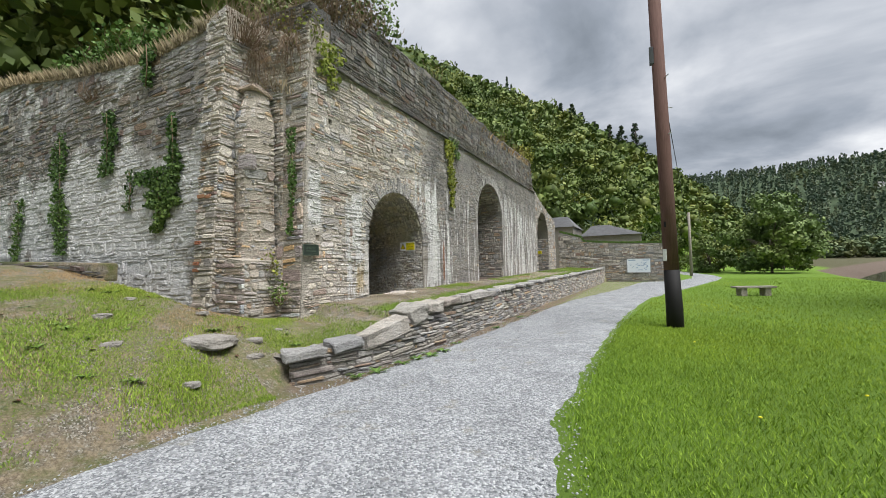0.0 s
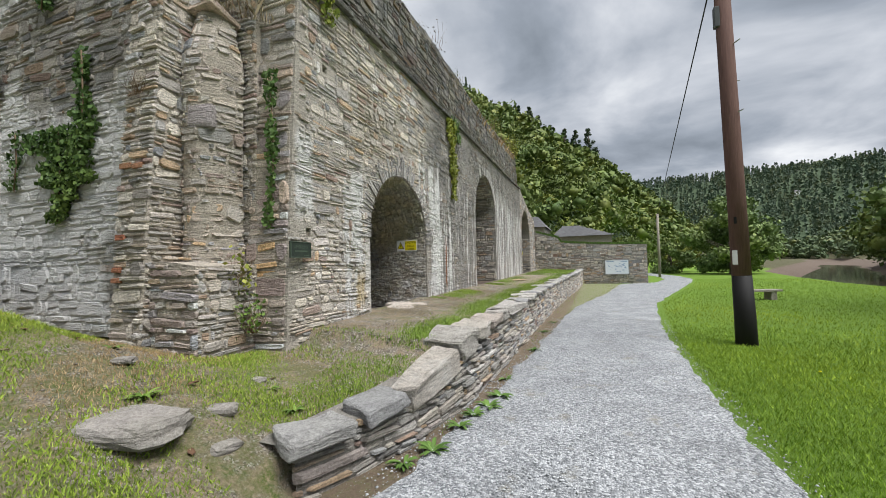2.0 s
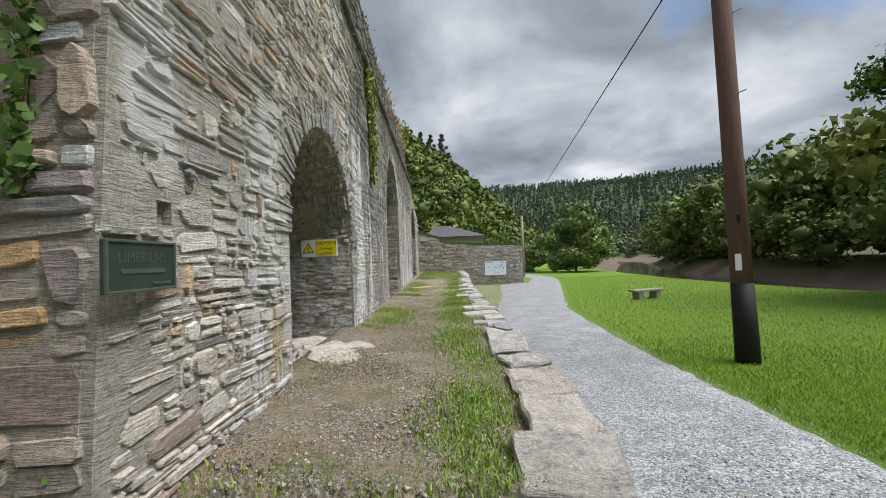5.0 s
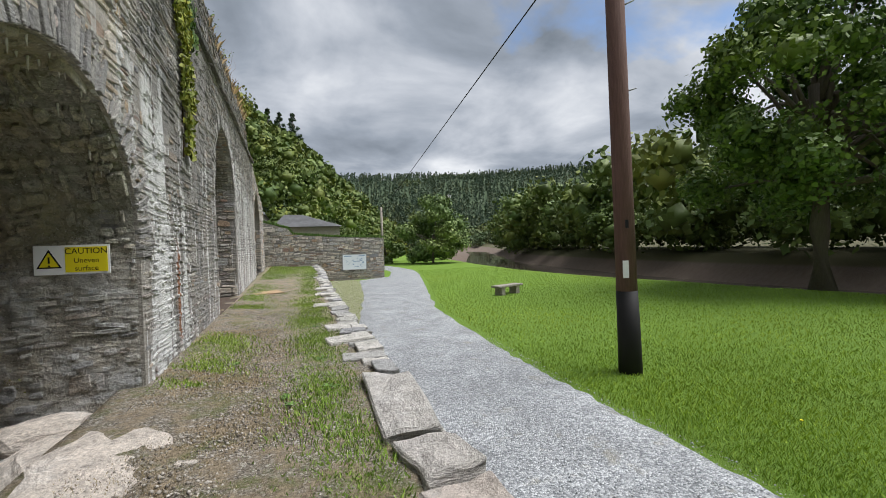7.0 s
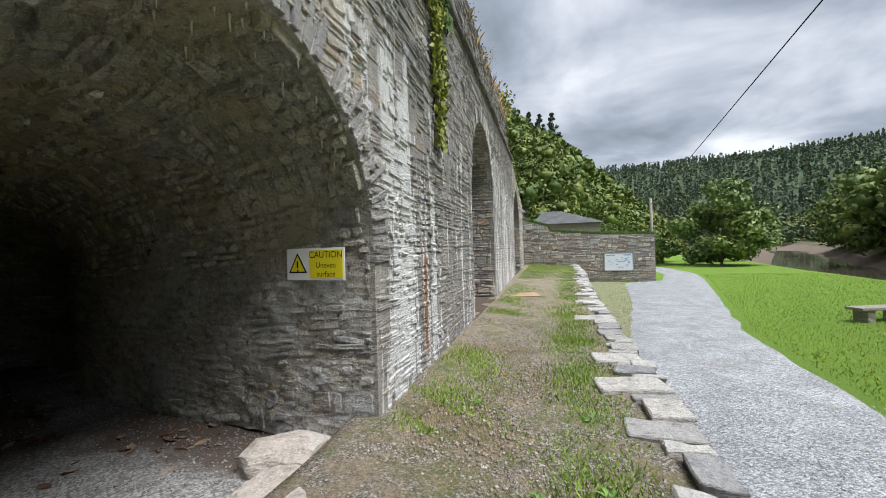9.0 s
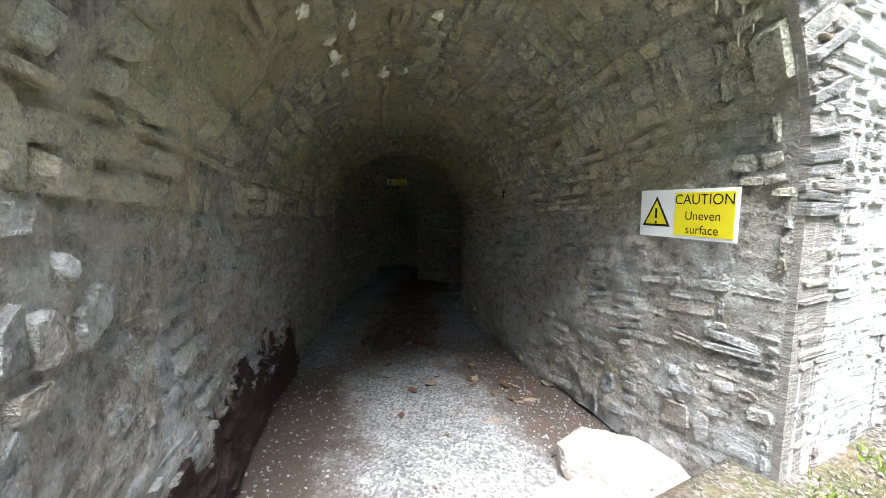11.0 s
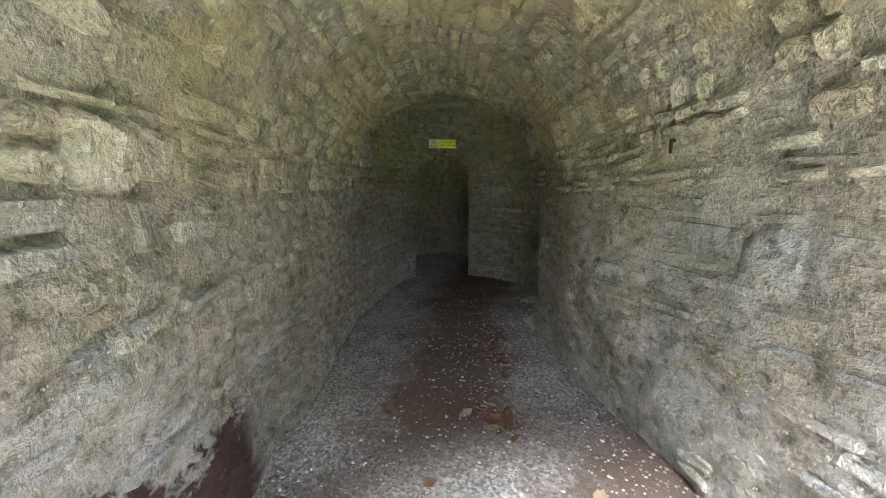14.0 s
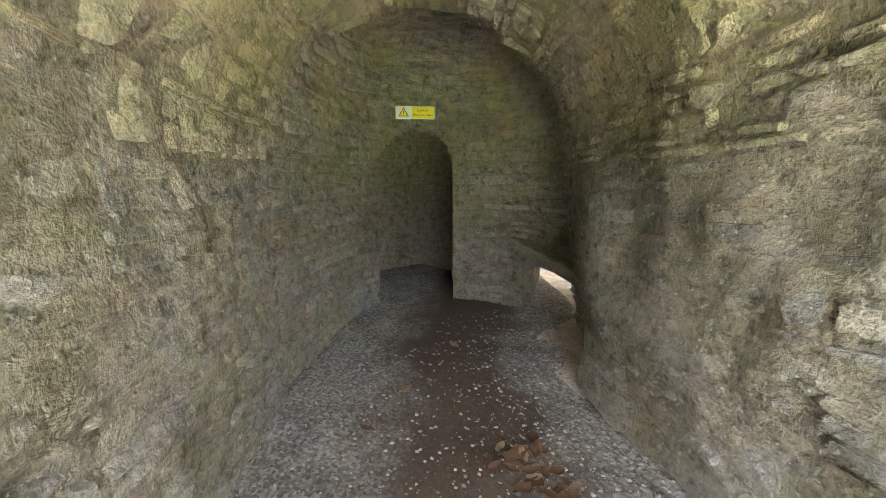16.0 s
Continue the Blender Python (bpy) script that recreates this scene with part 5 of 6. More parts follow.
tagged(new("far_woodland", mesh_np("far_woodland", *planted(rs, far_a, small_broad, 0.7, 1.15), far_leaf_mat)), "distant broadleaf woods across the valley", "trees", kind="stuff")
tagged(new("far_conifers", mesh_np("far_conifers", *planted(rs, far_b, small_conif, 0.65, 1.0), conifer_mat)), "distant dark conifer plantation on the far hill", "trees", kind="stuff")
bank_trees = []
for y in np.arange(-14, 130, 5.2):
    bx = curve_at(BANK, y)
    for k in range(3):
        bank_trees.append((bx + 20.5 + k * 6 + rs.uniform(-2, 2), y + rs.uniform(-2, 2)))
tagged(new("riverside_trees", mesh_np("riverside_trees", *planted(rs, bank_trees, bank_broad, 1.05, 1.9), wood_leaf_mat)), "dark leafy trees lining the far river bank", "trees", kind="stuff")


def tree(at, label, trunk_h, trunk_r, lumps, per, leaf, leaf_mat, seed, name="tree"):
    t = new(name)
    t.matrix_basis = pose(*at)
    tagged(t, label, "tree")
    r = random.Random(seed)
    tr = part("trunk", tube([(0, 0, -0.3), (0.0, 0.05, trunk_h * 0.3), (0.1, -0.05, trunk_h * 0.65), (0.0, 0.1, trunk_h)], [trunk_r * 1.5, trunk_r, trunk_r * 0.85, trunk_r * 0.6], 14, 0.06), bark_mat, t)
    for x, y, z, rad in lumps[::3]:
        s = Vector((0, 0, trunk_h * r.uniform(0.5, 0.95)))
        e = Vector((x, y, z))
        part("limb", tube([s, s.lerp(e, 0.5) + Vector((0, 0, 0.3)), e], [trunk_r * 0.4, trunk_r * 0.22, trunk_r * 0.08], 7), bark_mat, t)
    part("crown", mesh_np("crown", *crown_cloud(np.random.RandomState(seed), lumps, per, leaf, 0.85, 0.3), leaf_mat), None, t)
    return t


def pine(x, y, tall, seed):
    """A pine with flat, ragged tiers of needles round a bare-footed trunk."""
    r = random.Random(seed)
    lumps = []
    for k in range(9):
        f = k / 8
        for _ in range(4):
            a, rad = r.uniform(0, math.tau), tall * 0.20 * (1.08 - f) * r.uniform(0.4, 1.15)
            lumps.append((math.cos(a) * rad, math.sin(a) * rad, tall * (0.30 + 0.68 * f) + r.uniform(-0.4, 0.4), tall * (0.085 - 0.045 * f) * r.uniform(0.8, 1.2)))
    tree((x, y, ground_at(x, y) - 0.3), "tall dark pine on the shoulder of the wooded hill", tall * 0.95, 0.22, lumps, 34, 0.75, pine_mat, seed, "pine_tree")


pine_mat = leaf_material("pine_needles", (0.035, 0.062, 0.035), (0.09, 0.125, 0.065))
for i, (x, y, tall) in enumerate(((-28, 157, 14), (-24, 159, 16), (-21, 160, 14), (-17, 165, 13), (-12, 170, 15), (-8, 175, 17), (-3, 182, 21), (0, 188, 15))):
    pine(x, y, tall, 300 + i)
rl = random.Random(77)
oak_lumps = []
for _ in range(110):
    a, h = rl.uniform(0, math.tau), rl.uniform(0.0, 1.0)
    rad = 5.9 * math.sin(math.pi * (0.25 + 0.7 * h)) * rl.uniform(0.45, 1.0)
    oak_lumps.append((1.3 + math.cos(a) * rad, math.sin(a) * rad, 3.6 + 9.5 * h, rl.uniform(0.9, 1.5)))
tree((14.6, 15.3, -0.1), "large dark green oak with a broad drooping crown", 8.0, 0.34, oak_lumps, 520, 0.22, oak_mat, 5)
bl = []
for _ in range(46):
    a, h = rl.uniform(0, math.tau), rl.uniform(0, 1)
    rad = 3.9 * math.sin(math.pi * (0.22 + 0.68 * h)) * rl.uniform(0.5, 1.0)
    bl.append((math.cos(a) * rad, math.sin(a) * rad, 0.8 + 7.0 * h, rl.uniform(0.9, 1.4)))
tree((11.2, 52.0, -0.1), "rounded grey-green willow bush at the river bend", 3.5, 0.16, bl, 330, 0.34, bush_mat, 6, "willow_bush")


# ---- plants, grass, loose stones ----
def blades(name, label, x, y, tall, wide, material, seed, lift=0.0, zs=None):
    """Grass blades, one bent triangle pair each, at the points x, y."""
    r = np.random.RandomState(seed)
    n = len(x)
    z = height(x, y) if zs is None else zs
    h = tall * (0.45 + 0.9 * r.rand(n))
    a = r.rand(n) * math.tau
    ux, uy = np.cos(a) * wide * (0.6 + 0.8 * r.rand(n)), np.sin(a) * wide * (0.6 + 0.8 * r.rand(n))
    b = r.rand(n) * math.tau
    lean = h * (0.15 + 0.6 * r.rand(n))
    lx, ly = np.cos(b) * lean, np.sin(b) * lean
    z0 = z + lift - 0.01
    p = [np.stack(q, axis=1) for q in ((x - ux, y - uy, z0), (x + ux, y + uy, z0), (x + ux * 0.6 + lx * 0.35, y + uy * 0.6 + ly * 0.35, z0 + h * 0.6), (x + lx, y + ly, z0 + h))]
    v = np.stack(p, axis=1).reshape(-1, 3)
    o = np.arange(n)[:, None] * 4
    f = np.concatenate([o + np.array([[0, 1, 2]]), o + np.array([[0, 2, 3]])])
    return tagged(new(name, mesh_np(name, v, f, material)), label, "grass", kind="stuff")


def field(seed, n, x0, x1, y0, y1, keep):
    r = np.random.RandomState(seed)
    x, y = r.uniform(x0, x1, n), r.uniform(y0, y1, n)
    k = keep(x, y, r)
    return x[k], y[k]


def patchy(x, y, scale, seed=0.0):
    """A smooth 0 to 1 pattern, cheap enough for arrays."""
    s = np.sin(x * scale * 1.3 + seed + 1.7 * np.sin(y * scale * 0.9 + seed)) + np.sin(y * scale * 1.7 + 2.1 * np.sin(x * scale * 0.7 + 1.3 + seed)) + 0.6 * np.sin((x + y) * scale * 3.1 + seed)
    return 0.5 + s / 5.2


right_edge = lambda y: np.interp(y, [p[0] for p in PATH_RIGHT], [p[1] for p in PATH_RIGHT])
left_edge = lambda y: np.interp(y, [p[0] for p in PATH_LEFT], [p[1] for p in PATH_LEFT])
kerb_x = lambda y: np.interp(y, [p[0] for p in KERB], [p[1] for p in KERB])
bank_x = lambda y: np.interp(y, [p[0] for p in BANK], [p[1] for p in BANK])

blades("lawn_grass", "bright green mown lawn beside the gravel path", *field(1, 230000, -1.0, 5.5, 0.5, 13, lambda x, y, r: (x > right_edge(y) + 0.12 * (r.rand(len(x)) - 0.45)) & (r.rand(len(x)) < 1.15 - (x - right_edge(y)) * 0.19) & (r.rand(len(x)) < (13.5 - y) / 5)), 0.05, 0.0042, grass_mat, 2)
blades("lawn_grass", "bright green mown lawn stretching to the river", *field(3, 110000, -0.6, 14, 9, 40, lambda x, y, r: (x > right_edge(y) + 0.1) & (x < bank_x(y)) & (r.rand(len(x)) < 14 / (y + 3))), 0.06, 0.010, grass_mat, 4)


def slope_green(x, y):
    near_path = 1 - np.clip((left_edge(y) - x) / 1.1, 0, 1)
    return np.clip(patchy(x, y, 1.6) * 1.25 - 0.18 - 0.45 * np.exp(-((y - 5.0) / 1.1) ** 2) * (x < -5) + 0.15 * near_path, 0, 1)


on_slope = lambda x, y: (x < left_edge(y) - 0.05) & (y < np.where(x < -6.4, 4.6, 5.4)) & ~((y > 3.3) & (x > kerb_x(y) - 0.5))
blades("bank_grass", "patchy green grass on the sloping bank", *field(5, 260000, -9, -3.9, 0.0, 5.4, lambda x, y, r: on_slope(x, y) & (r.rand(len(x)) < slope_green(x, y) * np.clip(1.3 + (x + 4) * 0.16, 0.15, 1))), 0.042, 0.005, bank_grass_mat, 6)
blades("dry_grass", "dry straw and cut grass on the bank", *field(7, 110000, -11, -3.9, -1.0, 5.4, lambda x, y, r: on_slope(x, y) & (r.rand(len(x)) < 1 - slope_green(x, y))), 0.03, 0.003, dry_grass_mat, 8)


def terrace_green(x, y):
    edge = np.exp(-((x - kerb_x(y) + 0.75) / 0.32) ** 2) + 0.9 * np.exp(-((x + 5.55) / 0.4) ** 2) * (y > 10.2) * (patchy(x, y, 0.9, 3) > 0.42)
    return np.clip(edge * (0.25 + 0.9 * patchy(x, y, 2.2, 1.0)) + (y < 6.2) * 0.35 * patchy(x, y, 2.0, 2) + smooth(22, 30, y) * 0.7, 0, 1)


on_terrace = lambda x, y: (x > -5.95) & (x < kerb_x(y) - 0.38)
blades("terrace_grass", "thin green grass on the terrace edges", *field(9, 150000, -6.0, -3.5, 5.2, 16, lambda x, y, r: on_terrace(x, y) & (r.rand(len(x)) < terrace_green(x, y) ** 1.2)), 0.045, 0.0055, bank_grass_mat, 10)
blades("terrace_grass", "green turf at the far end of the terrace", *field(11, 50000, -6.1, -3.2, 16, 34, lambda x, y, r: on_terrace(x, y) & (r.rand(len(x)) < terrace_green(x, y))), 0.045, 0.008, bank_grass_mat, 12)
blades("dry_grass", "dry straw along the foot of the kiln", *field(13, 70000, -6.0, -3.6, 4.8, 13, lambda x, y, r: on_terrace(x, y) & (r.rand(len(x)) < 0.75 - terrace_green(x, y))), 0.025, 0.0028, dry_grass_mat, 14)
blades("verge_grass", "sparse grass between kerb wall and path", *field(15, 26000, -4.3, -0.5, 4, 34, lambda x, y, r: (x > kerb_x(y) + 0.02) & (x < left_edge(y) + 0.15) & (r.rand(len(x)) < np.where(y > 19, 0.5, 0.14 + 0.25 * (patchy(x, y, 1.5) > 0.6)))), 0.04, 0.006, bank_grass_mat, 16)


def pebbles(name, label, x, y, z, size, material, seed, cat="gravel"):
    r = np.random.RandomState(seed)
    n = len(x)
    base = np.array([(1, 0, 0), (-0.9, 0.1, 0), (0.1, 1, 0.05), (-0.1, -1, 0), (0, 0.1, 0.75), (0.3, 0, -0.5)], dtype=np.float32)
    s = size * (0.4 + r.rand(n, 1, 1) ** 2 * 1.6) * (0.75 + 0.5 * r.rand(n, 1, 3))
    a = r.rand(n) * math.tau
    p = base[None] * s * (0.8 + 0.4 * r.rand(n, 6, 1))
    q = np.stack([p[..., 0] * np.cos(a)[:, None] - p[..., 1] * np.sin(a)[:, None], p[..., 0] * np.sin(a)[:, None] + p[..., 1] * np.cos(a)[:, None], p[..., 2]], axis=2)
    q += np.stack([x, y, z], axis=1)[:, None, :]
    f = np.array([(0, 2, 4), (2, 1, 4), (1, 3, 4), (3, 0, 4), (2, 0, 5), (1, 2, 5), (3, 1, 5), (0, 3, 5)])
    faces = (np.arange(n)[:, None, None] * 6 + f[None]).reshape(-1, 3)
    return tagged(new(name, mesh_np(name, q.reshape(-1, 3), faces, material)), label, cat, kind="stuff")


def pebble_material(name, a, b, c):
    n = Nodes(name, 0.9)
    return n.done(n.ramp(n.island(), [(0.0, a), (0.5, b), (1.0, c)]))


pale_pebble = pebble_material("pale_gravel_stones", (0.27, 0.275, 0.28), (0.41, 0.42, 0.43), (0.60, 0.61, 0.61))
brown_pebble = pebble_material("terrace_stones", (0.14, 0.12, 0.10), (0.27, 0.24, 0.20), (0.46, 0.42, 0.37))
px, py = field(21, 36000, -4.5, 0.3, 0.2, 14, lambda x, y, r: (x > left_edge(y) - 0.25 * r.rand(len(x)) ** 2) & (x < right_edge(y) + 0.12 * r.rand(len(x))) & (r.rand(len(x)) < 9 / (y + 4)))
frac = np.clip((px - left_edge(py)) / (right_edge(py) - left_edge(py)), 0, 1)
pebbles("loose_gravel", "loose pale grey stones of the gravel path", px, py, 0.026 + 0.035 * np.sin(math.pi * frac), 0.0075, pale_pebble, 22)
px, py = field(23, 26000, -6.0, -3.7, 4.6, 15, lambda x, y, r: on_terrace(x, y) & (r.rand(len(x)) < 0.4 + 0.6 * np.exp(-((x + 4.9) / 0.5) ** 2)))
pebbles("terrace_grit", "small brown and grey stones on the terrace", px, py, height(px, py) + 0.002, 0.009, brown_pebble, 24)
px, py = field(25, 2500, -11, -4, -0.5, 5, lambda x, y, r: on_slope(x, y))
pebbles("bank_stones", "small stones scattered on the bank", px, py, height(px, py) + 0.002, 0.009, brown_pebble, 26)
r26 = np.random.RandomState(27)
tv_s, tv_k = r26.uniform(0.0, 6.3, 15000), r26.rand(15000)
tpx, tpy, tpz = [], [], []
for s, k in zip(tv_s, tv_k):
    l, r, fl, _, _ = station(s)
    side = abs(k - 0.45) * 2
    if r26.rand() > 0.25 + 0.75 * side:
        continue
    x, y = l[0] + (r[0] - l[0]) * k, l[1] + (r[1] - l[1]) * k
    tpx.append(x), tpy.append(y), tpz.append(fl + 0.04 * noise.noise((x * 1.2, y * 1.2, 0)) + 0.02 * noise.noise((x * 5, y * 5, 0)) + 0.004)
pebbles("tunnel_grit", "pale grit along the tunnel floor", np.array(tpx), np.array(tpy), np.array(tpz), 0.007, pebble_material("tunnel_stones", (0.13, 0.125, 0.115), (0.26, 0.247, 0.228), (0.46, 0.44, 0.41)), 28)


def rock(name, at, size, material, label, seed, rot=0.0, category="stone", cuts=3, flat=1.0):
    """A loose stone, broken from a block."""
    bm = bmesh.new()
    bmesh.ops.create_cube(bm, size=1)
    bmesh.ops.subdivide_edges(bm, edges=bm.edges[:], cuts=cuts, use_grid_fill=True)
    for v in bm.verts:
        d = v.co.normalized()
        v.co = v.co.lerp(d * 0.62, 0.6)
        v.co += Vector([noise.noise(v.co * 2.2 + Vector((seed * 3.1, k * 5.0, 0))) * 0.13 + noise.noise(v.co * 6 + Vector((seed, k * 3.0, 0))) * 0.05 for k in range(3)])
        v.co = Vector((v.co.x * size[0], v.co.y * size[1], v.co.z * size[2]))
    ob = part(name, bm, material)
    ob.matrix_basis = pose(*at, 0, 0, rot)
    return tagged(ob, label, category)


slab_mat = stone_material("grey_slab", None, mortar=(0.36, 0.33, 0.30), moss=0.15)
rock_mat = stone_material("pale_bedrock", None, mortar=(0.52, 0.46, 0.40), lime=0.4)
shell("draw_hole_floor", [(-14.2, 11.9, 0.66), (-10.4, 11.0, 0.66), (-11.0, 14.6, 0.78), (-14.2, 14.6, 0.78)], [(0, 1, 2, 3)], rock_mat, "pale lime rubble floor of the draw hole", "floor")
rock("flat_stone", (-5.22, 3.16, ground_at(-5.22, 3.16) - 0.01), (0.74, 0.5, 0.15), slab_mat, "flat grey slab bedded in the grass bank", 1, 10)
for i, (x, y, s, a) in enumerate(((-4.55, 2.55, 0.2, 20), (-5.5, 2.2, 0.22, 60), (-5.05, 3.75, 0.26, 30), (-4.72, 3.5, 0.22, 80), (-5.1, 3.35, 0.16, 50), (-6.4, 2.5, 0.25, 10), (-5.3, 4.4, 0.16, 0), (-7.2, 3.2, 0.2, 0), (-6.0, 3.6, 0.18, 40))):
    tagged(rock("loose_stone", (x, y, ground_at(x, y) + 0.01), (s * 0.9, s * 0.6, s * 0.32), slab_mat, "small grey stone half sunk in the grass bank", i + 5, a), group="loose stones on the bank")
rock("rock_outcrop", (-6.3, 9.6, 0.62), (0.7, 1.5, 0.34), rock_mat, "pale worn bedrock step at the tunnel mouth", 31, 4, "rock", 9)
rock("rock_outcrop", (-5.8, 9.0, 0.76), (0.9, 1.4, 0.30), rock_mat, "pale pinkish bedrock slab before the tunnel", 32, 30, "rock", 9)
rock("rock_outcrop", (-6.6, 10.0, 0.70), (0.6, 0.5, 0.28), rock_mat, "small pale rock beside the tunnel wall", 33, 0, "rock", 6)

# low stack of flat slates in front of the limewashed wall
stack = tagged(new("slate_edging"), "low dry-stacked dark slate edging with grass on top", "wall")
r27 = random.Random(12)
dark_slate = stone_material("dark_wet_slate", [(0.0, (0.10, 0.085, 0.08)), (1.0, (0.20, 0.16, 0.15))], by_object=True)
sv, sf, _ = masonry(r27, lambda u, v: ((u, 3.95 + 0.05 * noise.noise((u, 0, 0)), v), (0, -1, 0)), -20, -9.4, 1.45, 2.05, 0.07, 0.4, lambda u, v, a, b: v < ground_at(u, 4) + 0.36 - max(0, (u + 10.3)) * 0.3, (0.0, 0.07))
part("slate_courses", mesh_py("slate_courses", sv, sf, stone_parapet), None, stack)
part("earth_core", box((9.6, 0.5, 0.4), (-15.2, 4.24, 1.78), 0.05, (0, 1.8, 0)), ground_mat, stack)

# cardboard-coloured plate lying on the terrace
plate = tagged(new("board_sheet"), "thin tan wooden board lying on the terrace", "board")
plate.matrix_basis = pose(-5.35, 18.6, ground_at(-5.35, 18.6) + 0.012, 0, 0, 12)
part("sheet", box((0.75, 0.85, 0.018), (0, 0, 0), 0.004), plain("plywood", (0.42, 0.29, 0.17), 0.8), plate)


def leaf_sheet(name, label, points, normals, size, material, seed, category="ivy", stems=None):
    """Leaves that lie roughly along a wall: points and normals are arrays."""
    r = np.random.RandomState(seed)
    n = len(points)
    nr = normals + 0.55 * r.normal(size=(n, 3))
    nr /= np.linalg.norm(nr, axis=1, keepdims=True)
    a = np.cross(nr, r.normal(size=(n, 3)))
    a /= np.linalg.norm(a, axis=1, keepdims=True)
    b = np.cross(nr, a)
    s = size * (0.5 + 0.9 * r.rand(n, 1))
    c = points + normals * (0.03 + 0.09 * r.rand(n, 1))
    v = np.stack([c - a * s * 0.5, c + b * s * 0.42 - a * s * 0.1, c + a * s * 0.55, c - b * s * 0.42 - a * s * 0.1], axis=1).reshape(-1, 3)
    t = new(name)
    tagged(t, label, category)
    part("leaves", mesh_np("leaves", v, np.arange(4 * n).reshape(n, 4), material), None, t)
    if stems:
        part("stem", tube(stems, 0.012, 5), twig_mat, t)
    return t


def ivy_patch(seed, centre, half_w, half_h, taper, n, plane="south", y=5.0, material=None, size=0.075, label="dark green ivy climbing the rubble wall", wob=0.35):
    """An uneven hanging patch, widest where taper says: +1 at the top, -1 at the foot."""
    r = np.random.RandomState(seed)
    v = r.uniform(-1, 1, n * 3)
    u = r.uniform(-1, 1, n * 3)
    edge = (0.55 + 0.45 * taper * v) * (1 + wob * np.sin(v * 7 + seed) + 0.25 * np.sin(v * 17 + seed * 2))
    mid = 0.25 * np.sin(v * 2.3 + seed)
    k = (np.abs(u - mid) < np.clip(edge, 0.05, 1.3)) & (r.rand(n * 3) < 0.8)
    u, v = u[k][:n], v[k][:n]
    m = len(u)
    if plane == "south":
        pts = np.stack([centre[0] + u * half_w, np.full(m, y) + 0.02 * (centre[1] + v * half_h - 0.8) * (y > 5.02), centre[1] + v * half_h], axis=1)
        nrm = np.tile([[0.0, -1.0, 0.0]], (m, 1))
        stems = [(centre[0], y - 0.02, centre[1] - half_h), (centre[0] + 0.06, y - 0.02, centre[1]), (centre[0], y - 0.02, centre[1] + half_h * 0.9)]
    else:
        pts = np.stack([np.full(m, front_x(centre[0]) + 0.01), centre[0] + u * half_w, centre[1] + v * half_h], axis=1)
        nrm = np.tile([[1.0, 0.0, 0.0]], (m, 1))
        x = front_x(centre[0]) + 0.01
        stems = [(x, centre[0], centre[1] - half_h), (x, centre[0] + 0.05, centre[1]), (x, centre[0], centre[1] + half_h * 0.9)]
    return leaf_sheet("ivy", label, pts, nrm, size, material or ivy_mat, seed, "ivy", stems)


# ivy on the limewashed wall, the corner and the front
ivy_patch(1, (-12.2, 4.95), 0.5, 0.85, -0.3, 900, y=5.03)
ivy_patch(2, (-9.9, 3.25), 0.95, 0.75, 0.9, 2200, y=5.03)
ivy_patch(3, (-9.35, 4.35), 0.30, 0.85, -0.5, 700, y=5.03)
ivy_patch(4, (-14.8, 3.9), 0.75, 1.75, -0.2, 1800, y=5.03, label="thin dark ivy hanging on the limewashed wall")
ivy_patch(5, (-10.4, 6.55), 0.40, 0.55, 0.4, 600, y=5.03)
ivy_patch(6, (-17.6, 3.0), 0.5, 1.0, 0.0, 600, y=5.03)
ivy_patch(7, (-11.1, 3.6), 0.25, 0.5, 0.2, 160, y=5.03)
ivy_patch(8, (-6.22, 3.35), 0.13, 1.08, 0.35, 620, y=5.56, size=0.06, label="narrow green ivy stem climbing the kiln corner")
ivy_patch(9, (12.32, 4.75), 0.42, 1.15, 0.55, 1100, "front", material=yellow_ivy_mat, size=0.08, label="yellow-green creeper hanging down the kiln front")
ivy_patch(10, (12.75, 5.75), 0.55, 0.35, 0.2, 300, "front", material=ivy_mat, size=0.08, label="green creeper under the drip course")
ivy_patch(11, (6.35, 5.95), 0.5, 0.5, 0.4, 420, "front", material=yellow_ivy_mat, size=0.08, label="yellowing shrub leaves over the kiln corner")


def strands(rs, starts, ends, width, sag=0.1):
    """Thin curved stems as slim three-sided strips."""
    vs, fs = [], []
    for s, e in zip(starts, ends):
        s, e = Vector(s), Vector(e)
        side = Vector((rs.normal(), rs.normal(), rs.normal() * 0.3)) * (e - s).length * sag
        pts = [s.lerp(e, k / 4) + side * math.sin(math.pi * k / 4) for k in range(5)]
        o = len(vs)
        for k, p in enumerate(pts):
            w = width * (1 - 0.75 * k / 4)
            vs += [p + Vector((w, 0, 0)), p + Vector((-w * 0.5, w * 0.87, 0)), p + Vector((-w * 0.5, -w * 0.87, 0))]
        for k in range(4):
            a = o + k * 3
            fs += [(a + i, a + (i + 1) % 3, a + 3 + (i + 1) % 3, a + 3 + i) for i in range(3)]
    return vs, fs


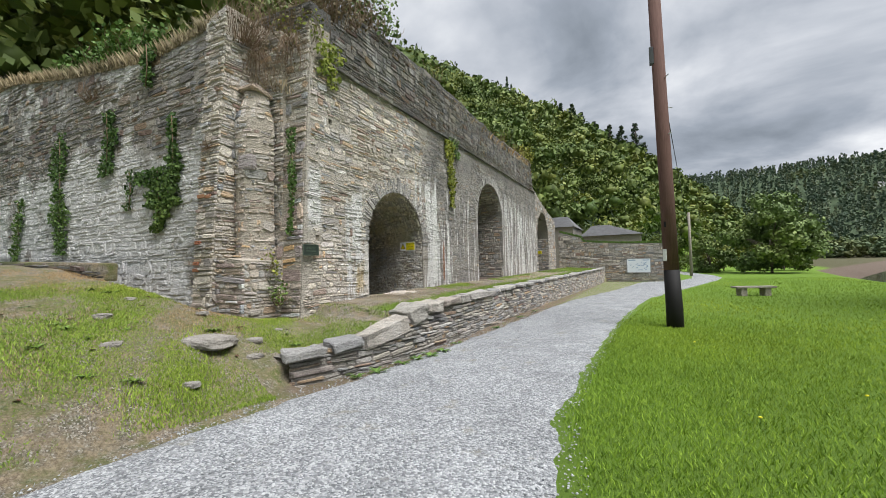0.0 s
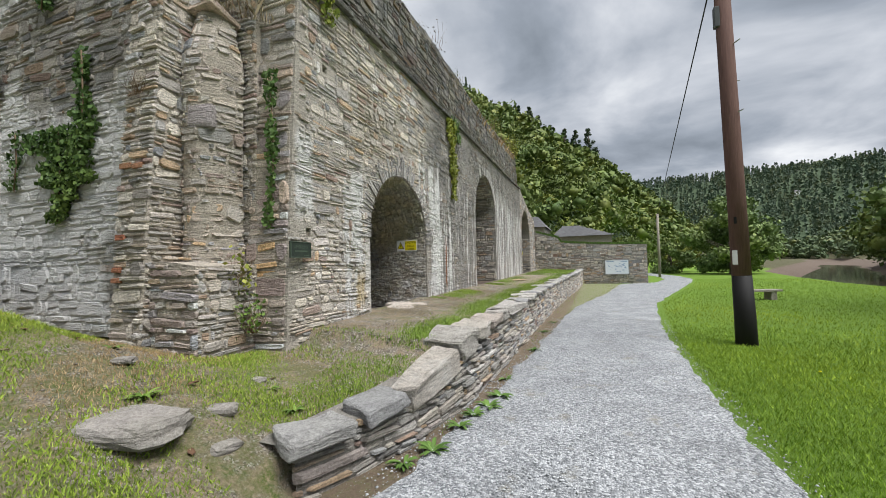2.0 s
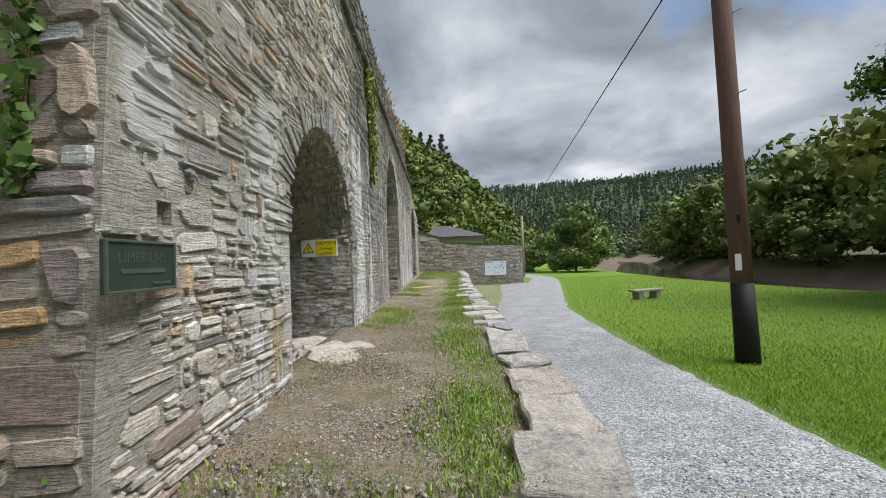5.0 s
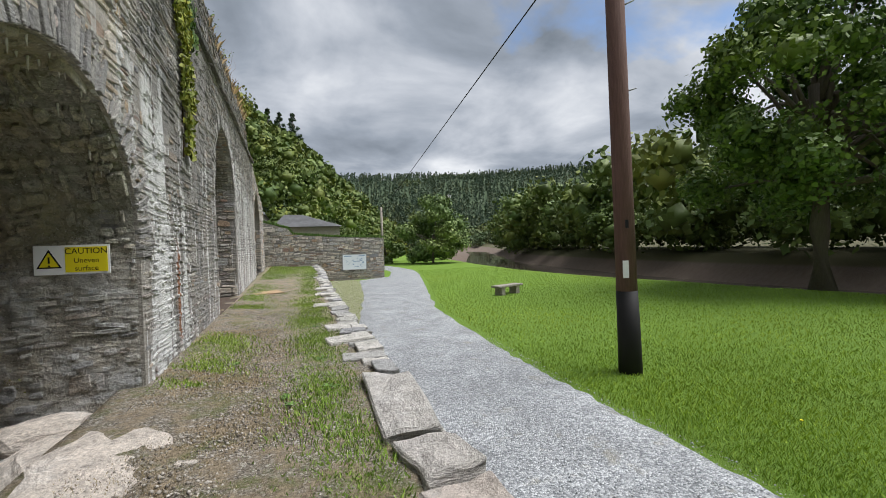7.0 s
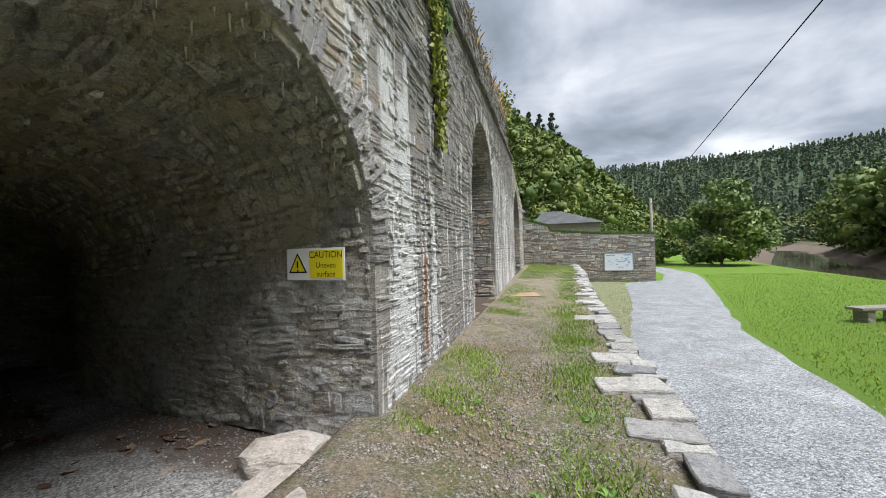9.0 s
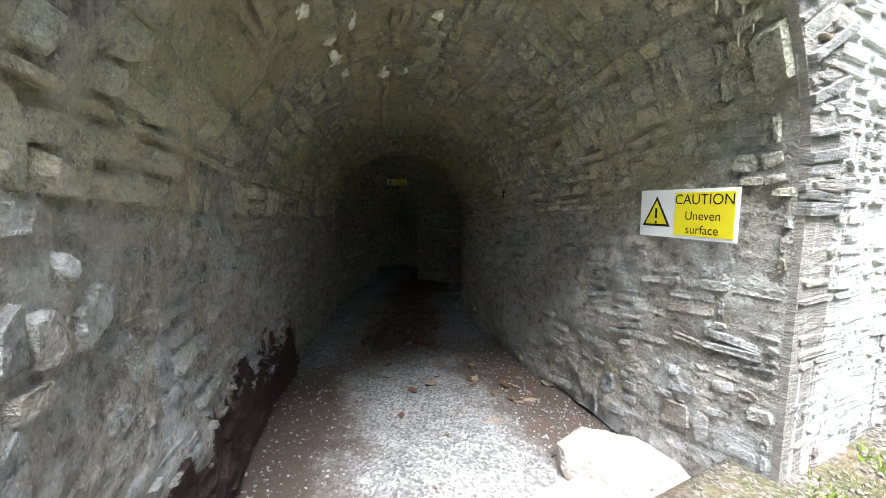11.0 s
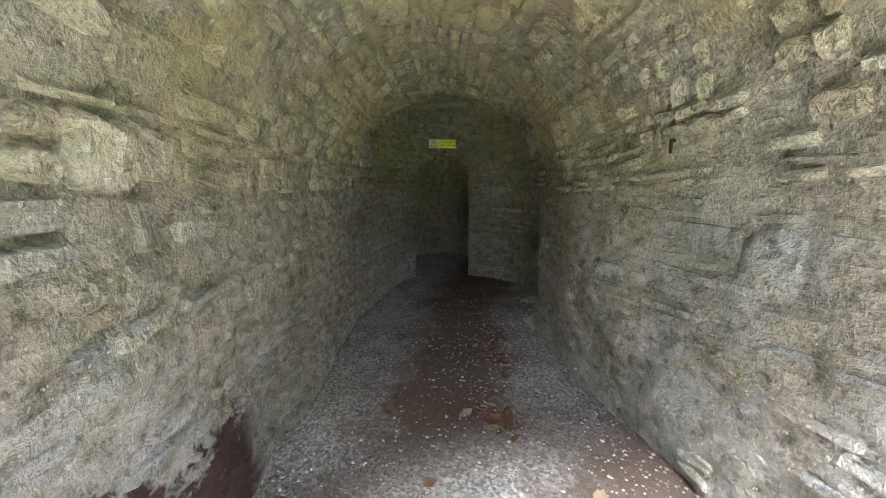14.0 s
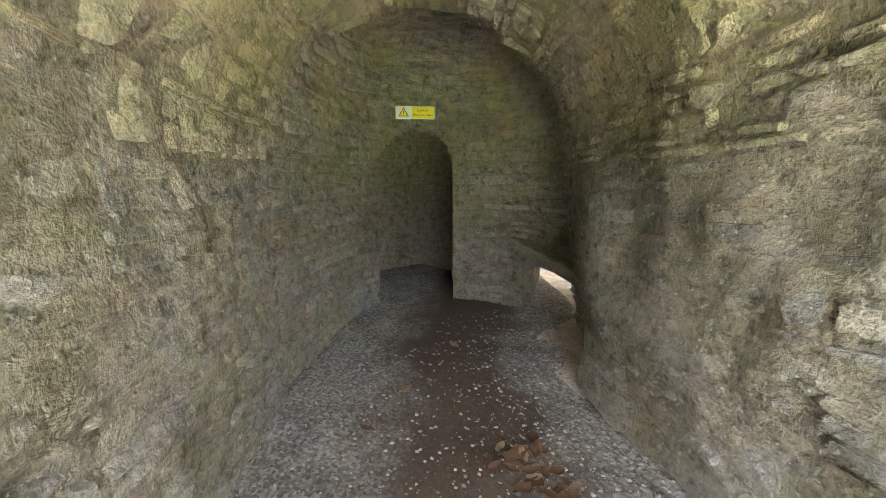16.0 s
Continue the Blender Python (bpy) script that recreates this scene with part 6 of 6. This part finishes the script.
def shrub(name, label, at, spread, tall, n_stems, n_leaves, leaf, leaf_mat, seed, category="shrub", stem_w=0.008, hang=0.0):
    """A tangled plant of many stems with small leaves along them."""
    r = np.random.RandomState(seed)
    t = new(name)
    t.matrix_basis = pose(*at)
    tagged(t, label, category)
    starts, ends = [], []
    for _ in range(n_stems):
        a, q = r.rand() * math.tau, r.rand() ** 0.5
        starts.append((math.cos(a) * q * spread[0] * 0.5, math.sin(a) * q * spread[1] * 0.5, -0.08))
        ends.append((math.cos(a) * q * spread[0] + r.normal() * 0.08, math.sin(a) * q * spread[1] + r.normal() * 0.08, tall * r.uniform(0.35, 1.0) - hang * r.rand()))
    tagged(part("stem_tangle", mesh_py("stem_tangle", *strands(r, starts, ends, stem_w, 0.16), twig_mat), None, t), kind="stuff")
    if n_leaves:
        k = r.randint(0, n_stems, n_leaves)
        f = 0.3 + 0.7 * r.rand(n_leaves, 1)
        s, e = np.array(starts)[k], np.array(ends)[k]
        c = s + (e - s) * f + r.normal(size=(n_leaves, 3)) * 0.07 * (1 + tall * 0.4)
        part("leaves", mesh_np("leaves", *leaf_triangles(r, c, leaf), leaf_mat), None, t)
    return t


brown_leaf = leaf_material("withered_leaves", (0.10, 0.075, 0.04), (0.26, 0.20, 0.11))
shrub("dry_shrub", "withered brown shrub on the broken wall head", (-6.9, 6.2, 6.4), (1.0, 0.6), 1.5, 220, 1400, 0.07, brown_leaf, 41)
shrub("dry_shrub", "tangle of dry stems over the buttress top", (-7.3, 5.2, 6.3), (0.8, 0.5), 1.5, 200, 350, 0.06, brown_leaf, 42, hang=0.9)
shrub("dry_shrub", "withered brown shrub leaning over the parapet", (-6.5, 7.2, 7.2), (0.7, 1.0), 1.7, 240, 2000, 0.08, brown_leaf, 43)
shrub("dry_shrub", "brown overgrown shrub on the parapet corner", (-6.7, 8.4, 7.6), (0.7, 1.0), 1.5, 180, 1200, 0.08, brown_leaf, 44)
shrub("green_shrub", "green shrub sprouting from the wall head", (-6.4, 6.0, 6.3), (0.6, 0.4), 0.7, 60, 500, 0.08, yellow_ivy_mat, 45)
shrub("green_shrub", "leafy green shrub above the limewashed wall", (-12.3, 5.6, 7.2), (1.6, 0.7), 1.1, 90, 1500, 0.12, weed_mat, 46)
shrub("green_shrub", "leafy green shrub on the wall top", (-14.8, 5.8, 7.4), (1.6, 0.8), 0.9, 80, 1200, 0.12, weed_mat, 47)
shrub("dry_shrub", "dry brown twigs on the limewashed wall", (-13.2, 5.2, 6.4), (0.9, 0.25), 0.6, 120, 0, 0.05, brown_leaf, 48)
shrub("dry_shrub", "dead plant hanging from the buttress", (-7.5, 4.66, 4.05), (0.22, 0.14), 0.3, 120, 0, 0.05, brown_leaf, 49, hang=0.45, stem_w=0.004)
r50 = random.Random(50)
for i in range(9):
    y = r50.uniform(9.5, 24.3)
    shrub("wall_weed", "wispy weeds along the parapet top", (front_x(y) - 0.45, y, parapet_top(y) - 0.02), (0.35, 0.5), r50.uniform(0.4, 0.8), 26, r50.choice((0, 90, 160)), 0.06, r50.choice((weed_mat, brown_leaf, yellow_ivy_mat)), 60 + i, "weed", 0.006)
shrub("tall_weed", "tall bare weed stems above the parapet", (-6.5, 12.2, 7.95), (0.5, 0.6), 1.2, 14, 120, 0.05, brown_leaf, 70, "weed", 0.008)
shrub("green_shrub", "green shrub at the far end of the parapet", (-6.6, 24.2, 7.8), (0.6, 1.0), 1.1, 60, 900, 0.13, yellow_ivy_mat, 71)
shrub("buddleia", "arching grey-green buddleia sprays on the broken parapet", (-6.35, 8.5, 7.75), (0.7, 1.0), 1.5, 26, 420, 0.13, bush_mat, 72)
for i, (x, z, w) in enumerate(((-6.3, 6.45, 0.5), (-7.0, 6.2, 0.5), (-7.5, 6.6, 0.4))):
    shrub("hanging_stalks", "dry brown stalks hanging from the wall head", (x, 5.35 if i else 5.6, z), (w, 0.2), 0.5, 110, 160, 0.05, brown_leaf, 210 + i, hang=1.5, stem_w=0.006)
tx, ty = field(31, 40000, -16, -6.2, 5.5, 24, lambda x, y, r: (r.rand(len(x)) < np.where(x > -8, 1, 0.3)))
top_z = np.interp(ty, np.linspace(5.3, 31, 60), [parapet_top(min(v, FRONT_END)) for v in np.linspace(5.3, 31, 60)]) - 0.45 + 0.8 * np.minimum(1, (-6.2 - tx) / 2.5) - np.where(tx > -9, 1.2 * smooth(8.0, 5.3, ty), 0)
blades("wall_top_grass", "rough dry grass on the top of the kilns", tx, ty, 0.28, 0.008, dry_grass_mat, 32, 0.0, top_z)
tx, ty = field(33, 16000, -20, -7.8, 5.1, 5.9, lambda x, y, r: x < 0)
blades("wall_top_grass", "pale dry grass along the retaining wall top", tx, ty, 0.28, 0.008, dry_grass_mat, 34, 0.0, np.interp(tx, [-24, -18.5, -14, -10.3, -8.4, -7.7], [8.2, 8.0, 7.2, 6.75, 6.9, 6.9]) - 0.05)


def rosette(at, size, n, seed, label="broad-leaved green weed at the wall foot"):
    """A low weed of long arching leaves."""
    r = random.Random(seed)
    t = new("weed")
    t.matrix_basis = pose(*at)
    tagged(t, label, "weed", "weeds along the kerb wall")
    vs, fs = [], []
    for k in range(n):
        a, l, w, up = r.uniform(0, math.tau), size * r.uniform(0.6, 1.1), size * r.uniform(0.09, 0.15), r.uniform(0.5, 1.2)
        d, s = Vector((math.cos(a), math.sin(a), 0)), Vector((-math.sin(a), math.cos(a), 0))
        o = len(vs)
        for i in range(5):
            f = i / 4
            p = d * l * f + Vector((0, 0, l * up * (f - 0.75 * f * f)))
            ww = w * math.sin(math.pi * (0.12 + 0.85 * f))
            vs += [p - s * ww, p + Vector((0, 0, -ww * 0.3)), p + s * ww]
        for i in range(4):
            for j in range(2):
                fs.append((o + i * 3 + j, o + i * 3 + j + 1, o + i * 3 + j + 4, o + i * 3 + j + 3))
    part("leaves", mesh_py("leaves", vs, fs, weed_mat, True), None, t)


r80 = random.Random(80)
for i, y in enumerate((4.45, 4.75, 5.35, 5.7, 6.0, 6.4, 7.2, 9.3, 11.4, 13.0)):
    rosette((curve_at(KERB, y) + 0.16 + r80.uniform(-0.02, 0.1), y, 0.01), r80.uniform(0.12, 0.2), 16, 100 + i)
for i in range(26):
    x, y = r80.uniform(-5.8, -4.3), r80.uniform(5.2, 15)
    if float(terrace_green(np.array(x), np.array(y))) > 0.2:
        rosette((x, y, ground_at(x, y)), r80.uniform(0.06, 0.14), 12, 130 + i, "small green weed on the terrace")
for i in range(24):
    x, y = r80.uniform(-8.5, -4.6), r80.uniform(1.0, 4.4)
    rosette((x, y, ground_at(x, y)), r80.uniform(0.07, 0.15), 12, 170 + i, "small green weed on the grass bank")
shrub("corner_weed", "leafy green weed at the foot of the kiln corner", (-6.32, 5.3, 0.98), (0.14, 0.12), 0.4, 24, 150, 0.06, weed_mat, 90, "weed", 0.006)
shrub("corner_weed", "yellowing bramble beside the kiln corner", (-6.42, 5.2, 1.7), (0.12, 0.14), 0.35, 22, 80, 0.07, yellow_ivy_mat, 91, "weed", 0.005, 0.4)
for i, (s, v) in enumerate(((1.9, 1.12), (2.2, 1.05), (1.4, 1.2), (2.6, 1.5))):
    p, nrm = tunnel_point(s, 2 + (2.3 - v) / 1.6)
    shrub("wall_fern", "tiny green fern rooted in the tunnel wall", tuple(p + nrm * 0.02), (0.05, 0.05), 0.05, 10, 22, 0.02, yellow_ivy_mat, 95 + i, "fern", 0.0015, 0.06)

# dandelions in the lawn
for i in range(14):
    x, y = r80.uniform(0.2, 5.0), r80.uniform(2.0, 11)
    f = tagged(new("dandelion"), "small yellow dandelion in the lawn", "flower", "dandelions in the lawn")
    f.matrix_basis = pose(x, y, 0)
    part("stem", tube([(0, 0, -0.01), (0.005, 0, 0.07)], 0.0025, 5), weed_mat, f)
    part("head", tube([(0.005, 0, 0.068), (0.005, 0, 0.078), (0.005, 0, 0.085)], [0.006, 0.019, 0.012], 9), yellow, f)

# fallen leaves
leaf_a, leaf_b = plain("brown_dead_leaf", (0.13, 0.072, 0.042), 0.8, vary=0.5, scale=30), plain("pale_dead_leaf", (0.27, 0.20, 0.14), 0.8, vary=0.4, scale=30)


def dead_leaf(material, seed):
    r = random.Random(seed)
    vs, fs = [], []
    for i in range(5):
        f = i / 4
        w = 0.028 * math.sin(math.pi * (0.1 + 0.85 * f)) * r.uniform(0.8, 1.2)
        z = 0.006 + 0.012 * f * f + 0.004 * r.random()
        vs += [(-w, f * 0.09 - 0.045, z + 0.009), (0, f * 0.09 - 0.045, z - 0.003), (w, f * 0.09 - 0.045, z + 0.011 * r.random())]
    for i in range(4):
        fs += [(i * 3 + j, i * 3 + j + 1, i * 3 + j + 4, i * 3 + j + 3) for j in range(2)]
    return mesh_py("fallen_leaf", vs, fs, material, True)


leaf_meshes = [dead_leaf(leaf_a, 1), dead_leaf(leaf_b, 2), dead_leaf(leaf_a, 3)]


def floor_z(x, y):
    return 0.69 + 0.04 * noise.noise((x * 1.2, y * 1.2, 0)) + 0.02 * noise.noise((x * 5, y * 5, 0))


for cx, cy, spread, count in ((-9.12, 9.96, 0.13, 30), (-9.95, 10.3, 0.15, 26), (-7.75, 10.12, 0.25, 26), (-8.6, 9.6, 0.9, 16), (-7.6, 9.3, 0.7, 8), (-11.0, 10.3, 0.5, 6)):
    for _ in range(count):
        x, y = cx + r80.gauss(0, spread), cy + r80.gauss(0, spread * 0.6)
        pick = r80.choice((0, 0, 1, 2)) if cx < -8 else r80.choice((0, 1, 1, 2))
        ob = new("fallen_leaf", leaf_meshes[pick])
        near_s = 0.68 if x > -9 else 0.66
        ob.matrix_basis = pose(x, y, floor_z(x, y) - 0.69 + near_s + 0.006, r80.uniform(-10, 10), r80.uniform(-10, 10), r80.uniform(0, 360)) @ Matrix.Scale(r80.uniform(0.7, 1.3), 4)
        tagged(ob, "pale curled dead leaf on the tunnel floor" if pick == 1 else "brown curled dead leaf on the tunnel floor", "leaf", "fallen leaves in the tunnel")
for i in range(16):
    x, y = r80.uniform(-8, -4.3), r80.uniform(1.0, 8.5)
    if x < -5.9 and y > 4.3:
        continue
    ob = new("fallen_leaf", leaf_meshes[i % 3])
    ob.matrix_basis = pose(x, y, ground_at(x, y) + 0.012, 0, 0, r80.uniform(0, 360))
    tagged(ob, "small fallen leaf on the grass bank", "leaf", "fallen leaves outside")


# arch rings of slates on edge
def arch_ring(parent, arch, deep, step, material, seed, xoff=0.0):
    y0, y1, spring, apex = arch
    c, r, k = (y0 + y1) / 2, (y1 - y0) / 2, apex - spring
    rg = random.Random(seed)
    a = -0.05
    while a < math.pi + 0.05:
        da = step * rg.uniform(0.7, 1.4) / ((r + k) / 2)
        m = a + da / 2
        d = deep * rg.uniform(0.6, 1.2)
        y, z = c - math.cos(m) * (r + d / 2), spring + math.sin(m) * (k + d / 2)
        s = part("voussoir", box((0.30, da * (r + k) / 2 * 0.86, d), (0, 0, 0), 0.006, (0, 0, 0), 0.007), material, parent)
        s.matrix_basis = pose(front_x(y) - 0.12 + rg.uniform(-0.03, 0.006), y, z, math.degrees(math.pi / 2 - m) + rg.uniform(-4, 4), 0, rg.uniform(-2, 2))
        a += da


ring_mat = stone_material("ring_slate", [(0.0, (0.26, 0.25, 0.24)), (0.4, (0.40, 0.38, 0.35)), (0.7, (0.31, 0.30, 0.29)), (1.0, (0.50, 0.48, 0.44))], by_object=True, lime=0.6)
arch_ring(wall_front, ARCH1, 0.36, 0.05, ring_mat, 1)
arch_ring(wall_front, ARCH2, 0.34, 0.06, ring_mat, 2)

# small lime drips under the edge of the first arch
drip_mat = plain("lime_drip", (0.72, 0.69, 0.62), 0.7, vary=0.4, scale=30)
r85 = random.Random(85)
for i in range(46):
    s, v = abs(r85.gauss(0, 0.35)), r85.uniform(1.12, 1.85)
    p, nrm = tunnel_point(s, v)
    l = r85.uniform(0.03, 0.12)
    d = part("lime_drip", tube([(0, 0, 0.03), (0, 0, -l * 0.4), (0.003, 0, -l)], [0.012, 0.007, 0.002], 6), drip_mat, tunnel)
    d.location = p

for i in range(13):
    s, v = r85.uniform(0.9, 3.0), r85.uniform(1.22, 1.5)
    p, nrm = tunnel_point(s, v)
    bm = bmesh.new()
    bmesh.ops.create_icosphere(bm, subdivisions=3, radius=1)
    for q in bm.verts:
        q.co *= 1 + 0.35 * noise.noise(q.co * 1.7 + Vector((i * 5, 0, 0))) + 0.2 * noise.noise(q.co * 4.5 + Vector((0, i * 3, 0)))
        q.co = Vector((q.co.x * 0.09, q.co.y * 0.045, q.co.z * 0.03 - (0.05 if q.co.z < -0.5 else 0) * abs(noise.noise(q.co * 6))))
    d = part("lime_crust", bm, drip_mat, tunnel, "pale hanging lime crust")
    d.matrix_basis = Matrix.Translation(p) @ nrm.to_track_quat("Z", "Y").to_matrix().to_4x4() @ Matrix.Scale(r85.uniform(0.5, 1.3), 4)
iron = plain("rusty_iron", (0.035, 0.022, 0.018), 0.8, vary=0.5, scale=40)
pin = tagged(new("iron_pin"), "short rusty iron pin driven into the tunnel wall", "pin")
p, nrm = tunnel_point(2.95, 1.93)
pin.matrix_basis = Matrix.Translation(p)
part("shank", tube([(0, 0.12, 0.02), (0, -0.03, 0.0), (0.006, -0.035, -0.06)], [0.011, 0.010, 0.008], 8), iron, pin)

# red bricks patched into the buttress edge
brick_mat = stone_material("old_red_brick", [(0.0, (0.42, 0.16, 0.09)), (1.0, (0.48, 0.26, 0.15))], by_object=True)
for x, z, w in ((-7.6, 3.05, 0.22), (-7.38, 3.03, 0.18), (-7.62, 2.15, 0.16), (-7.64, 1.75, 0.14), (-7.64, 1.62, 0.16)):
    s = part("brick", box((w, 0.12, 0.065), (0, 0, 0), 0.006, (0, 0, 0), 0.004), brick_mat, butt)
    s.matrix_basis = pose(x, 4.45 + 0.06 * (z - 0.4) + 0.02, z)
s = part("large_stone", box((0.34, 0.16, 0.30), (0, 0, 0), 0.06, (0, 0, 0), 0.02), stone_south_piece, pil)
s.matrix_basis = pose(-6.88, 5.06, 3.72, 0, 0, 20)

# lettering and rim of the plaque
rim = plain("worn_bronze_rim", (0.13, 0.17, 0.13), 0.4, 0.6, 0.3, 20)
for dx, dy, w, h in ((0, 0.102, 0.42, 0.012), (0, -0.102, 0.42, 0.012), (0.204, 0, 0.012, 0.2), (-0.204, 0, 0.012, 0.2)):
    part("rim", box((w, h, 0.012), (dx, dy, 0.012), 0.003), rim, plaque)
me = text_mesh("LIMEKILNS", 0.062)
me.materials.append(rim)
part("lettering", me, None, plaque).matrix_basis = pose(0, 0.035, 0.0115)
part("worn_line", box((0.26, 0.02, 0.004), (0, -0.02, 0.0115)), rim, plaque)
part("worn_line", box((0.12, 0.012, 0.004), (0.11, -0.075, 0.0115)), rim, plaque)
# marks and frame of the map board
blue = plain("faded_blue", (0.30, 0.42, 0.58), 0.5, vary=0.2)
frame_grey = plain("grey_frame", (0.35, 0.36, 0.37), 0.5)
for dx, dz, w, h in ((0, 0.53, 1.66, 0.05), (0, -0.53, 1.66, 0.05), (0.81, 0, 0.05, 1.1), (-0.81, 0, 0.05, 1.1)):
    part("frame", box((w, 0.05, h), (dx, 0.0, dz), 0.006), frame_grey, board)
rb = random.Random(7)
for _ in range(26):
    part("map_mark", box((rb.uniform(0.05, 0.22), 0.004, rb.uniform(0.02, 0.07)), (rb.uniform(-0.65, 0.65), -0.018, rb.uniform(-0.36, 0.26)), 0, (0, rb.uniform(-25, 25), 0)), blue, board)
part("heading", box((0.5, 0.004, 0.06), (-0.45, -0.018, 0.41)), blue, board)
part("heading", box((0.42, 0.004, 0.06), (0.5, -0.018, 0.41)), blue, board)

# sign bolts, sign on the third arch
caution_sign(on_wall((-6.9, 28.22, 2.35), (1, 0, 0)), 0.60, 0.265, [("CAUTION", 0.075, 0.075), ("Uneven", -0.01, 0.066), ("surface", -0.082, 0.066)], "yellow and white caution sign inside the third arch")
part("number_plate", box((0.05, 0.008, 0.13), (-0.10, -0.145, 2.45), 0.002, (0, 0, -35)), black_print, pole)
for z, a in ((4.6, -60), (5.3, 40), (6.0, -60)):
    part("step_peg", tube([(0, 0, z), (math.cos(radians(a)) * 0.24, math.sin(radians(a)) * 0.24, z + 0.02)], 0.012, 6), frame_grey, pole)


# ---- buildings and bushes beyond ----
def hipped_shed(at, w, d, eaves, ridge, hip, label, turn=0):
    s = new("slate_shed")
    s.matrix_basis = pose(*at, 0, 0, turn)
    tagged(s, label, "shed")
    part("wall", box((w, d, eaves), (0, 0, eaves / 2)), mortar_grey, s)
    o = 0.2
    a, b = w / 2 + o, d / 2 + o
    roof = [(-a, -b, eaves), (a, -b, eaves), (a, b, eaves), (-a, b, eaves), (-a + hip[0], 0, ridge), (a - hip[1], 0, ridge)]
    part("roof", mesh_py("roof", roof, [(0, 1, 5, 4), (1, 2, 5), (2, 3, 4, 5), (3, 0, 4), (3, 2, 1, 0)], slate_roof_mat), None, s)
    r = random.Random(3)
    sv, sf = [], []
    for row in range(14):
        f0, f1 = row / 14, (row + 1.15) / 14
        l0, r0 = -a + hip[0] * f0, a - hip[1] * f0
        x = l0
        while x < r0 - 0.1:
            wd = min(r.uniform(0.3, 0.5), r0 - x)
            y0, y1, z0, z1 = -b * (1 - f0), -b * (1 - min(f1, 1)), eaves + (ridge - eaves) * f0, eaves + (ridge - eaves) * min(f1, 1)
            o = len(sv)
            sv += [(x + 0.01, y0 - 0.02, z0 + 0.035), (x + wd - 0.01, y0 - 0.02, z0 + 0.035), (x + wd - 0.01, y1, z1 + 0.012), (x + 0.01, y1, z1 + 0.012)]
            sf.append((o, o + 1, o + 2, o + 3))
            x += wd
    tagged(part("slate_covering", mesh_py("slate_covering", sv, sf, slate_roof_mat), None, s), kind="stuff")
    return s


hipped_shed((-3.3, 46.5, 0), 5.4, 6.0, 4.2, 5.5, (0.9, 3.4), "low grey slate roofed shed behind the rubble wall")
hipped_shed((-8.6, 46.5, 0), 3.4, 6.0, 5.3, 6.7, (0.3, 1.2), "small slate roofed stone building under the wooded hill")
post = tagged(new("wooden_post"), "grey wooden post standing behind the far wall", "post")
post.matrix_basis = pose(3.6, 45.0, 0)
part("shaft", tube([(0, 0, -0.2), (0, 0, 6.1)], [0.13, 0.11], 10), plain("weathered_wood", (0.30, 0.27, 0.23), 0.9, vary=0.4), post)
cottage = tagged(new("far_cottage"), "small white cottage on the distant wooded hillside", "house")
CX, CY = 168.0, 450.0
cottage.matrix_basis = pose(CX, CY, 57.0, 0, 0, 20)
part("wall", box((6, 4, 9), (0, 0, -2.5)), plain("white_render", (0.8, 0.8, 0.78), 0.8), cottage)
part("roof", mesh_py("roof", [(-3.3, -2.3, 2), (3.3, -2.3, 2), (3.3, 2.3, 2), (-3.3, 2.3, 2), (-3.3, 0, 3.6), (3.3, 0, 3.6)], [(0, 1, 5, 4), (2, 3, 4, 5), (1, 2, 5), (3, 0, 4)], slate_roof_mat), None, cottage)


def bush(at, rx, h, n, seed, label, mat, leaf=0.3):
    r = random.Random(seed)
    lumps = []
    for _ in range(n):
        a, f = r.uniform(0, math.tau), r.random()
        rad = rx * math.sin(math.pi * (0.25 + 0.65 * f)) * r.uniform(0.4, 1)
        lumps.append((math.cos(a) * rad, math.sin(a) * rad, 0.3 + h * 0.85 * f, rx * r.uniform(0.2, 0.36)))
    return tree(at, label, h * 0.5, 0.1, lumps, 240, leaf, mat, seed, "bush")


bush((8.6, 63, 0), 2.6, 3.6, 26, 201, "dark green bush beside the far path", wood_leaf_mat)
bush((6.4, 57, 0), 2.6, 4.0, 26, 202, "leafy green bush by the river path", bush_mat)
bush((14.5, 62, -0.2), 3.0, 4.5, 26, 203, "green riverside bush near the bend", wood_leaf_mat)
bush((2.0, 64, 0), 3.2, 5.0, 28, 204, "dark green bush under the wooded hill", wood_leaf_mat)
wx = [(-6.4 + 0.16 * i, 34.35 + 0.12 * math.sin(i * 2.1)) for i in range(48)]
wall_x = np.random.RandomState(5).uniform(-6.5, 1.4, 9000)
wall_y = np.random.RandomState(6).uniform(34.1, 34.6, 9000)
blades("wall_top_grass", "short grass on the boundary wall top", wall_x, wall_y, 0.16, 0.012, weed_mat, 36, 0.0, np.interp(wall_x, [-6.6, -4.9, -4.6, -2, 1.4], [4.1, 3.6, 3.2, 2.98, 2.85]))
